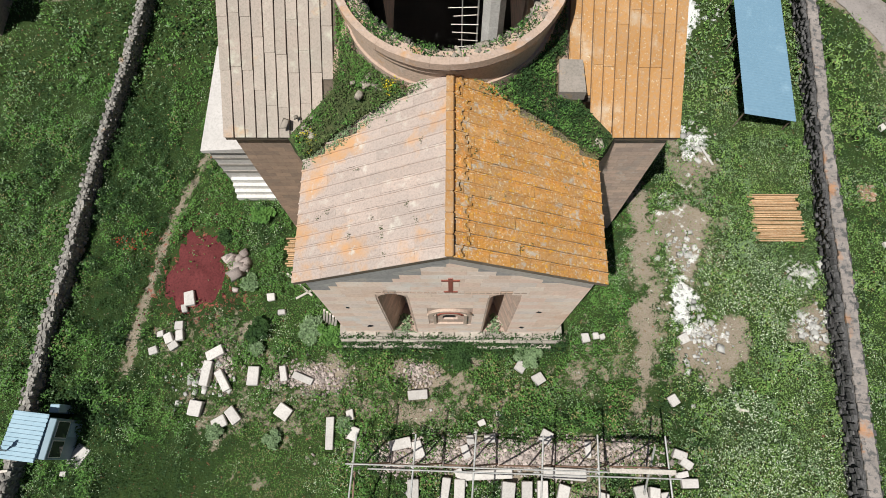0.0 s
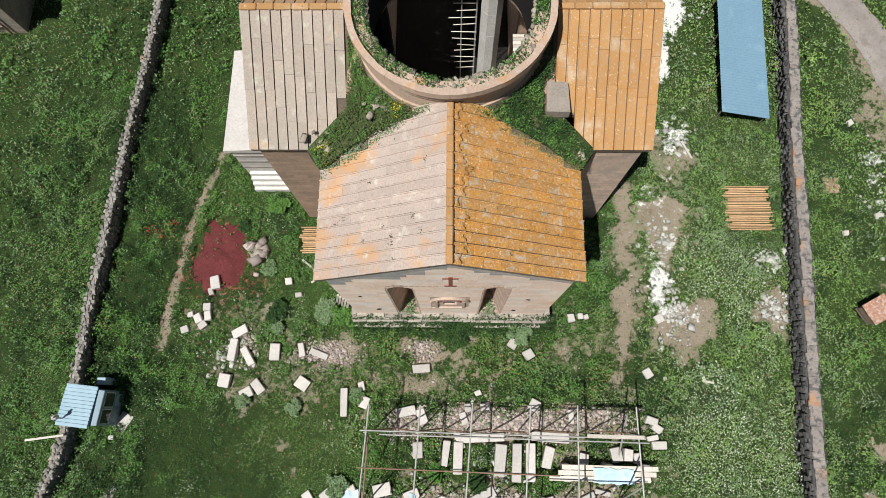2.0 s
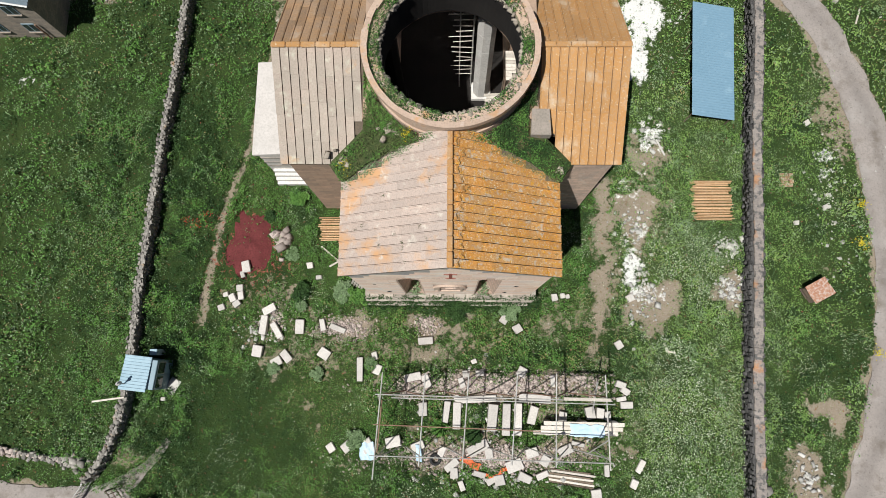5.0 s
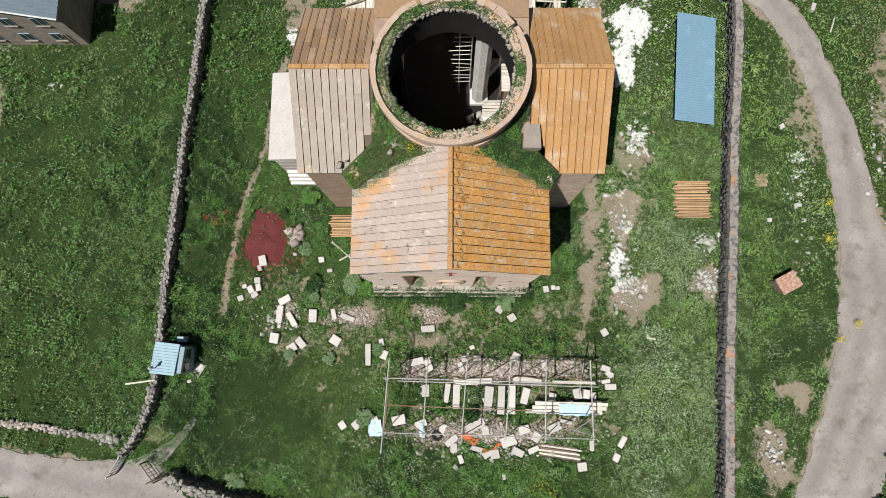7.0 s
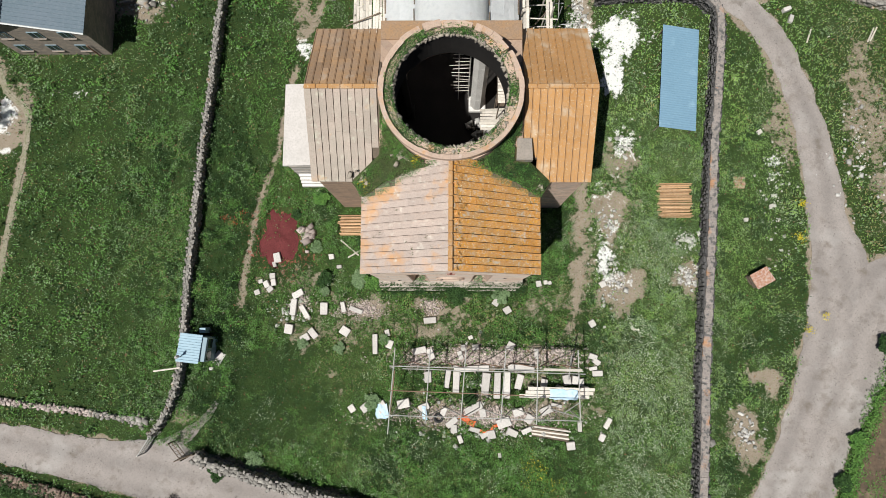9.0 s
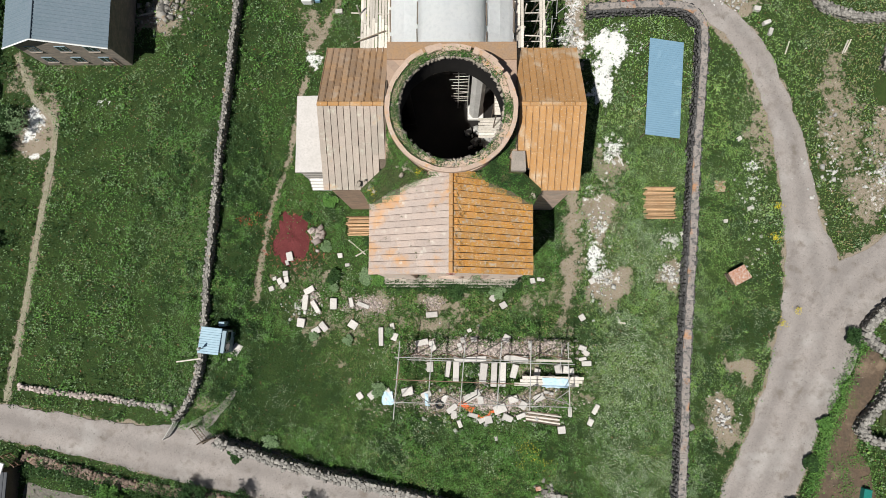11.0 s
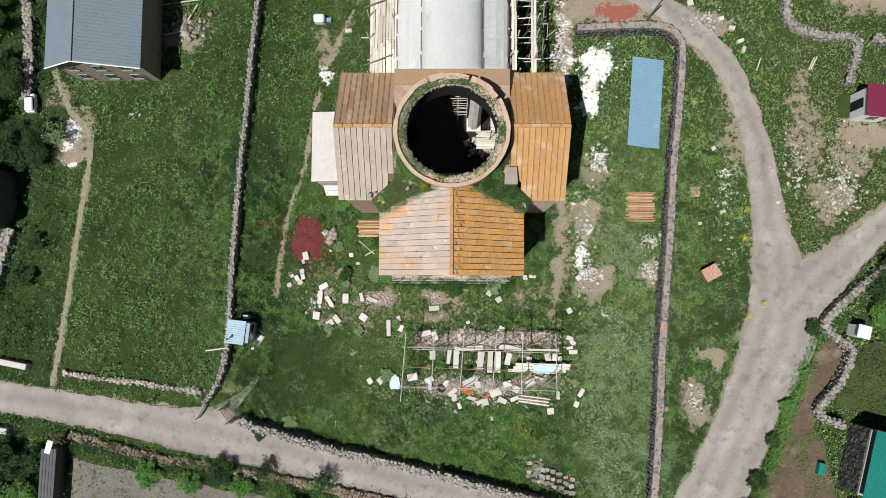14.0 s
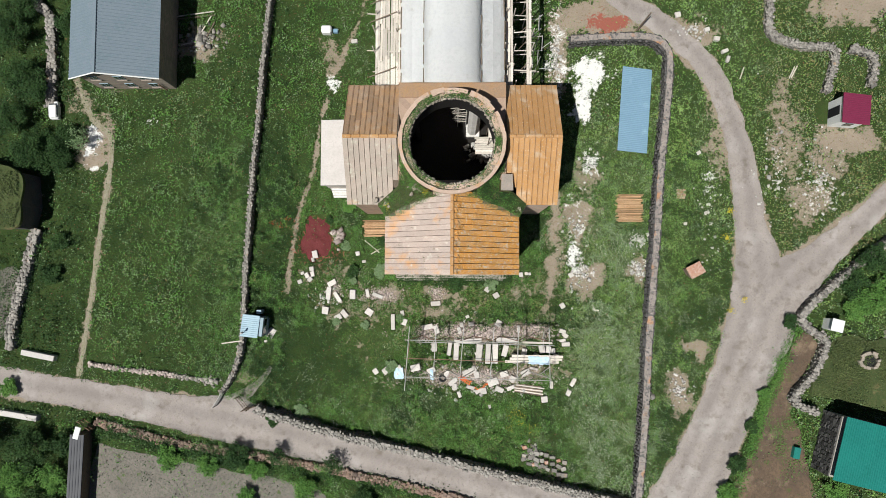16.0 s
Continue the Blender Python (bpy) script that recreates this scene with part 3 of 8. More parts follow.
def ground_material():
    m = bpy.data.materials.new("meadow_ground")
    m.use_nodes = True
    nt = m.node_tree
    N, K = nt.nodes, nt.links.new
    bsdf = N["Principled BSDF"]
    bsdf.inputs["Roughness"].default_value = 0.95
    bsdf.inputs["Specular IOR Level"].default_value = 0.15
    where = N.new("ShaderNodeNewGeometry").outputs["Position"]

    def noise_of(sc, detail=6.0):
        n = N.new("ShaderNodeTexNoise")
        n.inputs["Scale"].default_value, n.inputs["Detail"].default_value, n.inputs["Roughness"].default_value = sc, detail, 0.65
        K(where, n.inputs["Vector"])
        return n.outputs["Fac"]

    def ramp(v, lo, hi):
        r = N.new("ShaderNodeMapRange")
        r.inputs["From Min"].default_value, r.inputs["From Max"].default_value = lo, hi
        K(v, r.inputs["Value"])
        return r.outputs["Result"]

    def mixed(fac, x, y):
        mx = N.new("ShaderNodeMix")
        mx.data_type = "RGBA"
        for socket, v in ((mx.inputs["Factor"], fac), (mx.inputs["A"], x), (mx.inputs["B"], y)):
            if isinstance(v, tuple):
                socket.default_value = (*v, 1)
            else:
                K(v, socket)
        return mx.outputs["Result"]

    def share(name, v):
        a = N.new("ShaderNodeAttribute")
        a.attribute_name = name
        s = N.new("ShaderNodeMath")
        K(a.outputs["Fac"], s.inputs[0])
        t = N.new("ShaderNodeMath")
        t.operation = "MULTIPLY_ADD"
        K(v, t.inputs[0])
        t.inputs[1].default_value, t.inputs[2].default_value = 3.0, -1.5
        K(t.outputs[0], s.inputs[1])
        return ramp(s.outputs[0], 0.38, 0.62)

    mid, small, tiny = noise_of(0.5), noise_of(3.0), noise_of(16.0, 8)
    # grass ground kept dark: shade between the plants is put into its colour
    grass = mixed(ramp(mid, 0.35, 0.65), (0.026, 0.050, 0.012), (0.045, 0.070, 0.018))
    grass = mixed(ramp(small, 0.45, 0.7), grass, (0.028, 0.045, 0.014))
    grass = mixed(ramp(tiny, 0.60, 0.76), grass, (0.12, 0.12, 0.055))
    earth = mixed(ramp(mid, 0.35, 0.65), (0.29, 0.235, 0.175), (0.23, 0.185, 0.135))
    earth = mixed(ramp(tiny, 0.5, 0.7), earth, (0.36, 0.31, 0.26))
    earth = mixed(ramp(small, 0.56, 0.7), earth, (0.13, 0.13, 0.06))
    both = N.new("ShaderNodeMix")
    both.inputs["Factor"].default_value = 0.5
    K(small, both.inputs["A"])
    K(noise_of(1.1, 8), both.inputs["B"])
    patchy = both.outputs["Result"]
    col = mixed(share("soil", patchy), grass, earth)
    col = mixed(share("white", patchy), col, mixed(ramp(tiny, 0.45, 0.7), (0.74, 0.73, 0.70), (0.50, 0.48, 0.45)))
    col = mixed(share("red", small), col, mixed(ramp(tiny, 0.45, 0.7), (0.30, 0.10, 0.07), (0.24, 0.08, 0.06)))
    K(col, bsdf.inputs["Base Color"])
    bp = N.new("ShaderNodeBump")
    bp.inputs["Strength"].default_value, bp.inputs["Distance"].default_value = 0.7, 0.08
    K(tiny, bp.inputs["Height"])
    K(bp.outputs[0], bsdf.inputs["Normal"])
    return m


def far(a, b):
    return np.geomspace(a, b, 12)


gx = np.concatenate([-far(66, 3000)[::-1], np.arange(-65, 65.1, 0.5), far(66, 3000)])
gy = np.concatenate([10 - far(50, 3000)[::-1], np.arange(-39, 52.1, 0.5), far(54, 3000)])
GX, GY = np.meshgrid(gx, gy)
fx, fy = GX.ravel(), GY.ravel()
soil, white, red = cover(fx, fy)
inner = (np.abs(fx) < 66) & (fy > -40) & (fy < 53)
rise = np.where(inner, 0.07 * fbm(fx, fy, 0.35, 3) + 0.03 * fbm(fx, fy, 1.1, 6) - 0.04, -0.05)
nx, ny = len(gx), len(gy)
gi = np.arange(nx * ny).reshape(ny, nx)
gf = np.stack([gi[:-1, :-1], gi[:-1, 1:], gi[1:, 1:], gi[1:, :-1]], -1).reshape(-1, 4)
ground = quads_object("ground", np.stack([fx, fy, rise], 1), gf, ground_material(), True)
for key, arr in (("soil", soil), ("white", white), ("red", red)):
    at = ground.data.attributes.new(key, "FLOAT", "POINT")
    at.data.foreach_set("value", (arr * inner).astype(np.float32))
tagged(ground, "rough green meadow with bare soil, lime and weeds", "ground", kind="structure")

for pts, nm in ((ROAD_MAIN, "road_main"), (ROAD_BRANCH, "road_branch"), (ROAD_LOW, "road_lower")):
    z = {"road_main": 0.05, "road_branch": 0.062, "road_lower": 0.056}[nm]
    tagged(strip(nm, pts, z, M_ROAD, 0.35), "dusty beige dirt road with worn wheel ruts", "road", kind="structure")
tagged(strip("path_west", [(x, y, 0.6) for x, y in PATH_WEST], 0.05, M_PATH, 0.2), "narrow trodden earth path through meadow", "path", kind="structure")
tagged(strip("path_gate", [(-28.2, -11.4, 2.6), (-26.5, -10.2, 1.6), (-24.6, -8.6, 0.9), (-23.2, -6.6, 0.5)], 0.066, M_ROAD, 0.25), "pale dirt track from the gate into the yard", "path", kind="structure")


def plot(name, outline, z, material, label):
    bm = bmesh.new()
    n = len(outline)
    P, _ = bent([(*p, 0) for p in (*outline, outline[0])], 0.6)
    ring = [(x + 0.3 * noise.noise((x, y, 1)), y + 0.3 * noise.noise((x, y, 2))) for x, y, _ in P[:-1]]
    cx, cy = sum(p[0] for p in ring) / len(ring), sum(p[1] for p in ring) / len(ring)
    rings = [[bm.verts.new((cx + (x - cx) * k, cy + (y - cy) * k, z + (0.05 * noise.noise((x * k, y * k, 3)) if k < 1 else -0.04))) for x, y in ring] for k in (1, 0.85, 0.6, 0.3)]
    for a, b in zip(rings[:-1], rings[1:]):
        for i in range(len(ring)):
            j = (i + 1) % len(ring)
            bm.faces.new((a[i], a[j], b[j], b[i]))
    bm.faces.new(rings[-1])
    return tagged(part(name, bm, material, None), label, "soil plot", kind="structure")


plot("soil_yard", [(43.4, -1.7), (45.2, -3.4), (43.2, -7.0), (41.0, -10.6), (42.6, -14), (43.6, -19), (44, -24), (33.8, -24), (36.6, -17), (38.6, -11), (41.2, -5.0)], 0.07, M_SOIL, "dark bare tilled soil of a yard plot")
plot("garden_plot", [(-45.0, -16.4), (-38, -17.8), (-30, -19.3), (-22, -20.6), (-16, -22.6), (-18, -30), (-45, -30)], 0.06, M_GARDEN, "grey-brown tilled vegetable garden bed")
plot("vegetable_bed", [(53.4, -1.6), (58.5, -0.8), (58.5, -5.6), (53.9, -4.8)], 0.06, M_GARDEN, "pale grey vegetable bed beside bushes")
plot("garden_bed_west", [(-58.6, 5.2), (-55.6, 5.4), (-56.4, -2.2), (-59, -2.4)], 0.06, M_GARDEN, "pale grey tilled bed beside a wall")

# ---- the church ----
CX = -0.37
church = empty("church", CX, 18.3)
tagged(church, "domeless medieval stone church with lichen-covered slab roofs under repair", "church")
EAVE, RIDGE, FRONT = 12.9, 16.75, 5.06
TR_RIDGE, TR_Y, TR_S, TR_N = 16.4, 18.85, 12.42, 25.1


def loft(name, outline, z0, z1, material, label=""):
    return part(name, prism(bmesh.new(), outline, z0, z1), material, church, label)


# East gable wall with two tall wedge-shaped niches and a small window.
bm = bmesh.new()
wall_out = [(CX - 6.5, 1.2), (CX + 6.5, 1.2), (CX + 6.5, EAVE - 0.25), (CX, RIDGE - 0.25), (CX - 6.5, EAVE - 0.25)]
a = [bm.verts.new((x, 5.22, z)) for x, z in wall_out]
b = [bm.verts.new((x, 7.6, z)) for x, z in wall_out]
bm.faces.new(a)
bm.faces.new(b[::-1])
for i in range(5):
    j = (i + 1) % 5
    bm.faces.new((a[j], a[i], b[i], b[j]))
bmesh.ops.recalc_face_normals(bm, faces=bm.faces)
east_wall = part("gable_wall", bm, M_ASHLAR, church, "pinkish ashlar gable wall with two deep niches")
cutters = []
for nx0, nx1 in ((CX - 3.63, CX - 2.03), (CX + 1.9, CX + 3.5)):
    bm = bmesh.new()
    mid = (nx0 + nx1) / 2
    arch = [(nx0, 1.25), (nx1, 1.25)] + [(mid + (nx1 - nx0) / 2 * math.cos(t), 9.75 + 0.85 * math.sin(t)) for t in np.linspace(0, math.pi, 11)]
    # wedge: the outline shrinks to a vertical line at the back
    A = [bm.verts.new((x, 5.0, z)) for x, z in arch]
    B = [bm.verts.new((mid + (x - mid) * 0.06, 7.1, z)) for x, z in arch]
    bm.faces.new(A)
    bm.faces.new(B[::-1])
    for i in range(len(arch)):
        j = (i + 1) % len(arch)
        bm.faces.new((A[j], A[i], B[i], B[j]))
    bmesh.ops.recalc_face_normals(bm, faces=bm.faces)
    cutters.append(part("cutter", bm, M_ASHLAR, None))
bm = bmesh.new()
arch = [(CX - 0.42, 5.0), (CX + 0.42, 5.0), (CX + 0.42, 5.7)] + [(CX + 0.42 * math.cos(t), 5.7 + 0.42 * math.sin(t)) for t in np.linspace(0.2, math.pi, 8)]
A = [bm.verts.new((x, 5.0, z)) for x, z in arch]
B = [bm.verts.new((x, 8.0, z)) for x, z in arch]
bm.faces.new(A)
bm.faces.new(B[::-1])
for i in range(len(arch)):
    j = (i + 1) % len(arch)
    bm.faces.new((A[j], A[i], B[i], B[j]))
bmesh.ops.recalc_face_normals(bm, faces=bm.faces)
cutters.append(part("cutter", bm, M_ASHLAR, None))
carve(east_wall, cutters)

# Window surround: jambs, a curved hood, a sill and an inner red arch band.
bm = bmesh.new()
for k in range(14):
    t0 = math.pi * k / 14
    t1 = math.pi * (k + 1) / 14
    for r0, r1, d in ((0.95, 1.2, 0.16),):
        pts = [(r0, t0), (r1, t0), (r1, t1), (r0, t1)]
        lo = [bm.verts.new((CX + r * math.cos(t), 5.22, 6.5 + r * math.sin(t) * 0.95)) for r, t in pts]
        hi = [bm.verts.new((CX + r * math.cos(t), 5.22 - d, 6.5 + r * math.sin(t) * 0.95)) for r, t in pts]
        bm.faces.new(hi)
        for i in range(4):
            j = (i + 1) % 4
            bm.faces.new((lo[i], lo[j], hi[j], hi[i]))
for s in (-1, 1):
    box(bm, CX + s * 1.12, 5.15, 6.46, 0.22, 0.16, 0.12)
bmesh.ops.recalc_face_normals(bm, faces=bm.faces)
part("window_hood", bm, M_CARVED, church, "carved pale arched hood over the window")
bm = bmesh.new()
for s in (-1, 1):
    box(bm, CX + s * 0.86, 5.17, 5.35, 0.2, 0.12, 2.2, bevel=0.02)
box(bm, CX, 5.17, 4.18, 1.95, 0.12, 0.16, bevel=0.02)
part("window_jamb", bm, M_CARVED, church)
bm = bmesh.new()
for k in range(10):
    t = math.pi * (k + 0.5) / 10
    box(bm, CX + 0.66 * math.cos(t), 5.19, 6.1 + 0.6 * math.sin(t), 0.11, 0.07, 0.24, ry=-math.degrees(t))
part("window_arch_band", bm, M_REDSTONE, church, "thin red stone arch band")
bm = bmesh.new()
box(bm, CX + 0.05, 5.2, 12.3, 0.2, 0.07, 2.2)
box(bm, CX + 0.05, 5.197, 13.05, 0.82, 0.07, 0.2)
box(bm, CX + 0.05, 5.197, 11.2, 0.66, 0.07, 0.18)
part("stone_cross", bm, M_REDSTONE, church, "red inlaid stone cross on the gable")
bm = bmesh.new()
for k in range(22):
    box(bm, CX - 3.4 + k * 0.33, 5.2, 10.95, 0.26, 0.03, 0.1)
part("inscription_band", bm, M_BROWN_ASHLAR, church, "thin carved band across the gable")
bm = bmesh.new()
for x, z in ((-5.74, 7.8), (-5.18, 3.2), (4.4, 7.0), (3.9, 3.0)):
    box(bm, x, 5.195, z, 0.24, 0.05, 0.34, ry=20, jit=0.04)
part("putlog_hole", bm, M_DARK, church)
# solid black block in the window; stands for the shade over its sill
part("window_opening", box(bmesh.new(), CX - 0.06, 5.62, 5.56, 0.7, 0.6, 1.0), M_DARK, church, "black block, painted shade in the window")
# facing blocks in courses, leaving the niches and the window surround free; grey ones below the verge
fb = box(bmesh.new(), 0, 0, 0, 1, 1, 1)
face_meshes = []
for m in (M_FACE, M_FACE_GREY):
    fme = bpy.data.meshes.new("face_block")
    fb.to_mesh(fme)
    fme.materials.append(m)
    face_meshes.append(fme)
fb.free()
zc, course = 1.22, 0.66
while zc + course < RIDGE - 0.5:
    z0, z1 = zc, zc + course * random.choice((0.85, 1.0, 1.0, 1.15))
    zc = z1
    zm = (z0 + z1) / 2
    reach = min(6.5, (RIDGE - 0.27 - z1) / 0.592)
    spans = [(-reach, reach)]
    holes = []
    for n0, n1 in ((-3.63, -2.03), (1.9, 3.5)):
        k = 1 - (max(0.0, z0 - 9.75) / 0.86) ** 2
        if k > 0:
            half, mid = 0.8 * math.sqrt(k) + 0.02, (n0 + n1) / 2
            holes.append((mid - half, mid + half))
    if 4.0 < zm < 7.7:
        holes.append((-1.22, 1.22))
    for h0, h1 in holes:
        spans = [q for p0, p1 in spans for q in ((p0, min(p1, h0)), (max(p0, h1), p1)) if q[1] - q[0] > 0.12]
    for p0, p1 in spans:
        x = p0
        while x < p1 - 0.05:
            w = random.uniform(0.7, 1.45)
            if p1 - x - w < 0.4:
                w = p1 - x
            xm = x + w / 2
            depth_below = RIDGE - 0.25 - 0.592 * abs(xm) - zm
            grey = depth_below < (1.5 + 0.4 * math.sin(xm * 1.7) if xm < -0.4 else 0.75)
            ob = new("face_block", face_meshes[1 if grey else 0])
            ob.matrix_basis = pose(CX + xm, 5.225, zm) @ Matrix.Diagonal((w - 0.007, 0.06, z1 - z0 - 0.005, 1))
            under(ob, east_wall)
            x += w
# grey levelling strip between the courses and the verge
for s in (-1, 1):
    bm = bmesh.new()
    x1 = CX + s * 6.48
    pts = [(CX, RIDGE - 0.3), (CX, RIDGE - 1.2), (x1, EAVE - 1.0), (x1, EAVE - 0.28)]
    lo = [bm.verts.new((x, 5.21 + 0.002 * s, z)) for x, z in pts]
    bm.faces.new(lo)
    bmesh.ops.recalc_face_normals(bm, faces=bm.faces)
    bmesh.ops.solidify(bm, geom=bm.faces[:], thickness=0.02)
    part("verge_course", bm, M_FACE_GREY, church, "grey levelling course below the roof")
# Stepped plinth in blocks.
plinth = part("plinth_core", prism(bmesh.new(), [(CX - 7.0, 4.78), (CX + 7.0, 4.78), (CX + 7.0, 9), (CX - 7.0, 9)], 0, 1.18), M_PLINTH, church, "stepped grey stone plinth")
blocks = bmesh.new()
box(blocks, 0, 0, 0, 0.94, 0.42, 0.46, bevel=0.03, jit=0.01)
bme = bpy.data.meshes.new("plinth_block")
blocks.to_mesh(bme)
blocks.free()
bme.materials.append(M_PLINTH)
for row, (yy, half, zz) in enumerate(((4.55, 7.3, 0.28), (4.86, 7.0, 0.72), (5.08, 6.7, 1.12))):
    n = int(2 * half / 0.98)
    for k in range(n):
        ob = new("plinth_block", bme)
        ob.matrix_basis = pose(CX - half + 0.98 * (k + 0.5) + 0.05 * row, yy + random.uniform(-0.05, 0.05), zz + random.uniform(-0.05, 0.02), 0, random.uniform(-2, 2), random.uniform(-2, 2))
        under(ob, plinth)

# Side walls, transept walls and the short diagonal walls between the arms.
for s in (-1, 1):
    X = lambda d: CX + s * d  # noqa: E731
    loft("side_wall", [(X(6.5), 7.6), (X(6.5), 11.2), (X(5.3), 11.2), (X(5.3), 7.6)], 0, EAVE - 0.2, M_ASHLAR if s < 0 else M_BROWN_ASHLAR)
    loft("diagonal_wall", [(X(6.5), 10.9), (X(7.9), 12.75), (X(7.0), 13.6), (X(5.4), 11.6)], 0, EAVE - 0.05, M_BROWN_ASHLAR if s < 0 else M_ASHLAR, "brown ashlar wall between the arms")
    loft("transept_wall", [(X(7.88), 12.75), (X(10.75), 12.75), (X(10.75), 13.9), (X(7.9), 13.9)], 0, EAVE - 0.15, M_BROWN_ASHLAR if s < 0 else M_ASHLAR)
    loft("transept_back_wall", [(X(6.0), 23.7), (X(10.75), 23.7), (X(10.75), 24.85), (X(6.0), 24.85)], 0, EAVE - 0.15, M_BROWN_ASHLAR)
    bm = bmesh.new()
    out = [(13.9, 0), (23.7, 0), (23.7, EAVE + 0.35), (TR_Y, TR_RIDGE - 0.25), (13.9, EAVE + 0.45)]
    A = [bm.verts.new((X(10.75), y, z)) for y, z in out]
    B = [bm.verts.new((X(9.6), y, z)) for y, z in out]
    bm.faces.new(A)
    bm.faces.new(B[::-1])
    for i in range(5):
        j = (i + 1) % 5
        bm.faces.new((A[j], A[i], B[i], B[j]))
    bmesh.ops.recalc_face_normals(bm, faces=bm.faces)
    part("transept_gable", bm, M_ASHLAR, church)
    loft("nave_wall", [(X(5.6), 24.85), (X(5.6), 48), (X(4.6), 48), (X(4.6), 24.85)], 0, 10.4, M_ASHLAR)
loft("nave_end_wall", [(CX - 5.6, 48), (CX + 5.6, 48), (CX + 5.6, 49), (CX - 5.6, 49)], 0, 12, M_ASHLAR)
loft("church_floor", [(CX + x, y) for x, y in ((-5.4, 7.5), (5.4, 7.5), (5.4, 13.8), (9.7, 13.8), (9.7, 23.8), (4.7, 23.8), (4.7, 48), (-4.7, 48), (-4.7, 23.8), (-9.7, 23.8), (-9.7, 13.8), (-5.4, 13.8))], 0.02, 0.3, M_INNER_SHADE, "church floor in near-black painted shade")

# ---- slab roofs ----


def slab_mesh(name, w, l, material, rounded=False):
    """One roofing slab: a bevelled plate with a raised roll along one long side; with rounded, an arched upper end."""
    bm = bmesh.new()
    prof = [(-w / 2, 0), (w / 2 - 0.09, 0), (w / 2 - 0.075, 0.06), (w / 2 - 0.02, 0.065), (w / 2 - 0.012, -0.05), (-w / 2, -0.05)]
    rows = []
    for yy, dz in ((-l / 2, 0.012), (-l / 2 + 0.02, 0.016), (l / 2 - 0.02, 0.0), (l / 2, -0.006)):
        rows.append([bm.verts.new((x, yy, z + dz)) for x, z in prof])
    for p, q in zip(rows[:-1], rows[1:]):
        for i in range(6):
            j = (i + 1) % 6
            bm.faces.new((p[i], p[j], q[j], q[i]))
    bm.faces.new(rows[0][::-1])
    bm.faces.new(rows[-1])
    if rounded:
        n = 9
        for r0, r1, z in ((0.0, w / 2 - 0.03, 0.05), (w / 2 - 0.13, w / 2 - 0.01, 0.13)):
            arc = [math.pi * k / n for k in range(n + 1)]
            if r0 == 0:
                vs = [bm.verts.new((r1 * math.cos(t), l / 2 - 0.66 + r1 * math.sin(t), z)) for t in arc]
                lo = [bm.verts.new((v.co.x, v.co.y, -0.03)) for v in vs]
                bm.faces.new(vs)
                for i in range(n):
                    bm.faces.new((lo[i], lo[i + 1], vs[i + 1], vs[i]))
            else:
                ins = [bm.verts.new((r0 * math.cos(t), l / 2 - 0.66 + r0 * math.sin(t), z)) for t in arc]
                outs = [bm.verts.new((r1 * math.cos(t), l / 2 - 0.66 + r1 * math.sin(t), z)) for t in arc]
                low = [bm.verts.new((v.co.x, v.co.y, -0.03)) for v in outs]
                for i in range(n):
                    bm.faces.new((ins[i], outs[i], outs[i + 1], ins[i + 1]))
                    bm.faces.new((outs[i], low[i], low[i + 1], outs[i + 1]))
    bmesh.ops.recalc_face_normals(bm, faces=bm.faces)
    me = bpy.data.meshes.new(name)
    bm.to_mesh(me)
    bm.free()
    me.materials.append(material)
    return me


def slab_roof(name, m, width, run, keep, material, label, strip_w=0.575, slab_l=0.95, flip=False, rounded=False, gap=0.022):
    """A slope: m puts x along the eave, y up the slope from the eave, z out of it. keep(x, y) says where slabs lie."""
    holder = new(name)
    under(holder, church, label)
    n = max(1, round(width / strip_w))
    w = width / n
    rows_n = max(1, round(run / slab_l))
    l = run / rows_n
    plain = slab_mesh("roof_slab", w - gap, l - gap / 3, material)
    head = slab_mesh("roof_slab", w - gap, l - gap / 3, material, True) if rounded else plain
    for i in range(n):
        off = random.uniform(-0.02, 0.02)
        shift = random.uniform(-0.45, 0.45)
        for j in range(rows_n):
            # staggered joints: the lowest and the topmost slab take up the shift
            lo = 0.0 if j == 0 else (j + shift) * l
            hi = run if j == rows_n - 1 else (j + 1 + shift) * l
            x, y, grow = (i + 0.5) * w, (lo + hi) / 2, (hi - lo) / l
            if not keep(x, y):
                continue
            ob = new("roof_slab", head if j == rows_n - 1 else plain)
            ob.matrix_basis = m @ pose(x, y, 0.03 + random.uniform(0, 0.022 if gap < 0.03 else 0.05) + off * 0.4, random.uniform(-0.7, 0.7), random.uniform(-0.7, 0.7), random.uniform(-0.35, 0.35)) @ Matrix.Diagonal((-1 if flip else 1, grow, 1, 1))
            under(ob, holder)
    return holder


def slope_pose(origin, along, up):
    x, y = Vector(along).normalized(), Vector(up).normalized()
    z = x.cross(y)
    return Matrix.Translation(origin) @ Matrix((x, y, z)).transposed().to_4x4()


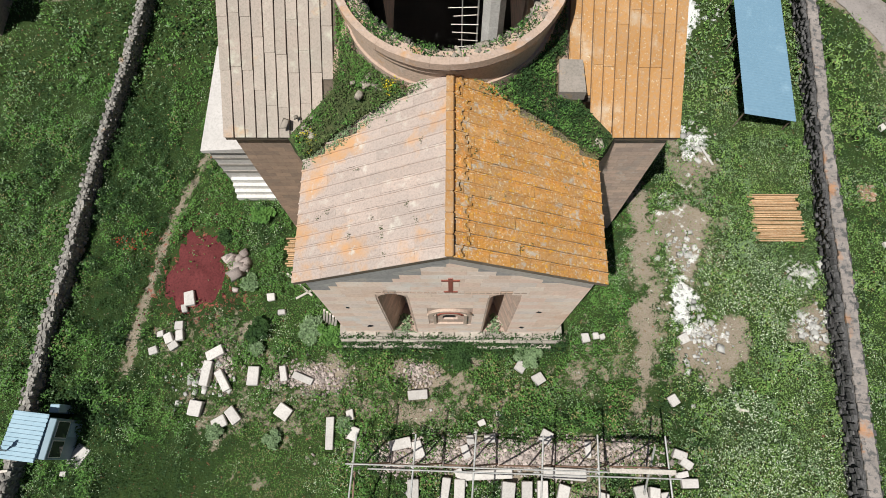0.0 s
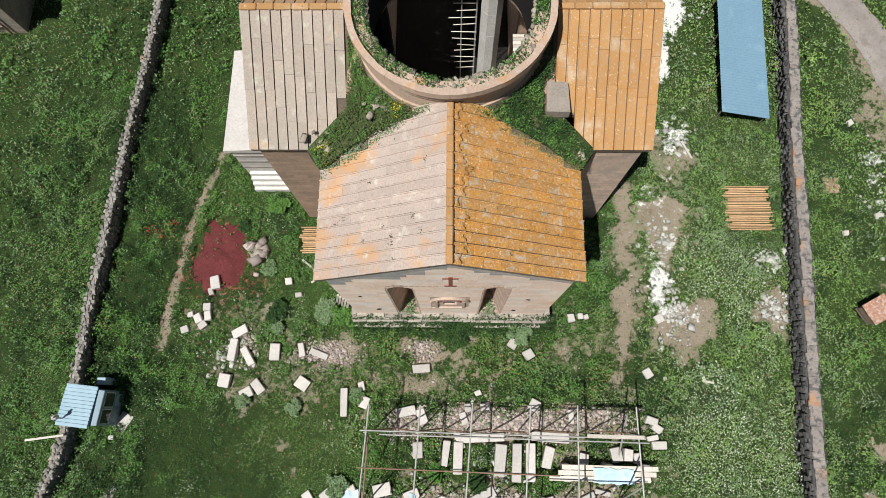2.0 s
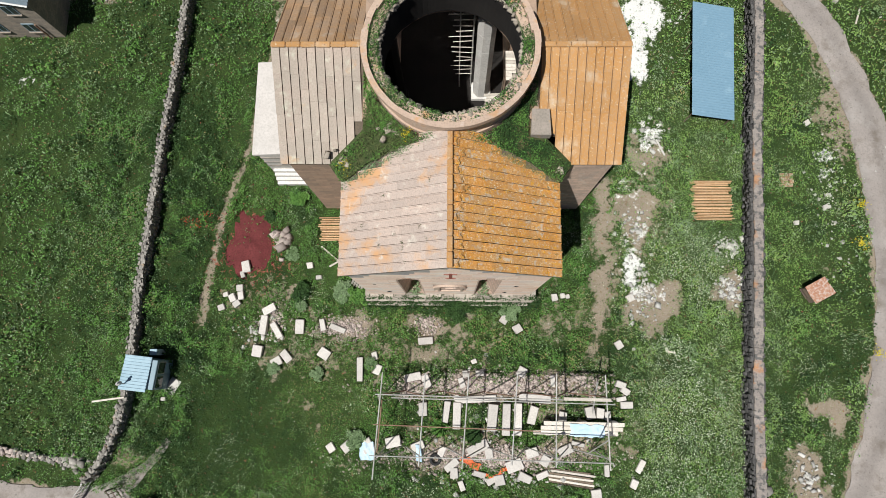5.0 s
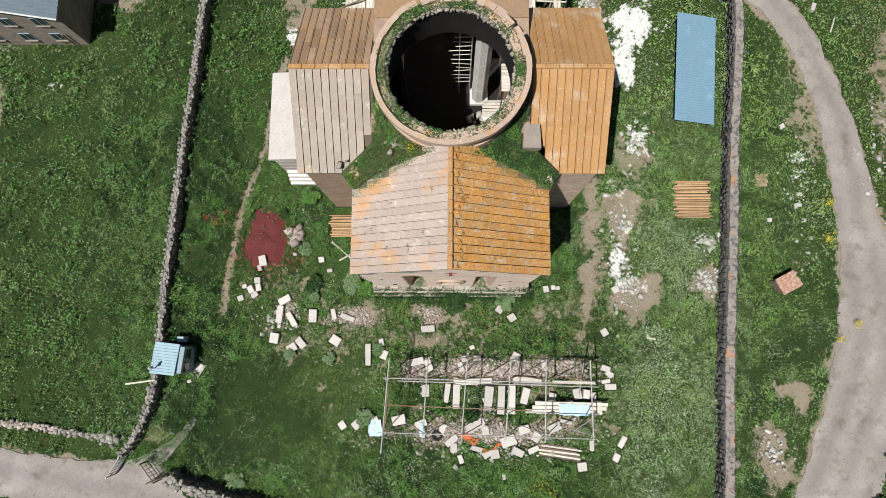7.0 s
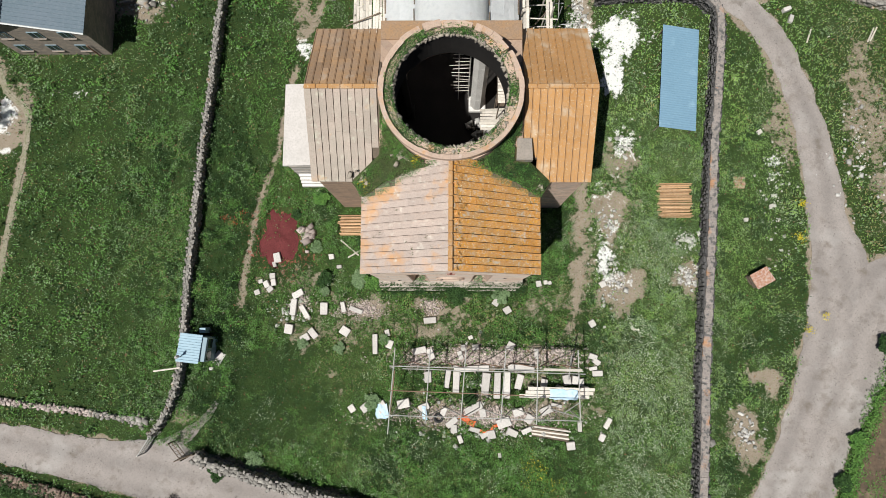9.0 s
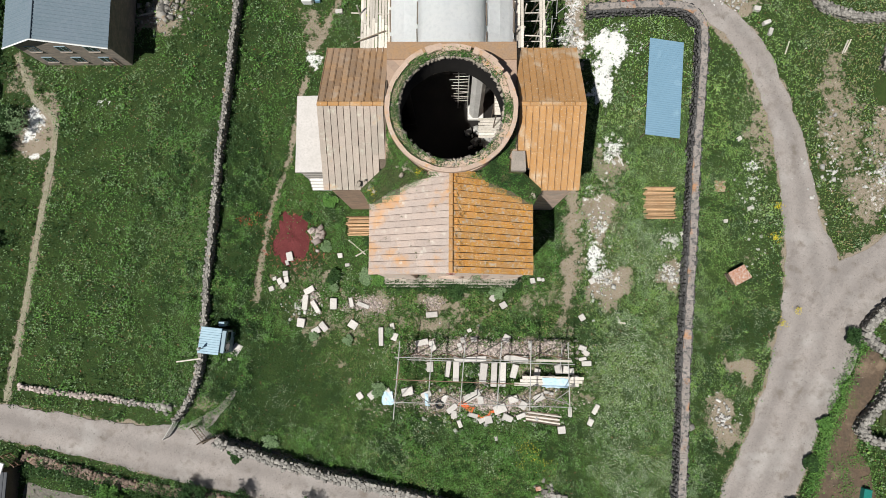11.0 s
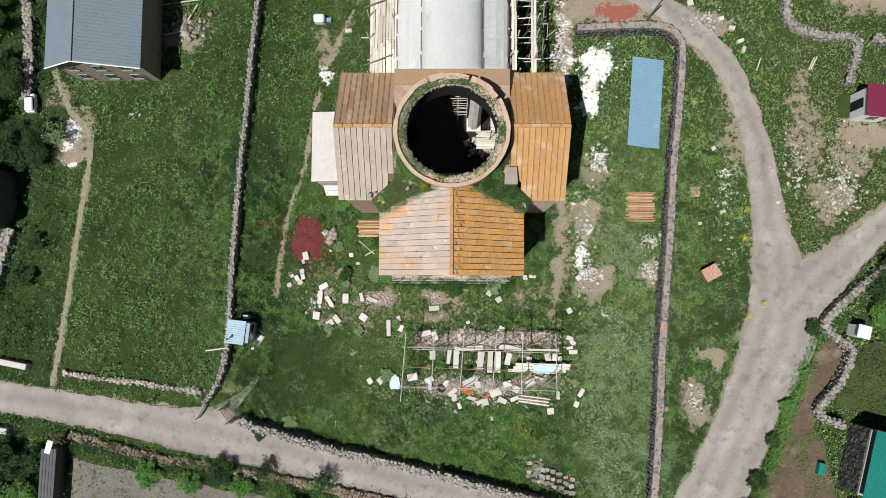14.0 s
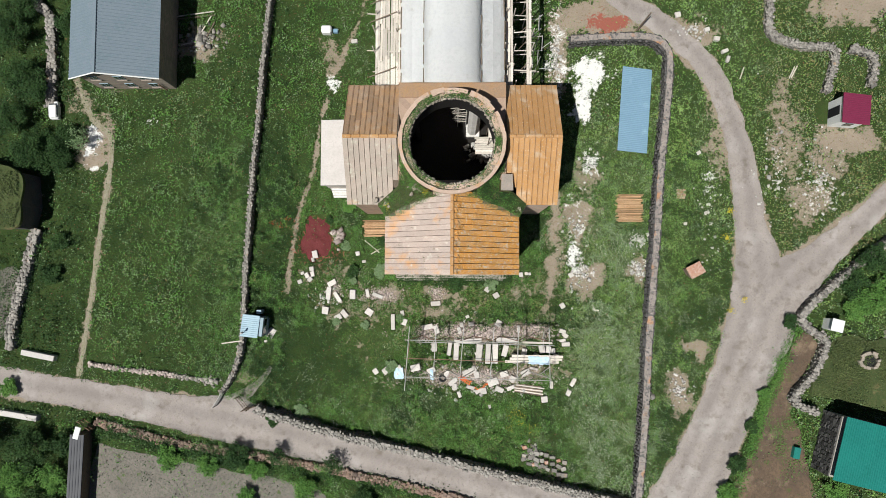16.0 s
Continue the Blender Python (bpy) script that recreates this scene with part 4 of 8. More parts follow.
HALF = 7.0
run_e = math.hypot(HALF, RIDGE - EAVE)
for s, mat, lab in ((-1, M_ROOF_PALE, "pinkish-grey stone slab slope with faint lichen"), (1, M_ROOF_LICHEN, "bright orange lichen-covered stone slab slope")):
    # eave line at x = CX + s*7; x axis along the eave so that z looks up and out
    if s < 0:
        m = slope_pose((CX - HALF, 13.4, EAVE), (0, -1, 0), (HALF, 0, RIDGE - EAVE))
        keep = lambda x, y: (13.4 - x) < 11.2 + 0.42 * y - 0.2  # noqa: E731
    else:
        m = slope_pose((CX + HALF, FRONT, EAVE), (0, 1, 0), (-HALF, 0, RIDGE - EAVE))
        keep = lambda x, y: (FRONT + x) < 11.0 + 0.42 * y - 0.2  # noqa: E731
    slab_roof("roof_slope", m, 13.4 - FRONT, run_e, keep, mat, lab, flip=s < 0, rounded=s > 0, gap=0.022 if s < 0 else 0.045, slab_l=1.6 if s < 0 else 0.95)
    bm = bmesh.new()
    pts = [(CX + s * HALF, FRONT + 0.03, EAVE), (CX + s * HALF, 11.3, EAVE), (CX + s * 3.0, 13.3, EAVE + (RIDGE - EAVE) * 4 / 7), (CX, 13.3, RIDGE), (CX, FRONT + 0.03, RIDGE)]
    top = [bm.verts.new((x, y, z - 0.03)) for x, y, z in pts]
    low = [bm.verts.new((x, y, z - 0.33)) for x, y, z in pts]
    bm.faces.new(top)
    bm.faces.new(low[::-1])
    for i in range(5):
        j = (i + 1) % 5
        bm.faces.new((top[i], low[i], low[j], top[j]))
    bmesh.ops.recalc_face_normals(bm, faces=bm.faces)
    part("roof_underlay", bm, M_WOODDARK, church)
for k in range(10):
    part("ridge_cap", box(bmesh.new(), CX + 0.02, FRONT + 0.45 + 0.91 * k, RIDGE + 0.08, 0.34, 0.9, 0.2, bevel=0.05, jit=0.01), M_ROOF_TAN, church)

TRW = 11.03
run_t = math.hypot(TR_Y - TR_S, TR_RIDGE - EAVE)
for s in (-1, 1):
    inner_x, outer_x = CX + s * 5.55, CX + s * TRW
    x0, x1 = min(inner_x, outer_x), max(inner_x, outer_x)
    cut = lambda x, y, s=s, x0=x0, x1=x1: (abs(x0 + x - CX) > 7.75 - 1.25 * y) if y < 1.9 else True  # noqa: E731
    m = slope_pose((x0, TR_S, EAVE), (1, 0, 0), (0, TR_Y - TR_S, TR_RIDGE - EAVE))
    slab_roof("roof_slope", m, x1 - x0, run_t, cut, M_ROOF_GREY if s < 0 else M_ROOF_TAN,
              "pale stone slab slope of the transept" if s < 0 else "ochre lichen-tinted stone slab slope", slab_l=2.5, flip=s > 0)
    m = slope_pose((x1, TR_N, EAVE), (-1, 0, 0), (0, TR_Y - TR_N, TR_RIDGE - EAVE))
    cutb = lambda x, y, s=s, x0=x0, x1=x1: (abs(x1 - x - CX) > 7.0 - 1.25 * y) if y < 1.2 else True  # noqa: E731
    slab_roof("roof_slope", m, x1 - x0, run_t, cutb, M_ROOF_BROWN if s < 0 else M_ROOF_TAN, "brown and ochre stone slab slope", slab_l=2.5, flip=s > 0)
    bm = bmesh.new()
    prof = [(TR_S + 0.05, EAVE - 0.04), (TR_Y, TR_RIDGE - 0.04), (TR_N - 0.05, EAVE - 0.04), (TR_N - 0.05, EAVE - 0.3), (TR_Y, TR_RIDGE - 0.36), (TR_S + 0.05, EAVE - 0.3)]
    A = [bm.verts.new((outer_x - s * 0.02, y, z)) for y, z in prof]
    B = [bm.verts.new((CX + s * 7.8, y, z)) for y, z in prof]
    for i in range(6):
        j = (i + 1) % 6
        bm.faces.new((A[i], A[j], B[j], B[i]))
    for V4 in (A, B):
        bm.faces.new((V4[0], V4[1], V4[4], V4[5]))
        bm.faces.new((V4[1], V4[2], V4[3], V4[4]))
    lo_y = TR_S + 1.9 * (TR_Y - TR_S) / run_t
    lo_z = EAVE + 1.9 * (TR_RIDGE - EAVE) / run_t
    prof2 = [(lo_y, lo_z - 0.04), (TR_Y, TR_RIDGE - 0.04), (TR_N - 1, EAVE + 0.5), (TR_N - 1, EAVE + 0.2), (TR_Y, TR_RIDGE - 0.36), (lo_y, lo_z - 0.36)]
    A = [bm.verts.new((CX + s * 7.8, y, z)) for y, z in prof2]
    B = [bm.verts.new((CX + s * 5.4, y, z)) for y, z in prof2]
    for i in range(6):
        j = (i + 1) % 6
        bm.faces.new((A[i], A[j], B[j], B[i]))
    for V4 in (A, B):
        bm.faces.new((V4[0], V4[1], V4[4], V4[5]))
        bm.faces.new((V4[1], V4[2], V4[3], V4[4]))
    bmesh.ops.recalc_face_normals(bm, faces=bm.faces)
    part("roof_underlay", bm, M_WOODDARK, church)
    for k in range(6):
        part("ridge_cap", box(bmesh.new(), CX + s * (5.95 + 0.92 * k), TR_Y, TR_RIDGE + 0.07, 0.9, 0.36, 0.18, bevel=0.05, jit=0.01), M_ROOF_TAN, church)

# ---- drum ----
DX, DY, DR, DH = CX, 18.13, 5.27, 18.0


def ring(bm, r0, r1, z0, z1, n=72, wob=0.0, cx=DX, cy=DY):
    def jig(k, s):
        return wob * noise.noise((math.cos(2 * math.pi * k / n) * 3 + s, math.sin(2 * math.pi * k / n) * 3, s))
    loops = []
    for r, z, s in ((r0, z0, 1), (r1, z0, 2), (r1, z1, 3), (r0, z1, 4)):
        loops.append([bm.verts.new((cx + (r + jig(k, s)) * math.cos(2 * math.pi * k / n), cy + (r + jig(k, s)) * math.sin(2 * math.pi * k / n), z + 0.5 * jig(k, s + 7))) for k in range(n)])
    for a, b in zip(loops, loops[1:] + loops[:1]):
        for k in range(n):
            j = (k + 1) % n
            bm.faces.new((a[k], a[j], b[j], b[k]))
    bmesh.ops.recalc_face_normals(bm, faces=bm.faces)
    return bm


drum = empty("drum", DX, DY, 14)
under(drum, church, "broken circular drum with open top")
part("drum_wall", ring(bmesh.new(), 4.35, DR - 0.38, 14.4, DH - 0.35, 72, 0.05), M_RIM, drum)
part("drum_lining", ring(bmesh.new(), 4.18, 4.34, 14.6, DH - 0.75, 72, 0.12), M_INNER_SHADE, drum, "inner face in near-black painted shade")
part("drum_moulding", ring(bmesh.new(), DR - 0.4, DR - 0.2, DH - 0.95, DH - 0.72), M_RIM, drum)
part("drum_base_ring", ring(bmesh.new(), DR - 0.4, DR - 0.26, 13.6, DH - 2.1), M_RIM, drum)
# dark ring below the rim; stands for the moulding's shadow line
part("drum_dark_band", ring(bmesh.new(), DR - 0.4, DR - 0.24, DH - 0.66, DH - 0.42), M_REDSTONE, drum)
# rim stones, each a curved block of its own, some broken or missing
for k in range(40):
    t0, t1 = 2 * math.pi * k / 40, 2 * math.pi * (k + 0.994) / 40
    if k in (3, 7, 12):
        t1 -= 0.05
    back = min(1.0, max(0.0, math.sin(t0) + 0.25))
    deep = random.uniform(0.31, 0.36) + back * random.uniform(0, 0.3)
    outr = DR + random.uniform(-0.012, 0.012) + back * random.uniform(-0.16, 0.05)
    bm = bmesh.new()
    arc = np.linspace(t0, t1, 4)
    outl = [(DX + outr * math.cos(t), DY + outr * math.sin(t)) for t in arc] + [(DX + (outr - deep) * math.cos(t), DY + (outr - deep) * math.sin(t)) for t in arc[::-1]]
    zt = DH + random.uniform(-0.012, 0.012) + back * random.uniform(-0.12, 0.02)
    prism(bm, outl, DH - 0.4, zt)
    part("rim_stone", bm, M_RIM, drum)
# inner ledge of rough stones with earth and grass
V, F = stones([(DX + r * math.cos(t), DY + r * math.sin(t), DH - 0.45 + random.uniform(-0.2, 0.12)) for t, r in [(random.uniform(0, 2 * math.pi), 4.2 + 0.75 * random.random() ** 2.0) for _ in range(420)]],
              rng.uniform(0.12, 0.36, (420, 3)) * np.array([1, 1, 0.6]), rng.uniform(0, 6, 420))
rough = quads_object("ledge_rubble", V, F, M_LEDGE)
under(rough, drum, "rough stone ledge inside the rim")
rough["kind"] = "stuff"
part("ledge_earth", ring(bmesh.new(), 4.3, 5.0, DH - 1.0, DH - 0.4, 60, 0.1), M_PATH, drum)

# square base of the drum, with an earth-covered top and weed-grown corners
base = [(CX - 5.5, 13.2), (CX + 5.5, 13.2), (CX + 5.5, 24.6), (CX - 5.5, 24.6)]
hole = [(DX + 4.36 * math.cos(2 * math.pi * k / 32), DY + 4.36 * math.sin(2 * math.pi * k / 32)) for k in range(32)]
bm = bmesh.new()
for z, flip in ((14.9, False), (14.2, True)):
    inn = [bm.verts.new((x, y, z)) for x, y in hole]
    far_r = [bm.verts.new((CX + max(-5.5, min(5.5, 9.5 * math.cos(2 * math.pi * k / 32))), max(14.7, min(24.6, DY + 9.5 * math.sin(2 * math.pi * k / 32))), z)) for k in range(32)]
    for k in range(32):
        j = (k + 1) % 32
        bm.faces.new((inn[k], far_r[k], far_r[j], inn[j]))
    if not flip:
        top_in, top_out = inn, far_r
    else:
        for k in range(32):
            j = (k + 1) % 32
            bm.faces.new((top_in[k], inn[k], inn[j], top_in[j]))
            bm.faces.new((top_out[k], far_r[k], far_r[j], top_out[j]))
bmesh.ops.recalc_face_normals(bm, faces=bm.faces)
part("drum_base", bm, M_BROWN_ASHLAR, church, "square stone base below the drum")
loft("rear_ledge", [(CX - 5.5, 23.2), (CX + 5.5, 23.2), (CX + 5.5, 24.75), (CX - 5.5, 24.75)], 14.0, 15.0, M_ROOF_BROWN, "flat brown stone ledge behind the drum")
for s in (-1, 1):
    X = lambda d: CX + s * d  # noqa: E731
    outl = [(X(6.9), 11.1), (X(7.9), 12.4), (X(5.55), 14.2), (X(5.2), 16.4), (X(3.0), 14.0), (X(2.2), 13.2), (X(5.2), 12.1)]
    tops = [13.0, 12.95, 14.3, 15.2, 15.6, 15.7, 14.2]
    loft("corner_earth", outl, [11.5] * 7, tops, M_SOD, "earth-filled corner overgrown with weeds")
loft("corner_block", [(CX + 5.0, 13.7), (CX + 6.25, 13.7), (CX + 6.15, 15.3), (CX + 5.05, 15.3)], 14.2, [14.85, 14.8, 15.05, 15.1], M_CORNERSTONE, "loose grey stone block on the roof")
loft("corner_ledge", [(CX - 7.2, 12.2), (CX - 4.2, 12.7), (CX - 4.2, 13.2), (CX - 7.0, 12.75)], 12.8, 13.6, M_PLINTH)

# ---- nave under repair ----
bm = bmesh.new()
A, B = [], []
for t in np.linspace(0, math.pi, 15):
    A.append((CX + 3.05 * math.cos(t), 12.0 + 2.2 * math.sin(t)))
prev = None
for yy in np.arange(24.76, 48.1, 1.2):
    cur = [bm.verts.new((x + 0.05 * noise.noise((x, yy, 1)), yy, z + 0.07 * noise.noise((x * 0.7, yy * 0.7, 2)))) for x, z in A]
    if prev:
        for i in range(14):
            bm.faces.new((prev[i], prev[i + 1], cur[i + 1], cur[i]))
    prev = cur
bmesh.ops.solidify(bm, geom=bm.faces[:], thickness=0.12)
for f in bm.faces:
    f.smooth = True
part("vault_cover", bm, M_WHITE, church, "white-coated barrel vault of the nave")
for s in (-1, 1):
    X = lambda d: CX + s * d  # noqa: E731
    bm = bmesh.new()
    prev = None
    for yy in np.arange(24.9, 48.1, 1.1):
        cur = [bm.verts.new((X(d), yy, z + 0.06 * noise.noise((d, yy * 0.8, s * 5)))) for d, z in ((3.0, 12.1), (3.3, 11.9), (4.4, 11.45), (5.3, 10.9), (5.75, 10.5))]
        if prev:
            for i in range(4):
                bm.faces.new((prev[i], prev[i + 1], cur[i + 1], cur[i]))
        prev = cur
    bmesh.ops.solidify(bm, geom=bm.faces[:], thickness=0.1)
    bmesh.ops.recalc_face_normals(bm, faces=bm.faces)
    part("aisle_cover", bm, M_WHITE, church, "white membrane over the aisle")
    yy = 25.0
    while yy < 44:
        l = random.uniform(1.5, 3.5)
        part("edge_batten", box(bmesh.new(), X(3.1) + random.uniform(-0.06, 0.06), yy + l / 2, 12.15, 0.09, l, 0.06, rz=random.uniform(-1.5, 1.5)), M_WOODDARK, church)
        part("edge_batten", box(bmesh.new(), X(5.72) + random.uniform(-0.05, 0.05), yy + l / 2, 10.62, 0.12, l, 0.08, rz=random.uniform(-1.5, 1.5)), M_WOODDARK, church)
        yy += l + random.uniform(0.1, 0.7)

# annex on the west flank
annex = empty("annex", -13.6, 19)
tagged(annex, "low flat-roofed pale stone annex beside the church", "annex")
part("annex_wall", prism(bmesh.new(), [(-15.6, 15.75), (-11.2, 15.75), (-11.2, 23.0), (-15.6, 23.0)], 0, 5.6), M_CONCRETE, annex, "pale banded stone wall")
part("annex_roof", prism(bmesh.new(), [(-15.85, 15.5), (-11.0, 15.5), (-11.0, 23.25), (-15.85, 23.25)], 5.6, [5.9, 6.3, 6.3, 5.9]), M_CONCRETE, annex, "flat whitish concrete roof")
for k in range(4):
    part("annex_step", prism(bmesh.new(), [(-15.4, 15.74 - 0.24 * (4 - k)), (-11.4, 15.74 - 0.24 * (4 - k)), (-11.4, 15.74), (-15.4, 15.74)], 0.45 * k if k else 0, 0.45 * (k + 1)), M_PLASTER, annex)
for k in range(3):
    part("wall_band", prism(bmesh.new(), [(-15.62, 15.7), (-11.2, 15.7), (-11.2, 15.76), (-15.62, 15.76)], 2.5 + k * 0.95, 2.75 + k * 0.95), M_GREY_ASHLAR, annex)

# ---- inside the open crossing ----
def eight(cx, cy, r):
    return [(cx + r * math.cos(math.pi * (k + 0.5) / 4), cy + r * math.sin(math.pi * (k + 0.5) / 4)) for k in range(8)]


for px, py in ((2.2, 23.3), (-5.0, 22.6), (-5.2, 14.0), (4.6, 14.0)):
    # one pier pale as sunlit, the others near-black: light put into their colours
    lit = M_PLASTER if px == 2.2 else M_INNER_SHADE
    pier = tagged(empty("pier", px, py, 0.3), "tall pale eight-sided stone pier inside the crossing" if lit is M_PLASTER else "tall stone pier inside the crossing, near-black painted shade", "pier", "crossing piers")
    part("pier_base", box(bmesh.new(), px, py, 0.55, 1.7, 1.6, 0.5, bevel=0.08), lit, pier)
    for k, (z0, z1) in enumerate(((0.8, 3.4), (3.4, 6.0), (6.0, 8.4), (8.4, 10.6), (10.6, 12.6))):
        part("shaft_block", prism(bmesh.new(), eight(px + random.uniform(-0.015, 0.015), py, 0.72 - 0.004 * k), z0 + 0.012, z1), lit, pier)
    bm = bmesh.new()
    rows = [[bm.verts.new((x, y, z)) for x, y in eight(px, py, r)] for r, z in ((0.78, 12.6), (0.80, 12.8), (0.98, 13.2), (1.08, 13.35), (1.08, 13.6), (0.9, 13.7))]
    for lo, hi in zip(rows[:-1], rows[1:]):
        for i in range(8):
            j = (i + 1) % 8
            bm.faces.new((lo[i], lo[j], hi[j], hi[i]))
    bm.faces.new(rows[-1])
    bm.faces.new(rows[0][::-1])
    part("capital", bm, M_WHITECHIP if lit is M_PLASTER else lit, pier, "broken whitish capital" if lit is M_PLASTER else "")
loft("crossing_wall", [(4.2, 23.2), (5.0, 23.2), (5.0, 24.0), (4.2, 24.0)], 0.3, 11.5, M_BROWN_ASHLAR, "sunlit brown wall face inside the crossing")
platform = tagged(empty("work_platform", 4.4, 22.2, 0.3), "timber work platform inside the crossing", "scaffold platform")
for k in range(9):
    part("board", box(bmesh.new(), 4.5, 20.8 + 0.27 * k, 8.0, 1.5, 0.24, 0.05, rz=random.uniform(-1.5, 1.5)), M_WOOD, platform)
for sx in (3.95, 5.1):
    for sy in (20.9, 22.8):
        part("prop", bar(bmesh.new(), (sx, sy, 0.3), (sx, sy, 7.97), 0.06), M_WOODDARK, platform)
for k in range(8):
    part("board", box(bmesh.new(), 3.9 + random.uniform(-0.15, 0.15), 19.9 + 0.27 * k, 3.2, 2.9, 0.24, 0.05, rz=random.uniform(-3, 3)), M_WOOD, platform)
for sx in (2.7, 5.1):
    for sy in (20.0, 21.6):
        part("prop", bar(bmesh.new(), (sx, sy, 0.3), (sx, sy, 3.17), 0.06), M_WOODDARK, platform)
ladder = tagged(empty("inner_scaffold", 0.8, 24.2, 0.3), "white-lit timber scaffold ladder beside the pier", "scaffold")
for sx in (0.3, 1.3):
    for sy in (23.9, 24.5):
        part("post", bar(bmesh.new(), (sx, sy, 0.3), (sx, sy, 12.9), 0.04), M_STEEL, ladder)
for k in range(14):
    zz = 2.8 + 0.74 * k
    part("rung", bar(bmesh.new(), (0.1 - random.uniform(0, 0.7), 23.85, zz), (1.35, 23.85 + random.uniform(-0.1, 0.1), zz + random.uniform(-0.06, 0.06)), 0.03), M_WOOD, ladder)
    if k % 2:
        part("brace", bar(bmesh.new(), (0.3, 23.9, zz), (0.3, 24.5, zz), 0.035), M_STEEL, ladder)
heap_pts = [(3.4 + random.gauss(0, 0.9), 20.6 + random.gauss(0, 0.6)) for _ in range(110)]
V, F = stones([(x, y, 0.4 + random.uniform(0, 0.25)) for x, y in heap_pts], rng.uniform(0.15, 0.6, (110, 3)), rng.uniform(0, 6, 110))
tagged(quads_object("rubble_heap", V, F, M_WHITECHIP), "pale rubble on the crossing floor", "rubble", kind="stuff")

# ---- boundary walls ----


def rubble_wall(name, pts, width, height, label, mats=(M_RUBBLE, M_RUBBLE_P), size=0.34, capped=False, pieces=220):
    """A dry-stone wall: an uneven core, stones on its faces and top, the nearest of them as pieces of their own."""
    mid, side = bent([(*p, 0) for p in pts], 0.4)
    n = len(mid)
    V = []
    for i in range(n):
        x, y = mid[i, :2]
        w = width * (1 + 0.12 * noise.noise((x * 0.6, y * 0.6, 2)))
        h = height * (1 + 0.10 * noise.noise((x * 0.35, y * 0.35, 8)))
        for s, z in ((-0.5, -0.1), (-0.4, h - 0.08), (0.4, h - 0.08), (0.5, -0.1)):
            V.append((x + side[i, 0] * w * s, y + side[i, 1] * w * s, z))
    F = [(4 * i + c, 4 * i + 4 + c, 4 * i + 5 + c, 4 * i + 1 + c) for i in range(n - 1) for c in range(3)]
    F += [(0, 1, 2, 3), (4 * n - 1, 4 * n - 2, 4 * n - 3, 4 * n - 4)]
    wall = quads_object(name, V, F, mats[0])
    tagged(wall, label, "wall", kind="structure")
    C, S, T = [], [], []
    for i in range(n):
        x, y = mid[i, :2]
        ang = math.atan2(side[i, 0], -side[i, 1])
        h = height * (1 + 0.10 * noise.noise((x * 0.35, y * 0.35, 8)))
        for s in np.arange(-0.5, 0.51, 0.33):
            if capped:
                continue
            j = random.uniform(-0.15, 0.15)
            C.append((x + side[i, 0] * width * s + j, y + side[i, 1] * width * s + j, h - 0.06 + random.uniform(-0.04, 0.04)))
            S.append((random.uniform(0.8, 1.8) * size, random.uniform(0.8, 1.4) * size, random.uniform(0.35, 0.6) * size))
            T.append(ang + random.uniform(-0.4, 0.4))
        for s in (-0.5, 0.5):
            for z in np.arange(0.1, h - 0.15, size * 0.75):
                C.append((x + side[i, 0] * width * s * 0.98 + random.uniform(-0.1, 0.1), y + side[i, 1] * width * s * 0.98 + random.uniform(-0.1, 0.1), z + random.uniform(-0.05, 0.05)))
                S.append((random.uniform(0.8, 1.4) * size, random.uniform(0.5, 0.9) * size, random.uniform(0.55, 0.85) * size))
                T.append(ang + random.uniform(-0.2, 0.2))
    C, S, T = np.array(C), np.array(S), np.array(T)
    # the stretch that the flight passes nearest: close to the yard's middle
    order = np.argsort(np.hypot(C[:, 0], C[:, 1] - 4) - 3.0 * C[:, 2])
    near_i, far_i = order[:pieces], order[pieces:]
    variants = []
    for k in range(5):
        v, f = stones([(0, 0, 0)], [(1, 1, 1)], np.zeros(1), 0.16)
        me = bpy.data.meshes.new("stone")
        me.from_pydata([tuple(q) for q in v], [], [tuple(q) for q in f])
        me.materials.append(mats[1])
        variants.append(me)
    if len(far_i):
        v, f = stones(C[far_i], S[far_i], T[far_i])
        rest = under(quads_object("wall_stones", v, f, mats[0]), wall)
        rest["kind"] = "stuff"
    for k in near_i:
        ob = new("stone", variants[k % 5])
        ob.matrix_basis = Matrix.Translation(C[k]) @ Matrix.Rotation(T[k], 4, "Z") @ Matrix.Diagonal((*S[k], 1))
        under(ob, wall)
    if capped:
        bm = bmesh.new()
        P, Sd = bent([(*p, 0) for p in pts], 0.5)
        for i in range(len(P) - 1):
            a = 0.5 * (P[i] + P[i + 1])
            l = np.linalg.norm(P[i + 1] - P[i])
            ang = math.degrees(math.atan2(P[i + 1][1] - P[i][1], P[i + 1][0] - P[i][0]))
            piece = box(bmesh.new(), a[0], a[1], height + 0.02 + random.uniform(-0.02, 0.03), l + 0.05, width * random.uniform(0.7, 0.9), 0.2, rz=ang + random.uniform(-3, 3), bevel=0.04, jit=0.04)
            part("cap_stone", piece, M_CAP, wall)
        bm.free()
    return wall


M_BANK = surface("reddish_bank_stone", (0.22, 0.14, 0.10), (0.15, 0.11, 0.09), (0.28, 0.22, 0.18), 0.8, 7, 0.95, 0.4, "island", 0.4)
M_BASALT_P = surface("dark_basalt_piece", (0.085, 0.082, 0.08), (0.06, 0.058, 0.058), (0.13, 0.12, 0.115), 0.9, 7, 0.9, 0.4, "object", 0.4)
rubble_wall("wall_west", WALL_WEST, 0.4, 1.45, "old grey dry-stone boundary wall", size=0.2, pieces=280)
rubble_wall("wall_east", WALL_EAST, 0.92, 1.6, "dark basalt boundary wall with a lichen-stained mortar cap", (M_BASALT, M_BASALT_P), capped=True, pieces=260)
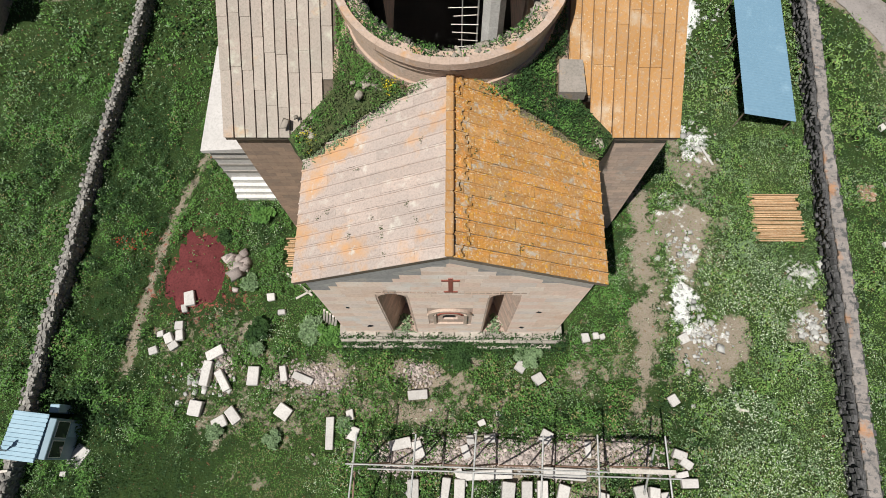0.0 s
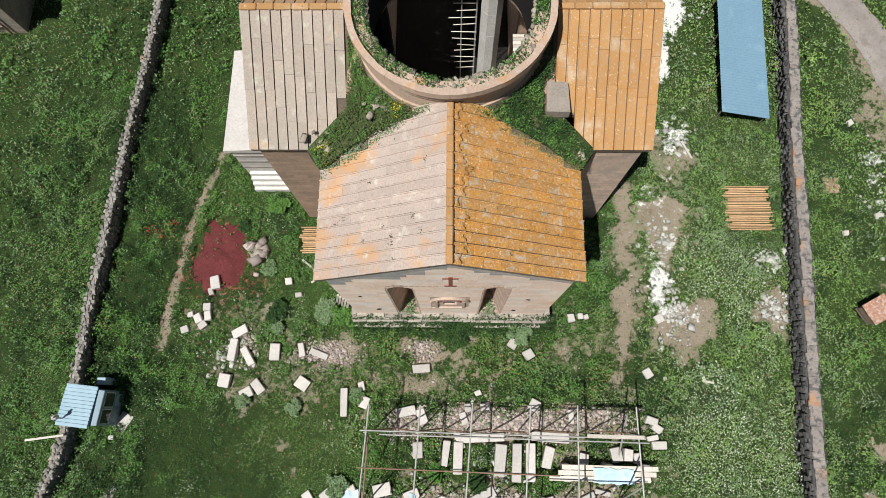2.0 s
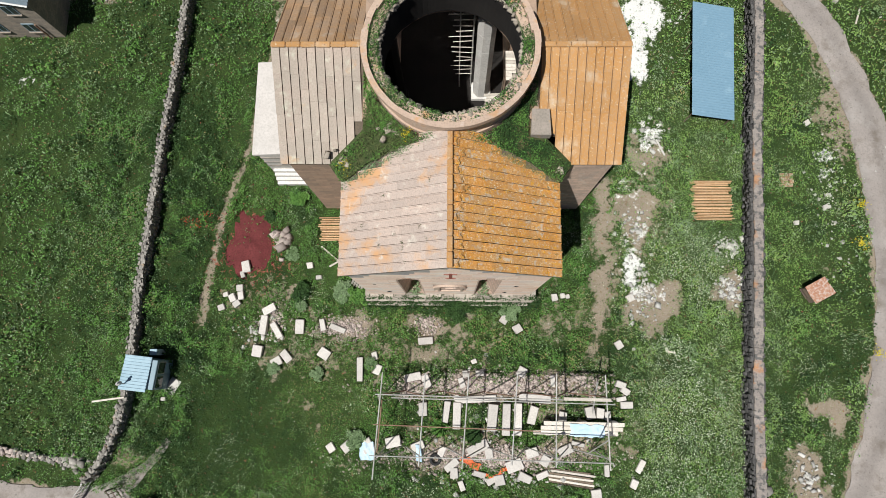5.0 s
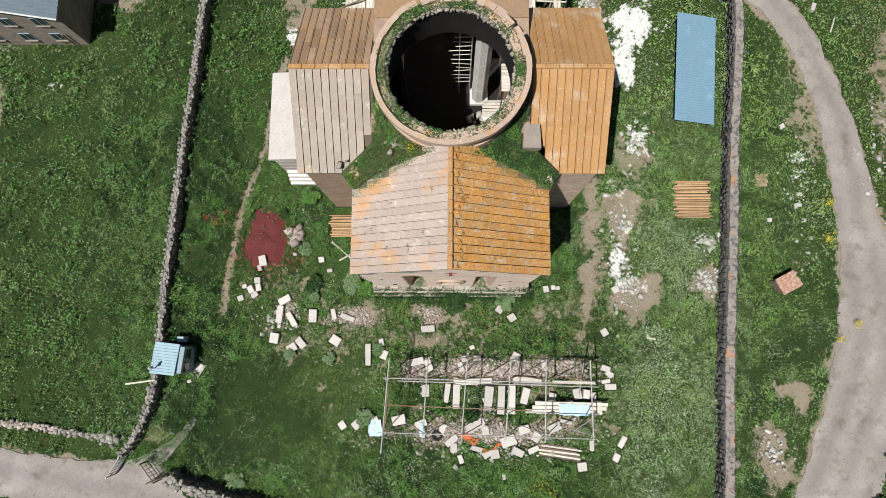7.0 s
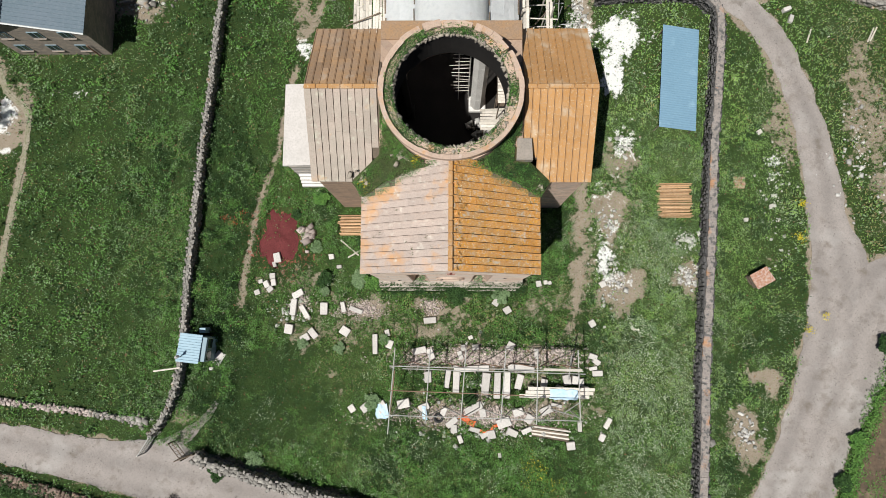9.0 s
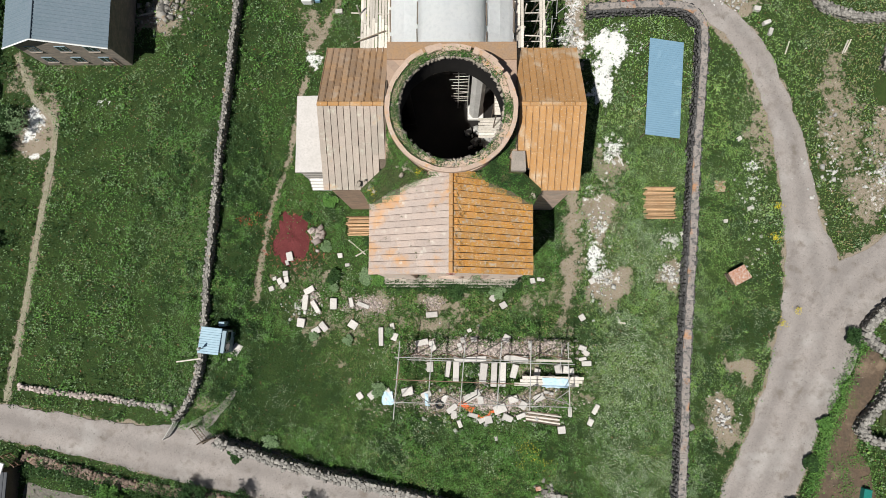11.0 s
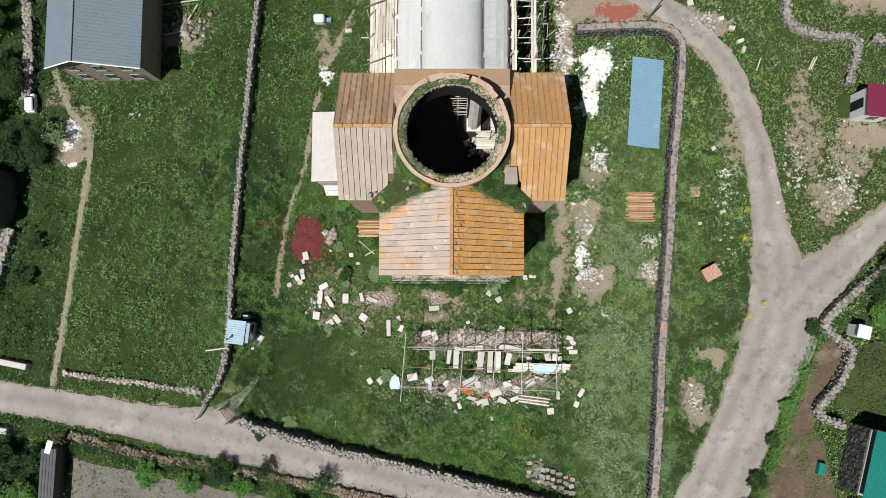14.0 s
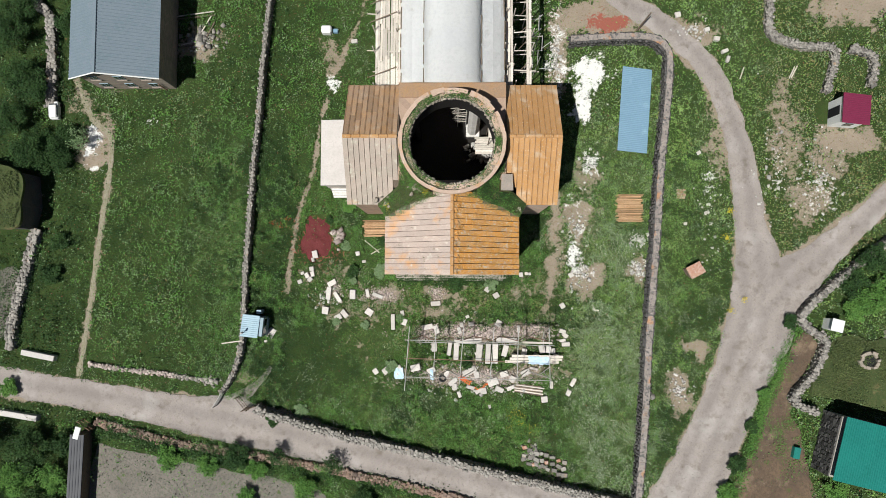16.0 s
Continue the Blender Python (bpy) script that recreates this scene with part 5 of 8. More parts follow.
rubble_wall("wall_south", WALL_SOUTH, 0.65, 1.65, "dry-stone boundary wall along the dirt road", size=0.28, pieces=200)
rubble_wall("wall_field", [(-46.2, -6.4), (-43.0, -6.9), (-38, -7.4), (-35.8, -7.7), (-31.1, -8.4)], 0.35, 0.35, "low pale stone kerb wall of the field", (M_GRAVEL, M_RUBBLE_P), size=0.26, pieces=60)
rubble_wall("wall_northwest", [(-54.8, 44), (-54.4, 40.2), (-52.4, 38.0), (-51.9, 32.8), (-52.0, 26.5)], 0.8, 1.0, "old dry-stone wall beside the house", pieces=40)
rubble_wall("wall_far_west", [(-53.3, 10.3), (-54.2, 6.0), (-55.8, -1.1), (-56.0, -4.3)], 0.8, 1.0, "old dry-stone wall beside a garden bed", pieces=40)
rubble_wall("wall_northeast", [(39.6, 46), (39.8, 39.9), (39.9, 35.8), (43.6, 34.1), (47.7, 33.5), (46.6, 28.3)], 0.65, 1.0, "grey dry-stone wall round a garden", size=0.26, pieces=40)
rubble_wall("wall_garden", [(49.9, 33.7), (52.6, 32.6), (52.2, 29.0)], 0.65, 1.0, "grey dry-stone garden wall", size=0.26, pieces=20)
rubble_wall("wall_yard", [(60, 14.5), (53.2, 9.2), (47.0, 4.3), (42.8, 0.3), (43.6, -1.4), (45.6, -3.0), (44.0, -6.8), (41.6, -10.0), (44.2, -11.6)], 0.6, 1.4, "rough dry-stone wall along the yard", size=0.27, pieces=100)
rubble_wall("wall_road", [(-45.0, -13.6), (-35.5, -16.0), (-21.3, -18.2), (-7.3, -20.9), (3.2, -23.4)], 0.6, 0.45, "low overgrown stone bank along the road", (M_BANK, M_BANK), pieces=60)
for pts, lab in (([(-54.6, -4.9), (-52.5, -5.2), (-50.4, -5.7)], "long white concrete beam beside the road"), ([(-60, -12.0), (-57.0, -12.4), (-52.3, -13.2)], "long white concrete coping beside the road")):
    a, b = pts[0], pts[-1]
    bm = box(bmesh.new(), (a[0] + b[0]) / 2, (a[1] + b[1]) / 2, 0.4, math.dist(a, b), 0.7, 0.8, rz=math.degrees(math.atan2(b[1] - a[1], b[0] - a[0])), bevel=0.05)
    tagged(part("concrete_beam", bm, M_CONCRETE, None), lab, "concrete beam")

# ---- cut stones lying in the yard ----


def block_mesh(sx, sy, sz):
    bm = box(bmesh.new(), 0, 0, 0, sx, sy, sz, jit=0.035)
    bmesh.ops.bevel(bm, geom=bm.edges[:], offset=0.035, segments=1, affect="EDGES")
    return bm


BLOCKS = []


def stone_block(x, y, sx, sy, sz, turn, z=None, tip=0.0, group="cut stones in the yard"):
    BLOCKS.append((x, y, sx, sy, turn))
    sx, sy = 0.88 * sx, 0.88 * sy
    ob = part("stone_block", block_mesh(sx, sy, sz), M_BLOCK, None)
    ob.matrix_basis = pose(x, y, sz / 2 - 0.03 if z is None else z, tip, 0, turn)
    size = "long" if max(sx, sy) > 2.2 * min(sx, sy) else "squarish"
    return tagged(ob, f"{size} pale cut stone block lying in grass", "stone block", group)


for row in ((-17.7, 7.55, 0.75, 1.1, 0.4, 12), (-18.0, 6.9, 0.4, 0.6, 0.3, 20), (-12.9, 2.55, 0.85, 1.35, 0.4, 0), (-15.5, 3.95, 1.25, 0.7, 0.45, 28), (-15.9, 2.65, 0.65, 1.75, 0.5, -6),
            (-14.8, 2.2, 0.55, 1.6, 0.45, 32), (-16.3, 0.5, 0.9, 1.05, 0.4, -8), (-14.7, -0.35, 0.95, 0.8, 0.35, 30), (-13.9, 0.1, 0.7, 1.2, 0.4, 42), (-10.75, 0.35, 1.05, 0.95, 0.4, -32),
            (-11.0, 2.7, 0.5, 1.1, 0.3, 12), (-9.7, 2.4, 1.55, 0.5, 0.35, -20), (-7.75, -0.9, 0.55, 2.2, 0.3, 2), (-2.4, 1.45, 1.4, 0.65, 0.35, 6), (4.1, 3.25, 0.75, 0.75, 0.35, -35),
            (5.2, 2.5, 0.8, 0.75, 0.35, 30), (8.3, 5.1, 0.55, 0.65, 0.4, 10), (9.0, 5.25, 0.4, 0.45, 0.35, 5), (9.4, 5.2, 0.35, 0.4, 0.3, 15), (13.5, 1.25, 0.7, 0.75, 0.35, 30),
            (14.6, 5.1, 0.65, 0.7, 0.35, 25), (-12.3, 7.7, 0.6, 0.55, 0.35, 10), (-11.5, 6.7, 0.55, 0.4, 0.3, 4), (-18.7, 4.9, 0.6, 0.75, 0.4, 30), (-18.3, 4.4, 0.7, 0.55, 0.4, 40),
            (-18.1, 5.75, 0.6, 0.6, 0.4, 5), (-18.0, 5.1, 0.55, 0.75, 0.4, 10), (-19.6, 4.1, 0.6, 0.55, 0.3, 20), (-19.3, 5.2, 0.5, 0.4, 0.3, 12), (13.5, -1.95, 0.95, 0.6, 0.4, -20), (13.8, -2.45, 0.8, 0.55, 0.4, -35),
            (13.5, -3.1, 0.9, 0.4, 0.35, 10), (13.9, -3.55, 1.1, 0.6, 0.4, 4), (-8.6, -7.0, 0.9, 0.9, 0.35, 40), (-9.9, -7.1, 0.7, 0.8, 0.35, 35), (14.8, -8.3, 0.5, 1.2, 0.25, -30), (14.2, -9.6, 0.6, 0.8, 0.3, -25),
            (11.2, -10.4, 0.9, 0.9, 0.35, 8), (4.4, -11.3, 0.35, 0.6, 0.25, 10), (0.6, -9.9, 0.5, 0.9, 0.25, 20), (2.9, -9.5, 0.8, 0.5, 0.3, 30), (12.1, -8.6, 0.45, 1.0, 0.3, 0), (-6.6, 0.2, 0.5, 0.7, 0.3, 15)):
    stone_block(*row)
# blocks and slabs stored below the tube frame
for row in ((3.05, -4.6, 0.85, 2.3, 0.7, -5), (4.15, -4.75, 0.7, 2.8, 0.75, -3), (5.1, -4.7, 0.68, 2.8, 0.75, -2), (-0.65, -4.2, 0.55, 1.9, 0.5, -8), (0.2, -4.5, 0.7, 2.4, 0.5, -3), (-2.55, -4.0, 0.75, 1.2, 0.5, 2),
            (6.3, -4.4, 0.7, 1.6, 0.5, -14), (8.7, -4.6, 0.7, 1.1, 0.4, -8), (10.9, -4.2, 0.8, 1.1, 0.6, 10), (11.7, -4.2, 0.7, 0.9, 0.6, -6), (12.3, -4.4, 0.5, 0.8, 0.5, 0), (6.5, -3.1, 2.9, 0.75, 0.5, -4),
            (1.8, -3.2, 3.6, 0.6, 0.35, 3), (0.3, -3.4, 0.5, 1.3, 0.3, 24), (-3.4, -1.5, 1.5, 0.7, 0.4, 12), (-2.3, -1.8, 0.7, 1.2, 0.35, 18), (0.6, -1.9, 0.5, 0.9, 0.35, 20), (5.5, -1.0, 0.8, 0.9, 0.35, -30),
            (8.0, -1.7, 0.4, 1.1, 0.3, 0), (-6.3, -0.9, 0.6, 0.9, 0.35, -20), (-4.9, -6.6, 1.4, 0.9, 0.4, 14), (-7.0, -6.9, 1.0, 1.2, 0.3, 30), (-2.9, -6.9, 1.2, 0.7, 0.35, 22), (1.9, -7.0, 2.0, 0.9, 0.3, 28), (2.8, -7.4, 0.7, 0.9, 0.3, 10),
            (4.8, -8.3, 1.5, 1.0, 0.4, 20), (7.2, -7.9, 0.8, 0.9, 0.4, -30), (6.2, -7.3, 1.1, 0.8, 0.4, 16), (-0.2, -8.3, 1.4, 0.6, 0.35, 40), (0.0, -8.9, 0.7, 0.9, 0.35, 5), (5.6, -9.2, 1.2, 0.7, 0.4, -24), (3.6, -9.4, 0.9, 0.9, 0.4, 12),
            (-1.0, -7.3, 0.9, 0.6, 0.3, 70), (8.9, -7.1, 1.3, 0.8, 0.3, 25), (9.9, -6.6, 1.2, 0.35, 0.3, -12), (2.0, -9.0, 1.1, 0.5, 0.35, -15), (7.0, -9.0, 1.1, 0.55, 0.35, 24), (0.9, -1.2, 0.5, 0.6, 0.3, 10), (1.6, -0.2, 0.5, 0.4, 0.25, 24), (2.1, -1.1, 0.8, 0.6, 0.3, 4)):
    stone_block(*row, group="stones below the tube frame")


def scatter_stones(name, spots, sizes, material, label, flat=0.5):
    """Loose chips over elliptical spots (x, y, rx, ry, count), as one spread."""
    C, S = [], []
    for cx, cy, rx, ry, count in spots:
        for _ in range(count):
            a, r = random.uniform(0, 2 * math.pi), min(1.7, abs(random.gauss(0, 0.62)))
            k = random.uniform(*sizes) * (0.6 + 0.8 * random.random() ** 3)
            C.append((cx + rx * r * math.cos(a), cy + ry * r * math.sin(a), k * flat * 0.4))
            S.append((k * random.uniform(0.7, 1.4), k * random.uniform(0.7, 1.2), k * flat * random.uniform(0.7, 1.3)))
    V, F = stones(C, S, rng.uniform(0, 6.3, len(C)))
    return tagged(quads_object(name, V, F, material), label, "rubble", kind="stuff")


scatter_stones("gravel", [(3.4, -2.1, 7.4, 1.1, 3800), (2.5, -7.8, 8.4, 1.1, 3800), (-9.2, 2.5, 2.4, 0.9, 900), (-15.2, 3.2, 1.2, 1.0, 350), (-2.4, 2.9, 1.3, 1.0, 260), (10.5, -1.5, 2.0, 0.8, 300), (-3.5, -2.5, 2.4, 0.9, 900)],
               (0.07, 0.22), M_GRAVEL, "pinkish crushed stone spread round the blocks")
scatter_stones("white_rubble", [(15.6, 5.8, 1.8, 3.0, 170), (23.2, 9.6, 1.3, 1.0, 120), (23.0, 6.0, 1.5, 1.4, 150), (17.0, 19.0, 1.2, 2.2, 60), (15.4, 11.0, 1.4, 2.5, 90), (46, 17, 3.5, 6, 160), (-16.5, 2.0, 2.5, 2, 60), (28.0, -9, 1.6, 2.4, 90), (30.5, 36.5, 2.5, 1.6, 70), (12.8, 33, 1.2, 5, 200),
                                (3.0, -5.0, 9.5, 3.8, 160), (3.0, -9.4, 8, 1.0, 130), (40.5, 18, 2.5, 9, 120), (32, 12, 2.5, 8, 60), (-33, 35, 2.4, 1.6, 160)], (0.08, 0.34), M_WHITECHIP, "scattered whitish stones and rubble")
scatter_stones("grey_stone_heap", [(-14.5, 10.0, 0.9, 1.1, 34), (-15.3, 10.4, 0.4, 0.5, 8)], (0.35, 0.65), M_GRAVEL, "heap of grey stones beside the red grit", 0.9)
scatter_stones("dark_stone_heap", [(9.8, -17.0, 1.8, 1.2, 60), (-33.0, 35.5, 2.4, 1.6, 90), (24.0, -9.5, 0.8, 1.5, 20), (-30.5, -8.4, 1.0, 0.6, 26)], (0.3, 0.65), M_RUBBLE, "heap of dark grey building stones", 0.8)
for k in range(24):
    x, y = 8.6 + (k % 8) * 0.72 + random.uniform(-0.15, 0.15), -16.4 - (k % 8) * 0.25 - (k // 8) * 0.75 + random.uniform(-0.15, 0.15)
    ob = stone_block(x, y, random.uniform(0.5, 0.85), random.uniform(0.4, 0.6), random.uniform(0.3, 0.6), random.uniform(-30, 20), group="stacked dark blocks")
    ob.data.materials[0] = M_RUBBLE_P if k % 6 else M_TIN
    ob["label"] = "dark grey roughly cut stone block in a stack"


def heap(name, cx, cy, rx, ry, h, material, label, cat):
    n, m = 44, 12
    bm = bmesh.new()
    rings = []
    for i in range(m + 1):
        r = 1 - i / m
        loop = []
        for k in range(n):
            a = 2 * math.pi * k / n
            e = 1 + 0.3 * noise.noise((math.cos(a) * 1.6 + cx, math.sin(a) * 1.6, 3)) + 0.22 * noise.noise((math.cos(a) * 4.5 + cx, math.sin(a) * 4.5, 6))
            x, y = cx + rx * r * e * math.cos(a), cy + ry * r * e * math.sin(a)
            z = h * (1 - r ** 2) * (0.7 + 0.5 * noise.noise((x * 0.8, y * 0.8, 1))) + 0.09 * noise.noise((x * 3.1, y * 3.1, 5)) * (1 - r ** 6) - 0.05 * r
            loop.append(bm.verts.new((x, y, max(z, -0.08))))
        rings.append(loop)
    for a, b in zip(rings[:-1], rings[1:]):
        for k in range(n):
            j = (k + 1) % n
            bm.faces.new((a[k], a[j], b[j], b[k]))
    bmesh.ops.remove_doubles(bm, verts=bm.verts, dist=0.001)
    bmesh.ops.recalc_face_normals(bm, faces=bm.faces)
    for f in bm.faces:
        f.smooth = True
    return tagged(part(name, bm, material, None), label, cat)


heap("grit_mound", -17.6, 9.6, 2.0, 3.1, 0.4, M_SCORIA, "low heap of dark red volcanic grit", "grit heap")
scatter_stones("red_grit", [(-17.6, 9.4, 2.5, 3.4, 900)], (0.05, 0.16), M_SCORIA, "loose red volcanic grit round the heap")

# ---- tube frame over the stored stones ----
frame_obj = tagged(empty("tube_frame", 3, -4, 0), "open galvanised tube frame of an unfinished shelter", "scaffold frame")
ZT = 5.3
BEAM_X = (-5.55, -2.35, 0.8, 4.35, 7.35, 11.05)
for i, bx in enumerate(BEAM_X):
    lean = (0.25, 0.2, 0.25, 0.25, 0.1, -0.05)[i]
    part("cross_beam", bar(bmesh.new(), (bx + lean, -1.0 - 0.05 * (i % 2), ZT), (bx - lean * (1.2 if i == 0 else 1), -7.4 - 0.15 * (i % 3) - (1.1 if i == 0 else 0), ZT), 0.05), M_STEEL, frame_obj)
    for yy in (-2.7, -7.0):
        part("post", bar(bmesh.new(), (bx, yy, 0), (bx, yy, ZT - 0.06), 0.05), M_STEEL, frame_obj)
    # zigzag braces: from each post head down to the ground midway between the posts
    for s in (-1, 1):
        if 0 <= i + s < 6:
            mid = (bx + BEAM_X[i + s]) / 2 - 0.05 * s
            for yy in (-2.62, -6.92):
                part("brace", bar(bmesh.new(), (bx + s * 0.06, yy, ZT - 0.1), (mid, yy + 0.04 * s, 0.03), 0.05), M_RUST if yy > -5 else M_STEEL, frame_obj)
for yy, zz, r, m, x0, x1 in ((-2.72, ZT + 0.09, 0.04, M_STEEL, -5.8, 11.4), (-2.95, ZT + 0.09, 0.04, M_STEEL, -4.6, 11.6), (-4.85, ZT + 0.09, 0.04, M_RUST, -5.9, 6.2), (-7.0, ZT + 0.09, 0.04, M_STEEL, -6.1, 11.3)):
    part("rail", bar(bmesh.new(), (x0, yy + 0.15, zz), (x1, yy - 0.2, zz), r), m, frame_obj)
part("brace", bar(bmesh.new(), (10.4, -1.6, ZT), (11.1, -4.4, 0.1), 0.06), M_STEEL, frame_obj)
part("brace", bar(bmesh.new(), (10.7, -7.3, 0.1), (11.1, -5.6, ZT), 0.05), M_STEEL, frame_obj)
part("brace", bar(bmesh.new(), (-6.2, -7.4, 0.1), (-5.3, -3.0, ZT), 0.05), M_RUST, frame_obj)
part("rail_board", box(bmesh.new(), 9.6, -2.8, ZT + 0.2, 3.4, 0.22, 0.06, rz=-1), M_WOOD, frame_obj)
deck = tagged(empty("plank_deck", 10, -5.4, 0), "pale plank bench laid over stones below the frame", "plank deck")
for k, yy in enumerate((-4.95, -5.3, -5.65)):
    part("plank", box(bmesh.new(), 10.0 + (0.2, 0, -0.5)[k], yy, 1.25, (6.3, 6.4, 6.6)[k], 0.3, 0.07, rz=-0.8), M_WOOD, deck)
for sx in (7.4, 10.2, 12.6):
    part("trestle", box(bmesh.new(), sx, -5.3, 0.6, 0.5, 1.1, 1.22, bevel=0.04), M_BLOCK, deck)


def sheet_pile(name, cx, cy, z, w, d, turn, material, label, cat, lift=0.12):
    """A crumpled sheet lying over something."""
    bm = bmesh.new()
    bmesh.ops.create_grid(bm, x_segments=14, y_segments=10, size=0.5)
    for v in bm.verts:
        v.co = Vector((v.co.x * w, v.co.y * d, 0))
        v.co.z = lift * noise.noise((v.co.x * 1.8 + cx, v.co.y * 1.8, 1)) + 0.4 * lift * noise.noise((v.co.x * 5, v.co.y * 5, cy))
        v.co.x += 0.15 * noise.noise((v.co.x * 2, v.co.y * 2, 7))
        v.co.y += 0.15 * noise.noise((v.co.x * 2, v.co.y * 2, 9))
    bmesh.ops.solidify(bm, geom=bm.faces[:], thickness=0.02)
    ob = part(name, bm, material, None)
    ob.matrix_basis = pose(cx, cy, z, 0, 0, turn)
    return tagged(ob, label, cat)


sheet_pile("tarpaulin", 10.4, -5.45, 1.36, 2.6, 0.95, -2, M_TARP, "pale blue tarpaulin laid on the planks", "tarpaulin", 0.06)
sheet_pile("tarpaulin", -7.0, -7.3, 0.3, 1.2, 1.3, 10, M_TARP, "pale blue tarpaulin over a stone slab", "tarpaulin")
sheet_pile("tarpaulin", -2.8, -7.4, 0.42, 0.5, 1.2, 5, M_TARP, "narrow pale blue tarpaulin strip on rubble", "tarpaulin")
sheet_pile("safety_netting", 1.3, -8.1, 0.25, 1.6, 0.55, -32, M_ORANGE, "crumpled orange safety netting on rubble", "netting")
sheet_pile("safety_netting", 4.0, -8.6, 0.25, 1.4, 0.3, 42, M_ORANGE, "crumpled orange safety netting on rubble", "netting")
sheet_pile("safety_netting", 2.7, -9.1, 0.25, 1.4, 0.25, -6, M_ORANGE, "crumpled orange safety netting on rubble", "netting")
bm = bmesh.new()
for k in range(20):
    for j in range(8):
        a, b = 2 * math.pi * k / 20, 2 * math.pi * j / 8
        bm.verts.new((-1.5 + (0.36 + 0.13 * math.cos(b)) * math.cos(a), -7.9 + (0.36 + 0.13 * math.cos(b)) * math.sin(a), 0.2 + 0.13 * math.sin(b)))
bm.verts.ensure_lookup_table()
for k in range(20):
    for j in range(8):
        bm.faces.new([bm.verts[p] for p in (k * 8 + j, ((k + 1) % 20) * 8 + j, ((k + 1) % 20) * 8 + (j + 1) % 8, k * 8 + (j + 1) % 8)])
tagged(part("tyre", bm, M_RUBBER, None), "old black rubber tyre lying on rubble", "tyre")
stack = tagged(empty("board_stack", 9.4, -9.2, 0), "stack of long weathered boards lying in grass", "board stack")
for k in range(7):
    part("board", box(bmesh.new(), 9.2 + random.uniform(-0.3, 0.3), -8.7 - 0.17 * k, 0.1 + 0.05 * (k % 2), 3.6, 0.15, 0.07, rz=-8 + random.uniform(-2, 2)), M_WOOD if k % 2 else M_WOODDARK, stack)

for row in ((34.2, 33.6, 0.9, 0.5, 0.5, 20), (33.2, 35.2, 0.8, 0.6, 0.5, -10), (32.0, 36.4, 0.7, 0.6, 0.45, 15), (34.6, 32.6, 0.5, 0.9, 0.4, -20), (28.4, 38.4, 0.8, 0.7, 0.3, 10), (31.6, 13.0, 0.5, 0.4, 0.25, 20), (30.8, 20.6, 0.6, 0.5, 0.25, 30), (29.0, 11.6, 0.45, 0.4, 0.25, 0),
            (-9.2, 32.0, 0.8, 0.7, 0.6, 20), (-9.6, 26.0, 0.7, 0.6, 0.5, 15), (-10.1, 25.6, 0.6, 0.5, 0.5, 40), (-13.0, 35.0, 0.9, 0.5, 0.4, 5)):
    stone_block(*row, group="loose blocks by the road")
bricks = tagged(empty("brick_stack", 28.4, 15.6, 0, 12), "small stack of rusty orange bricks in grass", "brick stack")
for k in range(12):
    part("brick", box(bmesh.new(), 28.1 + 0.36 * (k % 3) + random.uniform(-0.04, 0.04), 14.9 + 0.3 * (k // 3), 0.12 + 0.1 * (k % 2), 0.34, 0.26, 0.22, rz=random.uniform(-12, 12), bevel=0.015), M_TIN, bricks)

BLOCKS += [(22.0, 13.5, 3.0, 3.4, 0), (-10.1, 10.9, 3.2, 2.1, 0), (9.3, -9.2, 3.4, 1.1, -8)]

# ---- battens and loose timber ----
mat_pile = tagged(empty("batten_mat", 22, 13.6, 0), "square stack of orange-brown wooden battens on grass", "batten stack")
for k in range(26):
    yy = 11.85 + 0.135 * k
    l = 3.1 + random.uniform(-0.35, 0.5)
    part("batten", bar(bmesh.new(), (22.0 - l / 2 + random.uniform(-0.2, 0.2), yy, 0.12 + 0.05 * (k % 2)), (22.0 + l / 2, yy + random.uniform(-0.05, 0.05), 0.12 + 0.05 * (k % 2)), 0.055, 6), M_REED, mat_pile)
mat_pile2 = tagged(empty("batten_mat", -10.3, 10.7, 0), "stack of orange-brown wooden battens beside the church", "batten stack")
for k in range(14):
    yy = 9.9 + 0.15 * k
    part("batten", bar(bmesh.new(), (-11.6 + random.uniform(-0.2, 0.2), yy, 0.12 + 0.04 * (k % 2)), (-8.4, yy + random.uniform(-0.05, 0.05), 0.12 + 0.04 * (k % 2)), 0.06, 6), M_REED, mat_pile2)
for k in range(5):
    part("beam_prop", box(bmesh.new(), -7.62 - 0.19 * k, 5.7 + 0.12 * k, 1.5, 0.13, 0.14, 3.0, ry=12), M_WOOD, mat_pile2)


def timber(x, y, l, turn, label, m=M_WOOD, z=0.1):
    bm = box(bmesh.new(), 0, 0, 0, l, 0.14, 0.1, bevel=0.015)
    ob = part("timber_beam", bm, m, None)
    ob.matrix_basis = pose(x, y, z, 0, 0, turn)
    return tagged(ob, label, "timber beam", "loose timbers")


for x, y, l, turn in ((-10.5, 8.6, 2.4, -40), (-10.0, 8.0, 1.5, 30), (17.4, 1.0, 0.9, -65), (17.7, 0.7, 0.8, -10), (36.4, 30.8, 1.6, 70), (43.0, 31.0, 1.7, 62), (42.7, 30.9, 1.7, 64)):
    timber(x, y, l, turn, "loose pale timber beam lying in grass")
for k, (x, y, l, turn) in enumerate(((-33.8, 38.6, 5.2, 8), (-33.6, 38.2, 5.0, 6), (-34.2, 34.8, 3.0, 12), (-34.4, 34.4, 2.6, 6), (-32.2, 37.3, 2.4, 60), (-31.6, 36.6, 2.2, 64))):
    timber(x, y, l, turn, "long weathered log lying near the house", M_WOODDARK if k % 2 else M_WOOD, 0.3)
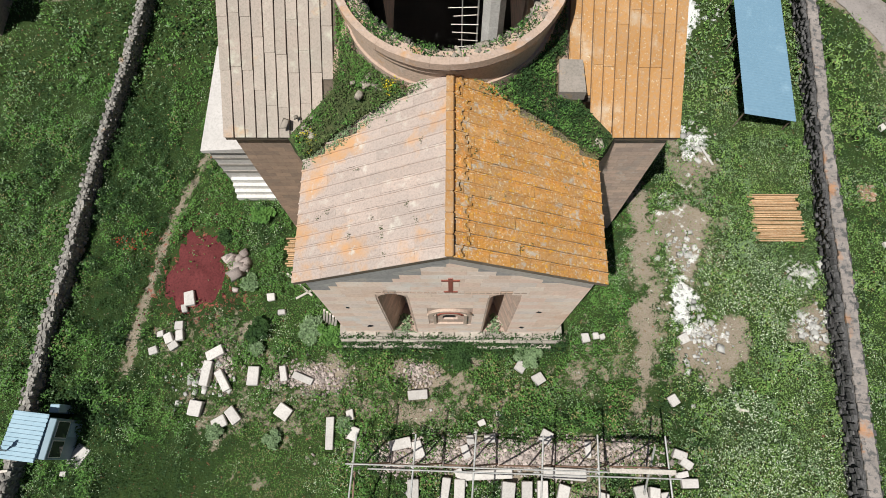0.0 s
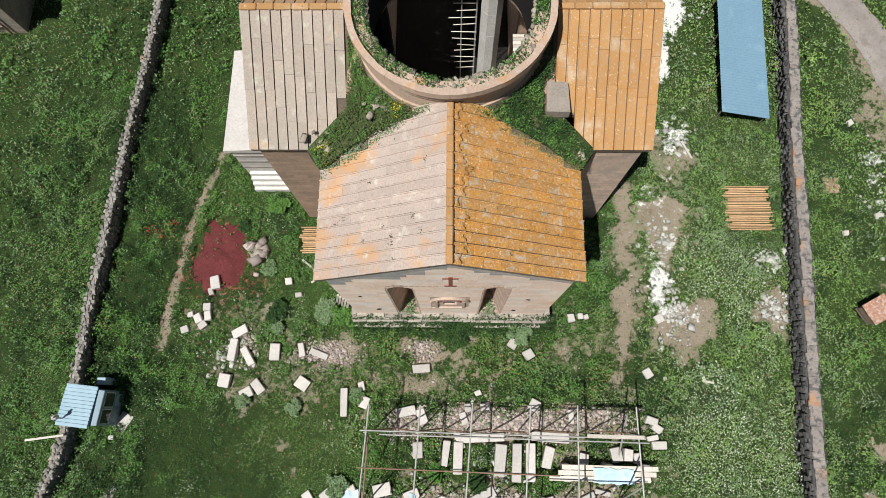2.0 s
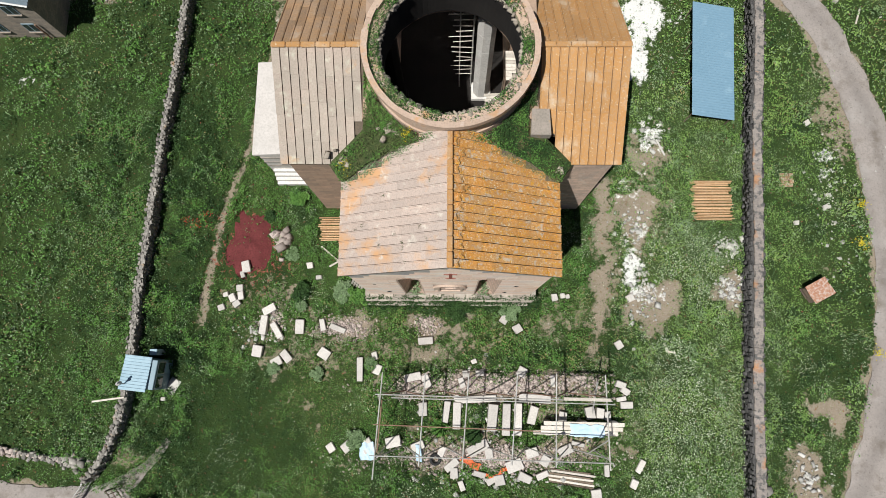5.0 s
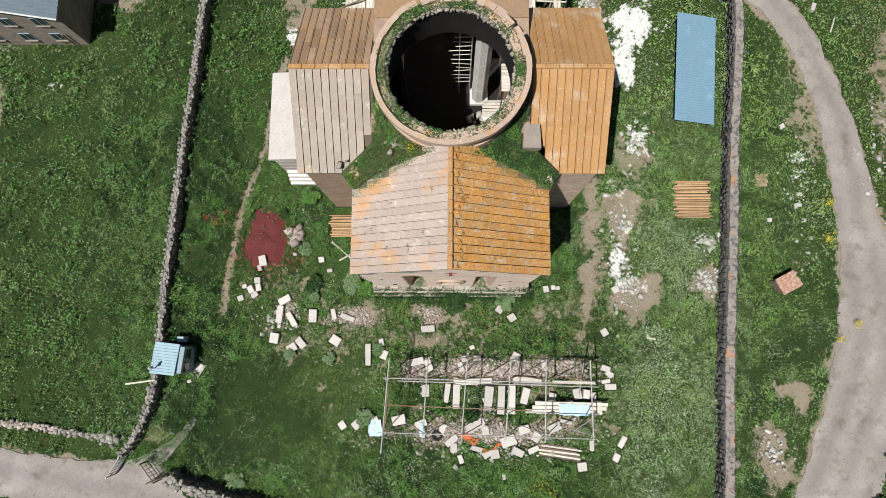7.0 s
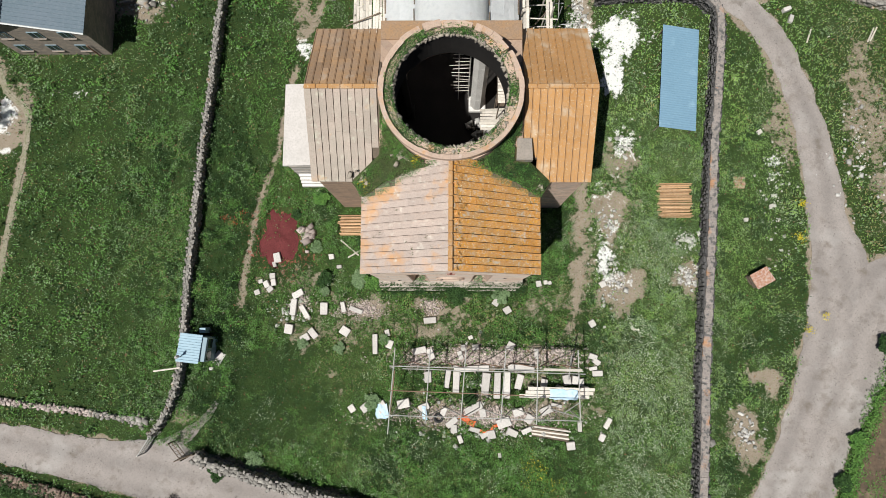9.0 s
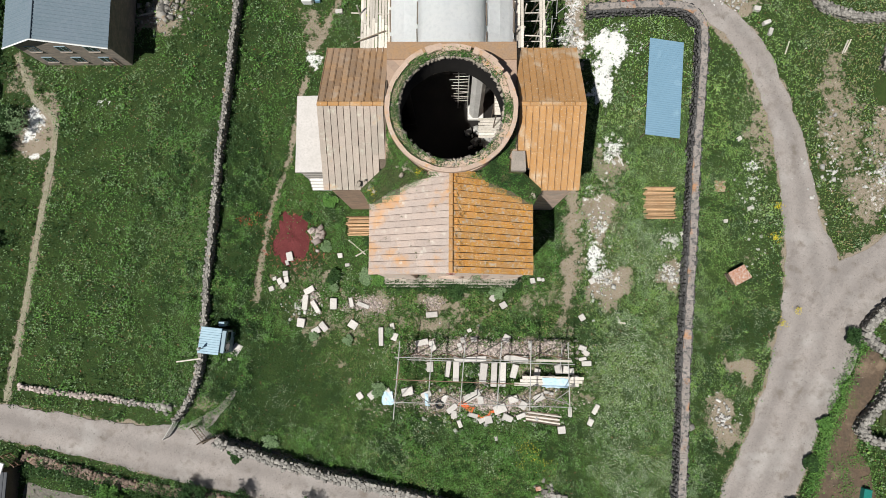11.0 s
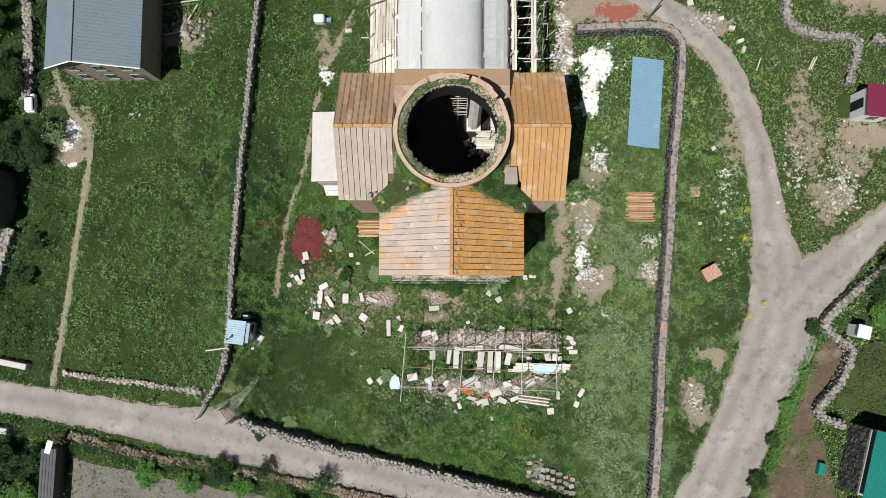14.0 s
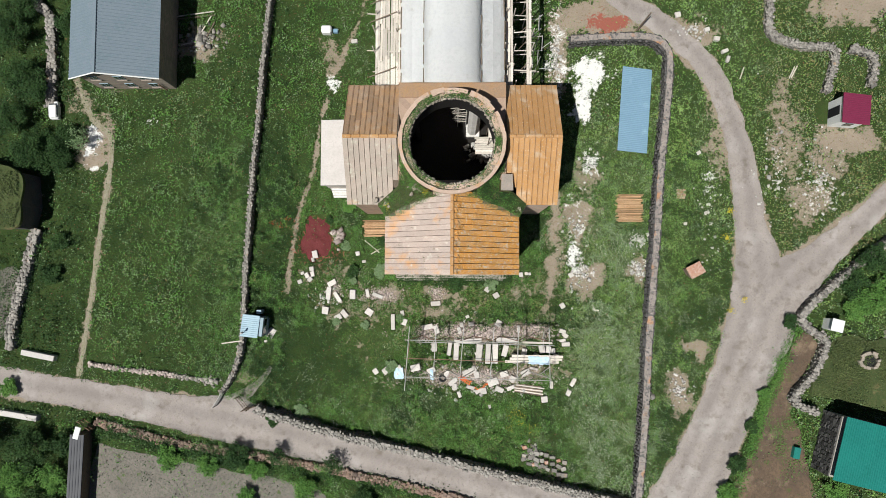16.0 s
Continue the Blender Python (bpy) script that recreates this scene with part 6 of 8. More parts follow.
# white-painted plank over lime on the east side
timber(17.9, 18.3, 1.6, -66, "white plank lying on lime dust", M_CONCRETE)

# ---- canopy with the blue sheet roof ----


def ribbed(bm, m, w, l, pitch, rib=0.035, thick=0.02):
    """A ribbed metal sheet in the plane of m: w across the ribs, l along them."""
    n = max(2, int(w / pitch))
    prof = []
    for k in range(n):
        x = -w / 2 + w * k / n
        prof += [(x, 0), (x + 0.62 * w / n, 0), (x + 0.72 * w / n, rib), (x + 0.9 * w / n, rib)]
    prof.append((w / 2, 0))
    for a, b in ((prof, 0.0), ([(x, z - thick) for x, z in prof], 0.0)):
        p = [bm.verts.new(m @ Vector((x, -l / 2, z))) for x, z in a]
        q = [bm.verts.new(m @ Vector((x, l / 2, z))) for x, z in a]
        for i in range(len(a) - 1):
            bm.faces.new((p[i], p[i + 1], q[i + 1], q[i]))
    bmesh.ops.recalc_face_normals(bm, faces=bm.faces)
    return bm


canopy = tagged(empty("canopy", 22.3, 25.6, 0, -4.2), "low open shed with a pale blue sheet-metal roof", "shed")
for k in range(9):
    m = pose(22.27, 25.62, 1.86, 0, 9.0, -4.2) @ pose(0, -4.75 + 1.17 * k + 0.06, 0.006 * (k % 2), 0, 0, 90)
    part("roof_sheet", ribbed(bmesh.new(), m, 1.2, 3.86, 0.2, 0.025), M_BLUE, canopy)
fm = pose(22.27, 25.62, 0, 0, 0, -4.2)
for sx in (-1.75, 1.75):
    for sy in (-5.0, -1.7, 1.7, 5.0):
        p = fm @ Vector((sx, sy, 0))
        part("post", bar(bmesh.new(), p, (p.x, p.y, 1.78 - sx * 0.16), 0.06), M_WOODDARK, canopy)
    a, b = fm @ Vector((sx, -5.1, 1.76 - sx * 0.16)), fm @ Vector((sx, 5.1, 1.76 - sx * 0.16))
    part("purlin", bar(bmesh.new(), a, b, 0.05), M_WOODDARK, canopy)

# ---- guard booth ----
booth = tagged(empty("guard_booth", -24.6, -1.3, 0, -6), "small white guard booth with a ribbed sheet roof", "booth")
bmx = pose(-24.85, -1.3, 0, 0, 0, -6) @ Matrix.Diagonal((1, 1, 1.13, 1))


def at_booth(bm):
    bmesh.ops.transform(bm, matrix=bmx, verts=bm.verts)
    return bm


part("body", at_booth(box(bmesh.new(), 0.22, 0, 1.15, 2.35, 2.3, 2.3, bevel=0.03)), M_BOOTH, booth, "grey-blue panelled walls")
part("roof", ribbed(bmesh.new(), bmx @ pose(-0.12, 0, 2.45, -3, 0, 0) @ pose(0, 0, 0, 0, 0, 90), 2.7, 2.15, 0.24, 0.04, 0.05), M_BOOTHROOF, booth, "pale ribbed sheet roof")
part("fascia", at_booth(box(bmesh.new(), -0.12, 0, 2.36, 2.08, 2.55, 0.1, bevel=0.02)), M_BOOTHROOF, booth)
win = part("window_frame", at_booth(box(bmesh.new(), 1.40, 0.55, 1.6, 0.05, 0.98, 1.0)), M_WALLPAINT, booth)
part("pane", at_booth(box(bmesh.new(), 1.43, 0.55, 1.6, 0.02, 0.88, 0.9)), M_GLASS, win)
win = part("window_frame", at_booth(box(bmesh.new(), 1.40, -0.55, 1.6, 0.05, 0.98, 1.0)), M_WALLPAINT, booth)
part("pane", at_booth(box(bmesh.new(), 1.43, -0.55, 1.6, 0.02, 0.88, 0.9)), M_GLASS, win)
win = part("window_frame", at_booth(box(bmesh.new(), 0.0, -1.16, 1.5, 1.4, 0.05, 0.95)), M_WALLPAINT, booth)
part("pane", at_booth(box(bmesh.new(), 0.0, -1.185, 1.5, 1.2, 0.02, 0.8)), M_GLASS, win)
part("door", at_booth(box(bmesh.new(), 1.41, 0.55, 0.5, 0.05, 0.8, 0.95)), M_BOOTHROOF, booth)
part("antenna", bar(bmesh.new(), bmx @ Vector((-0.8, -0.9, 2.4)), bmx @ Vector((-0.7, -0.8, 3.6)), 0.05), M_STEEL, booth, "short roof-top antenna with a dish")
part("dish", bar(bmesh.new(), bmx @ Vector((-0.72, -0.82, 3.3)), bmx @ Vector((-0.62, -0.9, 3.36)), 0.24, 12, 0.05), M_STEEL, booth)
tagged(part("concrete_slab", box(bmesh.new(), -23.2, -2.4, 0.05, 0.9, 1.3, 0.12, rz=-30, bevel=0.02), M_CONCRETE, None), "pale concrete doorstep slab beside the booth", "slab")
tagged(part("water_box", box(bmesh.new(), -24.3, 0.35, 0.8, 0.6, 0.5, 1.6, bevel=0.04), M_BOOTHROOF, None), "small white metal box behind the booth", "utility box")
stone_block(-23.8, -3.4, 0.45, 0.35, 0.3, 5)
timber(-27.6, -3.4, 2.6, 8, "pale pole leaning at the wall", M_WOOD, 1.5)


# ---- gates ----
def gate(x, y, turn, w, label, m):
    g = tagged(empty("metal_gate", x, y, 0, turn), label, "gate", "yard gates")
    gm = pose(x, y, 0, 0, 0, turn)
    for dx in (0, w):
        part("gate_post", bar(bmesh.new(), gm @ Vector((dx, 0, 0)), gm @ Vector((dx, 0, 1.7)), 0.06), m, g)
    for z in (0.3, 0.95, 1.6):
        part("gate_rail", bar(bmesh.new(), gm @ Vector((0, 0, z)), gm @ Vector((w, 0, z)), 0.045), m, g)
    for k in range(1, 6):
        part("gate_bar", bar(bmesh.new(), gm @ Vector((w * k / 6, 0, 0.3)), gm @ Vector((w * k / 6, 0, 1.6)), 0.025), m, g)


gate(-28.9, -9.8, -120, 1.9, "open pale metal gate leaf at the wall end", M_STEEL)
gate(-27.0, -10.3, -50, 2.0, "open dark metal gate leaf beside the road", M_WOODDARK)
gate(-26.3, -11.9, 20, 1.8, "dark metal gate leaf leaning at the wall", M_WOODDARK)
gate(-46.6, -13.3, -35, 1.8, "rusty metal garden gate beside the road", M_RUST)


# ---- houses ----
def roof_half(x0, x1, y0, y1, z0, z1, material, parent, pitch=0.4):
    """One ribbed slope from (x0, z0) up to (x1, z1), from y0 to y1."""
    run = math.hypot(x1 - x0, z1 - z0)
    m = slope_pose(((x0 + x1) / 2, (y0 + y1) / 2, (z0 + z1) / 2), (0, -1, 0) if x1 > x0 else (0, 1, 0), (x1 - x0, 0, z1 - z0))
    return part("roof_slope", ribbed(bmesh.new(), m, y1 - y0, run, pitch, 0.05, 0.06), material, parent)


house = tagged(empty("house", -41.5, 36, 0), "two-storey grey-brown house with a blue-grey sheet roof", "house")
hx0, hx1, hy0, hy1 = -45.7, -36.0, 28.9, 46.0
part("wall", prism(bmesh.new(), [(hx0, hy0), (hx1, hy0), (hx1, hy1), (hx0, hy1)], 0, 5.75), M_HOUSEWALL, house)
bm = bmesh.new()
tri = [(hx0, 5.75), (hx1, 5.75), (-42.0, 7.85)]
A = [bm.verts.new((x, hy0, z)) for x, z in tri]
B = [bm.verts.new((x, hy0 + 0.25, z)) for x, z in tri]
bm.faces.new(A)
bm.faces.new(B[::-1])
for i in range(3):
    j = (i + 1) % 3
    bm.faces.new((A[j], A[i], B[i], B[j]))
bmesh.ops.recalc_face_normals(bm, faces=bm.faces)
part("gable", bm, M_HOUSEWALL, house)
roof_half(-46.3, -42.0, 28.3, 46.5, 5.8, 8.0, M_GREYROOF, house)
roof_half(-35.4, -42.0, 28.3, 46.5, 5.8, 8.0, M_GREYROOF, house)
part("ridge", box(bmesh.new(), -42.0, 37.4, 8.06, 0.4, 18.2, 0.08, bevel=0.03), M_GREYROOF, house)
for a, b in (((-46.3, 5.8), (-42.0, 8.0)), ((-35.4, 5.8), (-42.0, 8.0))):
    bm = bmesh.new()
    bar(bm, (a[0], 28.28, a[1]), (b[0], 28.28, b[1]), 0.09, 4)
    part("verge_board", bm, M_WALLPAINT, house)
for zz in (1.7, 4.4):
    for xx in (-44.2, -41.0, -38.0):
        w = part("window", box(bmesh.new(), xx, hy0 - 0.02, zz, 1.15, 0.1, 1.2), M_BOOTH, house)
        part("pane", box(bmesh.new(), xx - 0.28, hy0 - 0.07, zz, 0.46, 0.03, 1.06), M_GLASS, w)
        part("pane", box(bmesh.new(), xx + 0.28, hy0 - 0.07, zz, 0.46, 0.03, 1.06), M_GLASS, w)
        part("sill", box(bmesh.new(), xx, hy0 - 0.1, zz - 0.65, 1.3, 0.2, 0.06), M_HOUSEWALL, w)
part("vent_pipe", bar(bmesh.new(), (-37.2, 28.7, 0), (-37.2, 28.7, 2.4), 0.08), M_RUST, house)

red_house = tagged(empty("garden_house", 48.5, 25.4, 0), "small white garden house with a maroon sheet roof", "garden house")
part("wall", prism(bmesh.new(), [(47.0, 24.0), (50.1, 23.75), (50.35, 26.75), (47.25, 27.05)], 0, 2.85), M_WALLPAINT, red_house, "white painted wall")
m = pose(48.72, 25.4, 3.05, 0, 4, -5)
part("roof", ribbed(bmesh.new(), m @ pose(0, 0, 0, 0, 0, 90), 3.7, 3.5, 0.22, 0.03, 0.06), M_MAROON, red_house, "maroon ribbed sheet roof")
part("door", box(bmesh.new(), 47.1, 25.5, 1.25, 0.08, 1.1, 2.2, rz=-5), M_DARK, red_house, "black panel, painted shade of an open doorway")
part("window", box(bmesh.new(), 48.6, 23.86, 1.5, 1.0, 0.1, 0.9, rz=-4), M_GLASS, red_house)

green_house = tagged(empty("barn", 49, -16, 0, -15), "barn with a bright green ribbed sheet roof", "barn")
gm = pose(50.6, -16.4, 0, 0, 0, -14.5)
bm = box(bmesh.new(), 0, 0, 1.75, 11.8, 7.2, 3.5)
bmesh.ops.transform(bm, matrix=gm, verts=bm.verts)
part("wall", bm, M_RUBBLE, green_house, "dark stone wall")
part("roof", ribbed(bmesh.new(), gm @ pose(0, 0, 3.9, 0, 5, 0), 12.0, 7.5, 0.28, 0.05, 0.06), M_GREEN, green_house, "green ribbed sheet roof")
for k in range(84):
    bm = box(bmesh.new(), -5.92, -3.35 + 0.515 * (k % 14), 0.3 + 0.56 * (k // 14), 0.16, 0.48, 0.5, jit=0.05)
    bmesh.ops.transform(bm, matrix=gm, verts=bm.verts)
    part("wall_stone", bm, M_BASALT_P, green_house)
tagged(part("water_trough", box(bmesh.new(), 42.0, -16.6, 0.35, 0.8, 1.4, 0.7, rz=-12, bevel=0.05), M_GREEN, None), "small green metal trough in the yard", "trough")


def sod_house(name, outline, z, crown, material, label, cat, vent=None):
    """A flat-topped stone house under an earth roof: rough walls, a domed sod top, and a ring of stones round its smoke hole."""
    ob = tagged(empty(name, outline[0][0], outline[0][1], 0), label, cat)
    part("wall", prism(bmesh.new(), outline, -0.05, z - 0.25), M_BASALT, ob, "dark rough stone wall")
    cx, cy = sum(p[0] for p in outline) / len(outline), sum(p[1] for p in outline) / len(outline)
    P, _ = bent([(*p, 0) for p in (*outline, outline[0])], 0.5)
    bm = bmesh.new()
    rings = []
    for k in (1.04, 1.02, 0.92, 0.75, 0.55, 0.35, 0.15):
        rings.append([bm.verts.new((cx + (x - cx) * k + 0.12 * noise.noise((x, y, k)), cy + (y - cy) * k + 0.12 * noise.noise((y, x, k)),
                                    (z - 0.3 if k == 1.04 else z + crown * (1 - k * k) + 0.15 * noise.noise((x * k * 0.7, y * k * 0.7, 4))))) for x, y, _ in P[:-1]])
    for lo, hi in zip(rings[:-1], rings[1:]):
        for i in range(len(lo)):
            j = (i + 1) % len(lo)
            bm.faces.new((lo[i], lo[j], hi[j], hi[i]))
    bm.faces.new(rings[-1])
    bmesh.ops.recalc_face_normals(bm, faces=bm.faces)
    part("roof", bm, material, ob, "olive turf roof with dry patches")
    n = 26000
    gx0, gy0 = rng.uniform(cx - 8, cx + 8, n), rng.uniform(cy - 6, cy + 6, n)
    on = inside(gx0, gy0, outline) & (rng.random(n) < np.clip(0.55 + 0.9 * fbm(gx0, gy0, 0.5, 81), 0, 1))
    near_mid = np.clip(1 - np.hypot((gx0 - cx) / 6, (gy0 - cy) / 4.5) ** 2, 0, 1)
    tuft = np.stack([gx0, gy0, z + crown * near_mid + rng.uniform(0.0, 0.25, n)], 1)[on]
    leaves_object("turf", tuft, rng.uniform(0.06, 0.14, len(tuft)), M_LEAF_OLIVE, "olive grass on the roof", 0.75, ob)
    if vent:
        vx, vy, vz = vent
        for k in range(11):
            t = 2 * math.pi * k / 11
            part("vent_stone", box(bmesh.new(), vx + 1.05 * math.cos(t) + random.uniform(-0.12, 0.12), vy + 0.9 * math.sin(t), vz + 0.2, random.uniform(0.35, 0.7), 0.36, random.uniform(0.3, 0.7), rz=math.degrees(t) + 90, bevel=0.05, jit=0.06), M_LEDGE, ob)
        part("smoke_hole", prism(bmesh.new(), [(vx + 0.95 * math.cos(t), vy + 0.8 * math.sin(t)) for t in np.linspace(0, 5.8, 12)], vz - 0.3, vz + 0.12), M_DARK, ob, "black fill, painted shade of the smoke hole")
    return ob


sod_house("sod_roofed_house", [(-60, 10.8), (-53.6, 10.6), (-53.0, 13.5), (-53.4, 17.4), (-60, 18.2)], 4.0, 0.25, M_SOD, "low old stone house under a turf roof", "house")
sod_house("sod_roofed_barn", [(44.2, -9.6), (44.6, -7.2), (46.0, -5.0), (47.0, -3.0), (49.4, -2.2), (51.5, -3.0), (53.4, -2.8), (56, -6.5), (58, -12.0), (51.0, -10.9), (46.5, -9.9)], 0.4, 0.7, M_SOD, "turf-covered barn roof with a smoke hole", "barn", (50.7, -5.2, 0.95))
privy = tagged(empty("privy", 46.3, -0.6, 0, -20), "tiny white-roofed outhouse beside the wall", "outhouse")
part("wall", prism(bmesh.new(), [(45.7, -1.4), (46.9, -1.7), (47.2, -0.4), (46.0, -0.1)], 0, 1.9), M_WALLPAINT, privy)
part("roof", box(bmesh.new(), 46.45, -0.9, 2.0, 1.6, 1.5, 0.08, rz=-14, ry=6, bevel=0.02), M_WALLPAINT, privy)

kennel = tagged(empty("tin_hutch", 29.8, 5.7, 0, 30), "small hutch of rusty tin and pale sheets", "hutch")
km = pose(29.85, 5.75, 0, 0, 0, 28)
for nm, bm, m in (("body", box(bmesh.new(), 0, 0, 0.42, 1.7, 1.3, 0.85, bevel=0.03), M_WOODDARK), ("roof_sheet", box(bmesh.new(), 0.05, -0.35, 0.92, 1.95, 0.85, 0.05, rx=-6), M_TIN),
                  ("roof_sheet", box(bmesh.new(), 0.0, 0.4, 0.96, 1.9, 0.8, 0.05, rx=6), M_TIN), ("ladder_board", box(bmesh.new(), -1.0, 0.3, 0.4, 0.4, 0.9, 0.1, ry=40), M_WOODDARK)):
    bmesh.ops.transform(bm, matrix=km, verts=bm.verts)
    part(nm, bm, m, kennel)

shed = tagged(empty("long_shed", -46.2, -19, 0), "long low shed with a black sheet roof", "shed")
part("body", prism(bmesh.new(), [(-46.9, -14.8), (-45.6, -14.8), (-45.9, -27), (-47.2, -27)], 0, 2.1), M_WOODDARK, shed)
part("roof_sheet", ribbed(bmesh.new(), pose(-46.35, -20.9, 2.25, 0, 4, -1.5), 1.7, 12.4, 0.3, 0.03, 0.05), M_BLACK, shed, "black sheet roof")
part("lintel", box(bmesh.new(), -46.25, -14.5, 2.2, 0.7, 1.5, 0.2, rz=-14, bevel=0.03), M_WALLPAINT, shed, "white concrete lintel")


def small_car(x, y, turn):
    """A small boxy white van, far off: body, cabin glass, four wheels and lamps."""
    car = tagged(empty("van", x, y, 0, turn), "small white van parked beside the house", "van")
    cm = pose(x, y, 0, 0, 0, turn) @ Matrix.Diagonal((0.75, 0.75, 0.75, 1))

    def put(nm, bm, m, parent=car):
        bmesh.ops.transform(bm, matrix=cm, verts=bm.verts)
        return part(nm, bm, m, parent)
    put("body", box(bmesh.new(), 0, 0, 0.75, 1.5, 3.0, 0.9, bevel=0.12), M_WALLPAINT)
    put("cabin", box(bmesh.new(), 0, -0.25, 1.35, 1.35, 2.2, 0.5, bevel=0.15), M_WALLPAINT)
    put("windscreen", box(bmesh.new(), 0, 0.88, 1.3, 1.15, 0.1, 0.4, rx=-35), M_GLASS)
    for sx in (-0.69, 0.69):
        put("side_window", box(bmesh.new(), sx, -0.2, 1.36, 0.04, 1.7, 0.28), M_GLASS)
        for sy in (-0.95, 0.95):
            put("wheel", bar(bmesh.new(), (sx * 0.95, sy, 0.3), (sx * 1.12, sy, 0.3), 0.3, 14), M_RUBBER)
        put("headlight", box(bmesh.new(), sx * 0.7, 1.49, 0.8, 0.3, 0.06, 0.18), M_STEEL)


small_car(-51.4, 25.9, 4)
tank = tagged(empty("water_tank", -16.2, 36.2, 0), "white plastic water tank with a blue box beside it", "tank")
part("body", box(bmesh.new(), -16.5, 36.3, 0.6, 1.3, 1.0, 1.1, bevel=0.18), M_WALLPAINT, tank)
part("valve_box", box(bmesh.new(), -15.4, 36.3, 0.3, 0.6, 0.5, 0.5, bevel=0.05), M_BLUE, tank)
ut = tagged(empty("utility_pole", 23.2, 36.6, 0), "short dark wooden pole beside the wall", "pole")
part("shaft", bar(bmesh.new(), (23.2, 36.4, 0), (23.3, 36.4, 5.2), 0.12, 8, 0.08), M_WOODDARK, ut)

# ---- timber scaffolding along the nave ----
for s in (-1, 1):
    sc = tagged(empty("timber_scaffold", CX + s * 7.6, 33, 0), "weathered timber scaffolding with plank walkways beside the nave", "scaffold", "nave scaffolds")
    for yy in np.arange(26.2, 43, 2.1):
        for dx in ((6.2, 8.7) if s < 0 else (6.0, 7.0, 8.9)):
            part("pole", bar(bmesh.new(), (CX + s * dx + random.uniform(-0.15, 0.15), yy + random.uniform(-0.2, 0.2), 0), (CX + s * dx + random.uniform(-0.2, 0.2), yy + random.uniform(-0.3, 0.3), 9.6 + random.uniform(-0.6, 1.4)), 0.07), M_WOOD, sc)
        part("ledger", bar(bmesh.new(), (CX + s * 5.9, yy, 8.7 + random.uniform(-0.1, 0.1)), (CX + s * (9.1 + random.uniform(-0.3, 0.7)), yy + random.uniform(-0.3, 0.3), 8.7), 0.06), M_WOOD, sc)
        if s > 0:
            part("ledger", bar(bmesh.new(), (CX + 6.0, yy + 0.8, 5.4), (CX + 9.6 + random.uniform(-0.3, 1.0), yy + 0.9, 5.5 + random.uniform(-0.3, 0.3)), 0.06), M_WOOD, sc)
            part("brace", bar(bmesh.new(), (CX + 6.2, yy, 4.0 + random.uniform(-1, 1)), (CX + 8.8, yy + random.uniform(0.8, 1.8), 8.6), 0.055), M_WOODDARK, sc)
        elif random.random() < 0.5:
            part("brace", bar(bmesh.new(), (CX - 6.3, yy, 9.6), (CX - 9.4, yy - 0.9, 8.9), 0.06), M_WOODDARK, sc)
    for x0, x1, zz in (((7.25, 8.75, 8.85), (6.0, 7.1, 9.3)) if s < 0 else ((6.1, 6.9, 9.3), (8.5, 8.9, 8.9))):
        for k, xx in enumerate(np.arange(x0, x1, 0.28)):
            yy = 25.6 + 0.3 * random.random()
            while yy < 43:
                l = random.uniform(3.0, 4.5)
                part("plank", box(bmesh.new(), CX + s * xx + random.uniform(-0.03, 0.03), yy + l / 2, zz + random.uniform(-0.02, 0.03), 0.25, l - 0.03, 0.05, rz=random.uniform(-0.8, 0.8)), M_WOOD, sc)
                yy += l
cage = tagged(empty("lift_frame", 9.6, 31.5, 0), "tangle of pale steel tubes beside the scaffold", "scaffold frame")
for k in range(16):
    a = (9.0 + random.uniform(-0.8, 1.2), 31.5 + random.uniform(-2.2, 3.4), random.uniform(3.2, 6.5))
    d = random.choice(((1.4, 0.1, 0.0), (0.1, 1.8, 0.1), (0.2, 0.2, 1.6), (1.1, 0.8, 0.2)))
    part("tube", bar(bmesh.new(), a, (a[0] + d[0], a[1] + d[1], a[2] + d[2]), 0.045), M_STEEL, cage)
for dx in (8.8, 9.9):
    for dy in (30.6, 33.4):
        part("leg", bar(bmesh.new(), (dx, dy, 0), (dx, dy, 6.4), 0.05), M_STEEL, cage)

# ---- plants ----


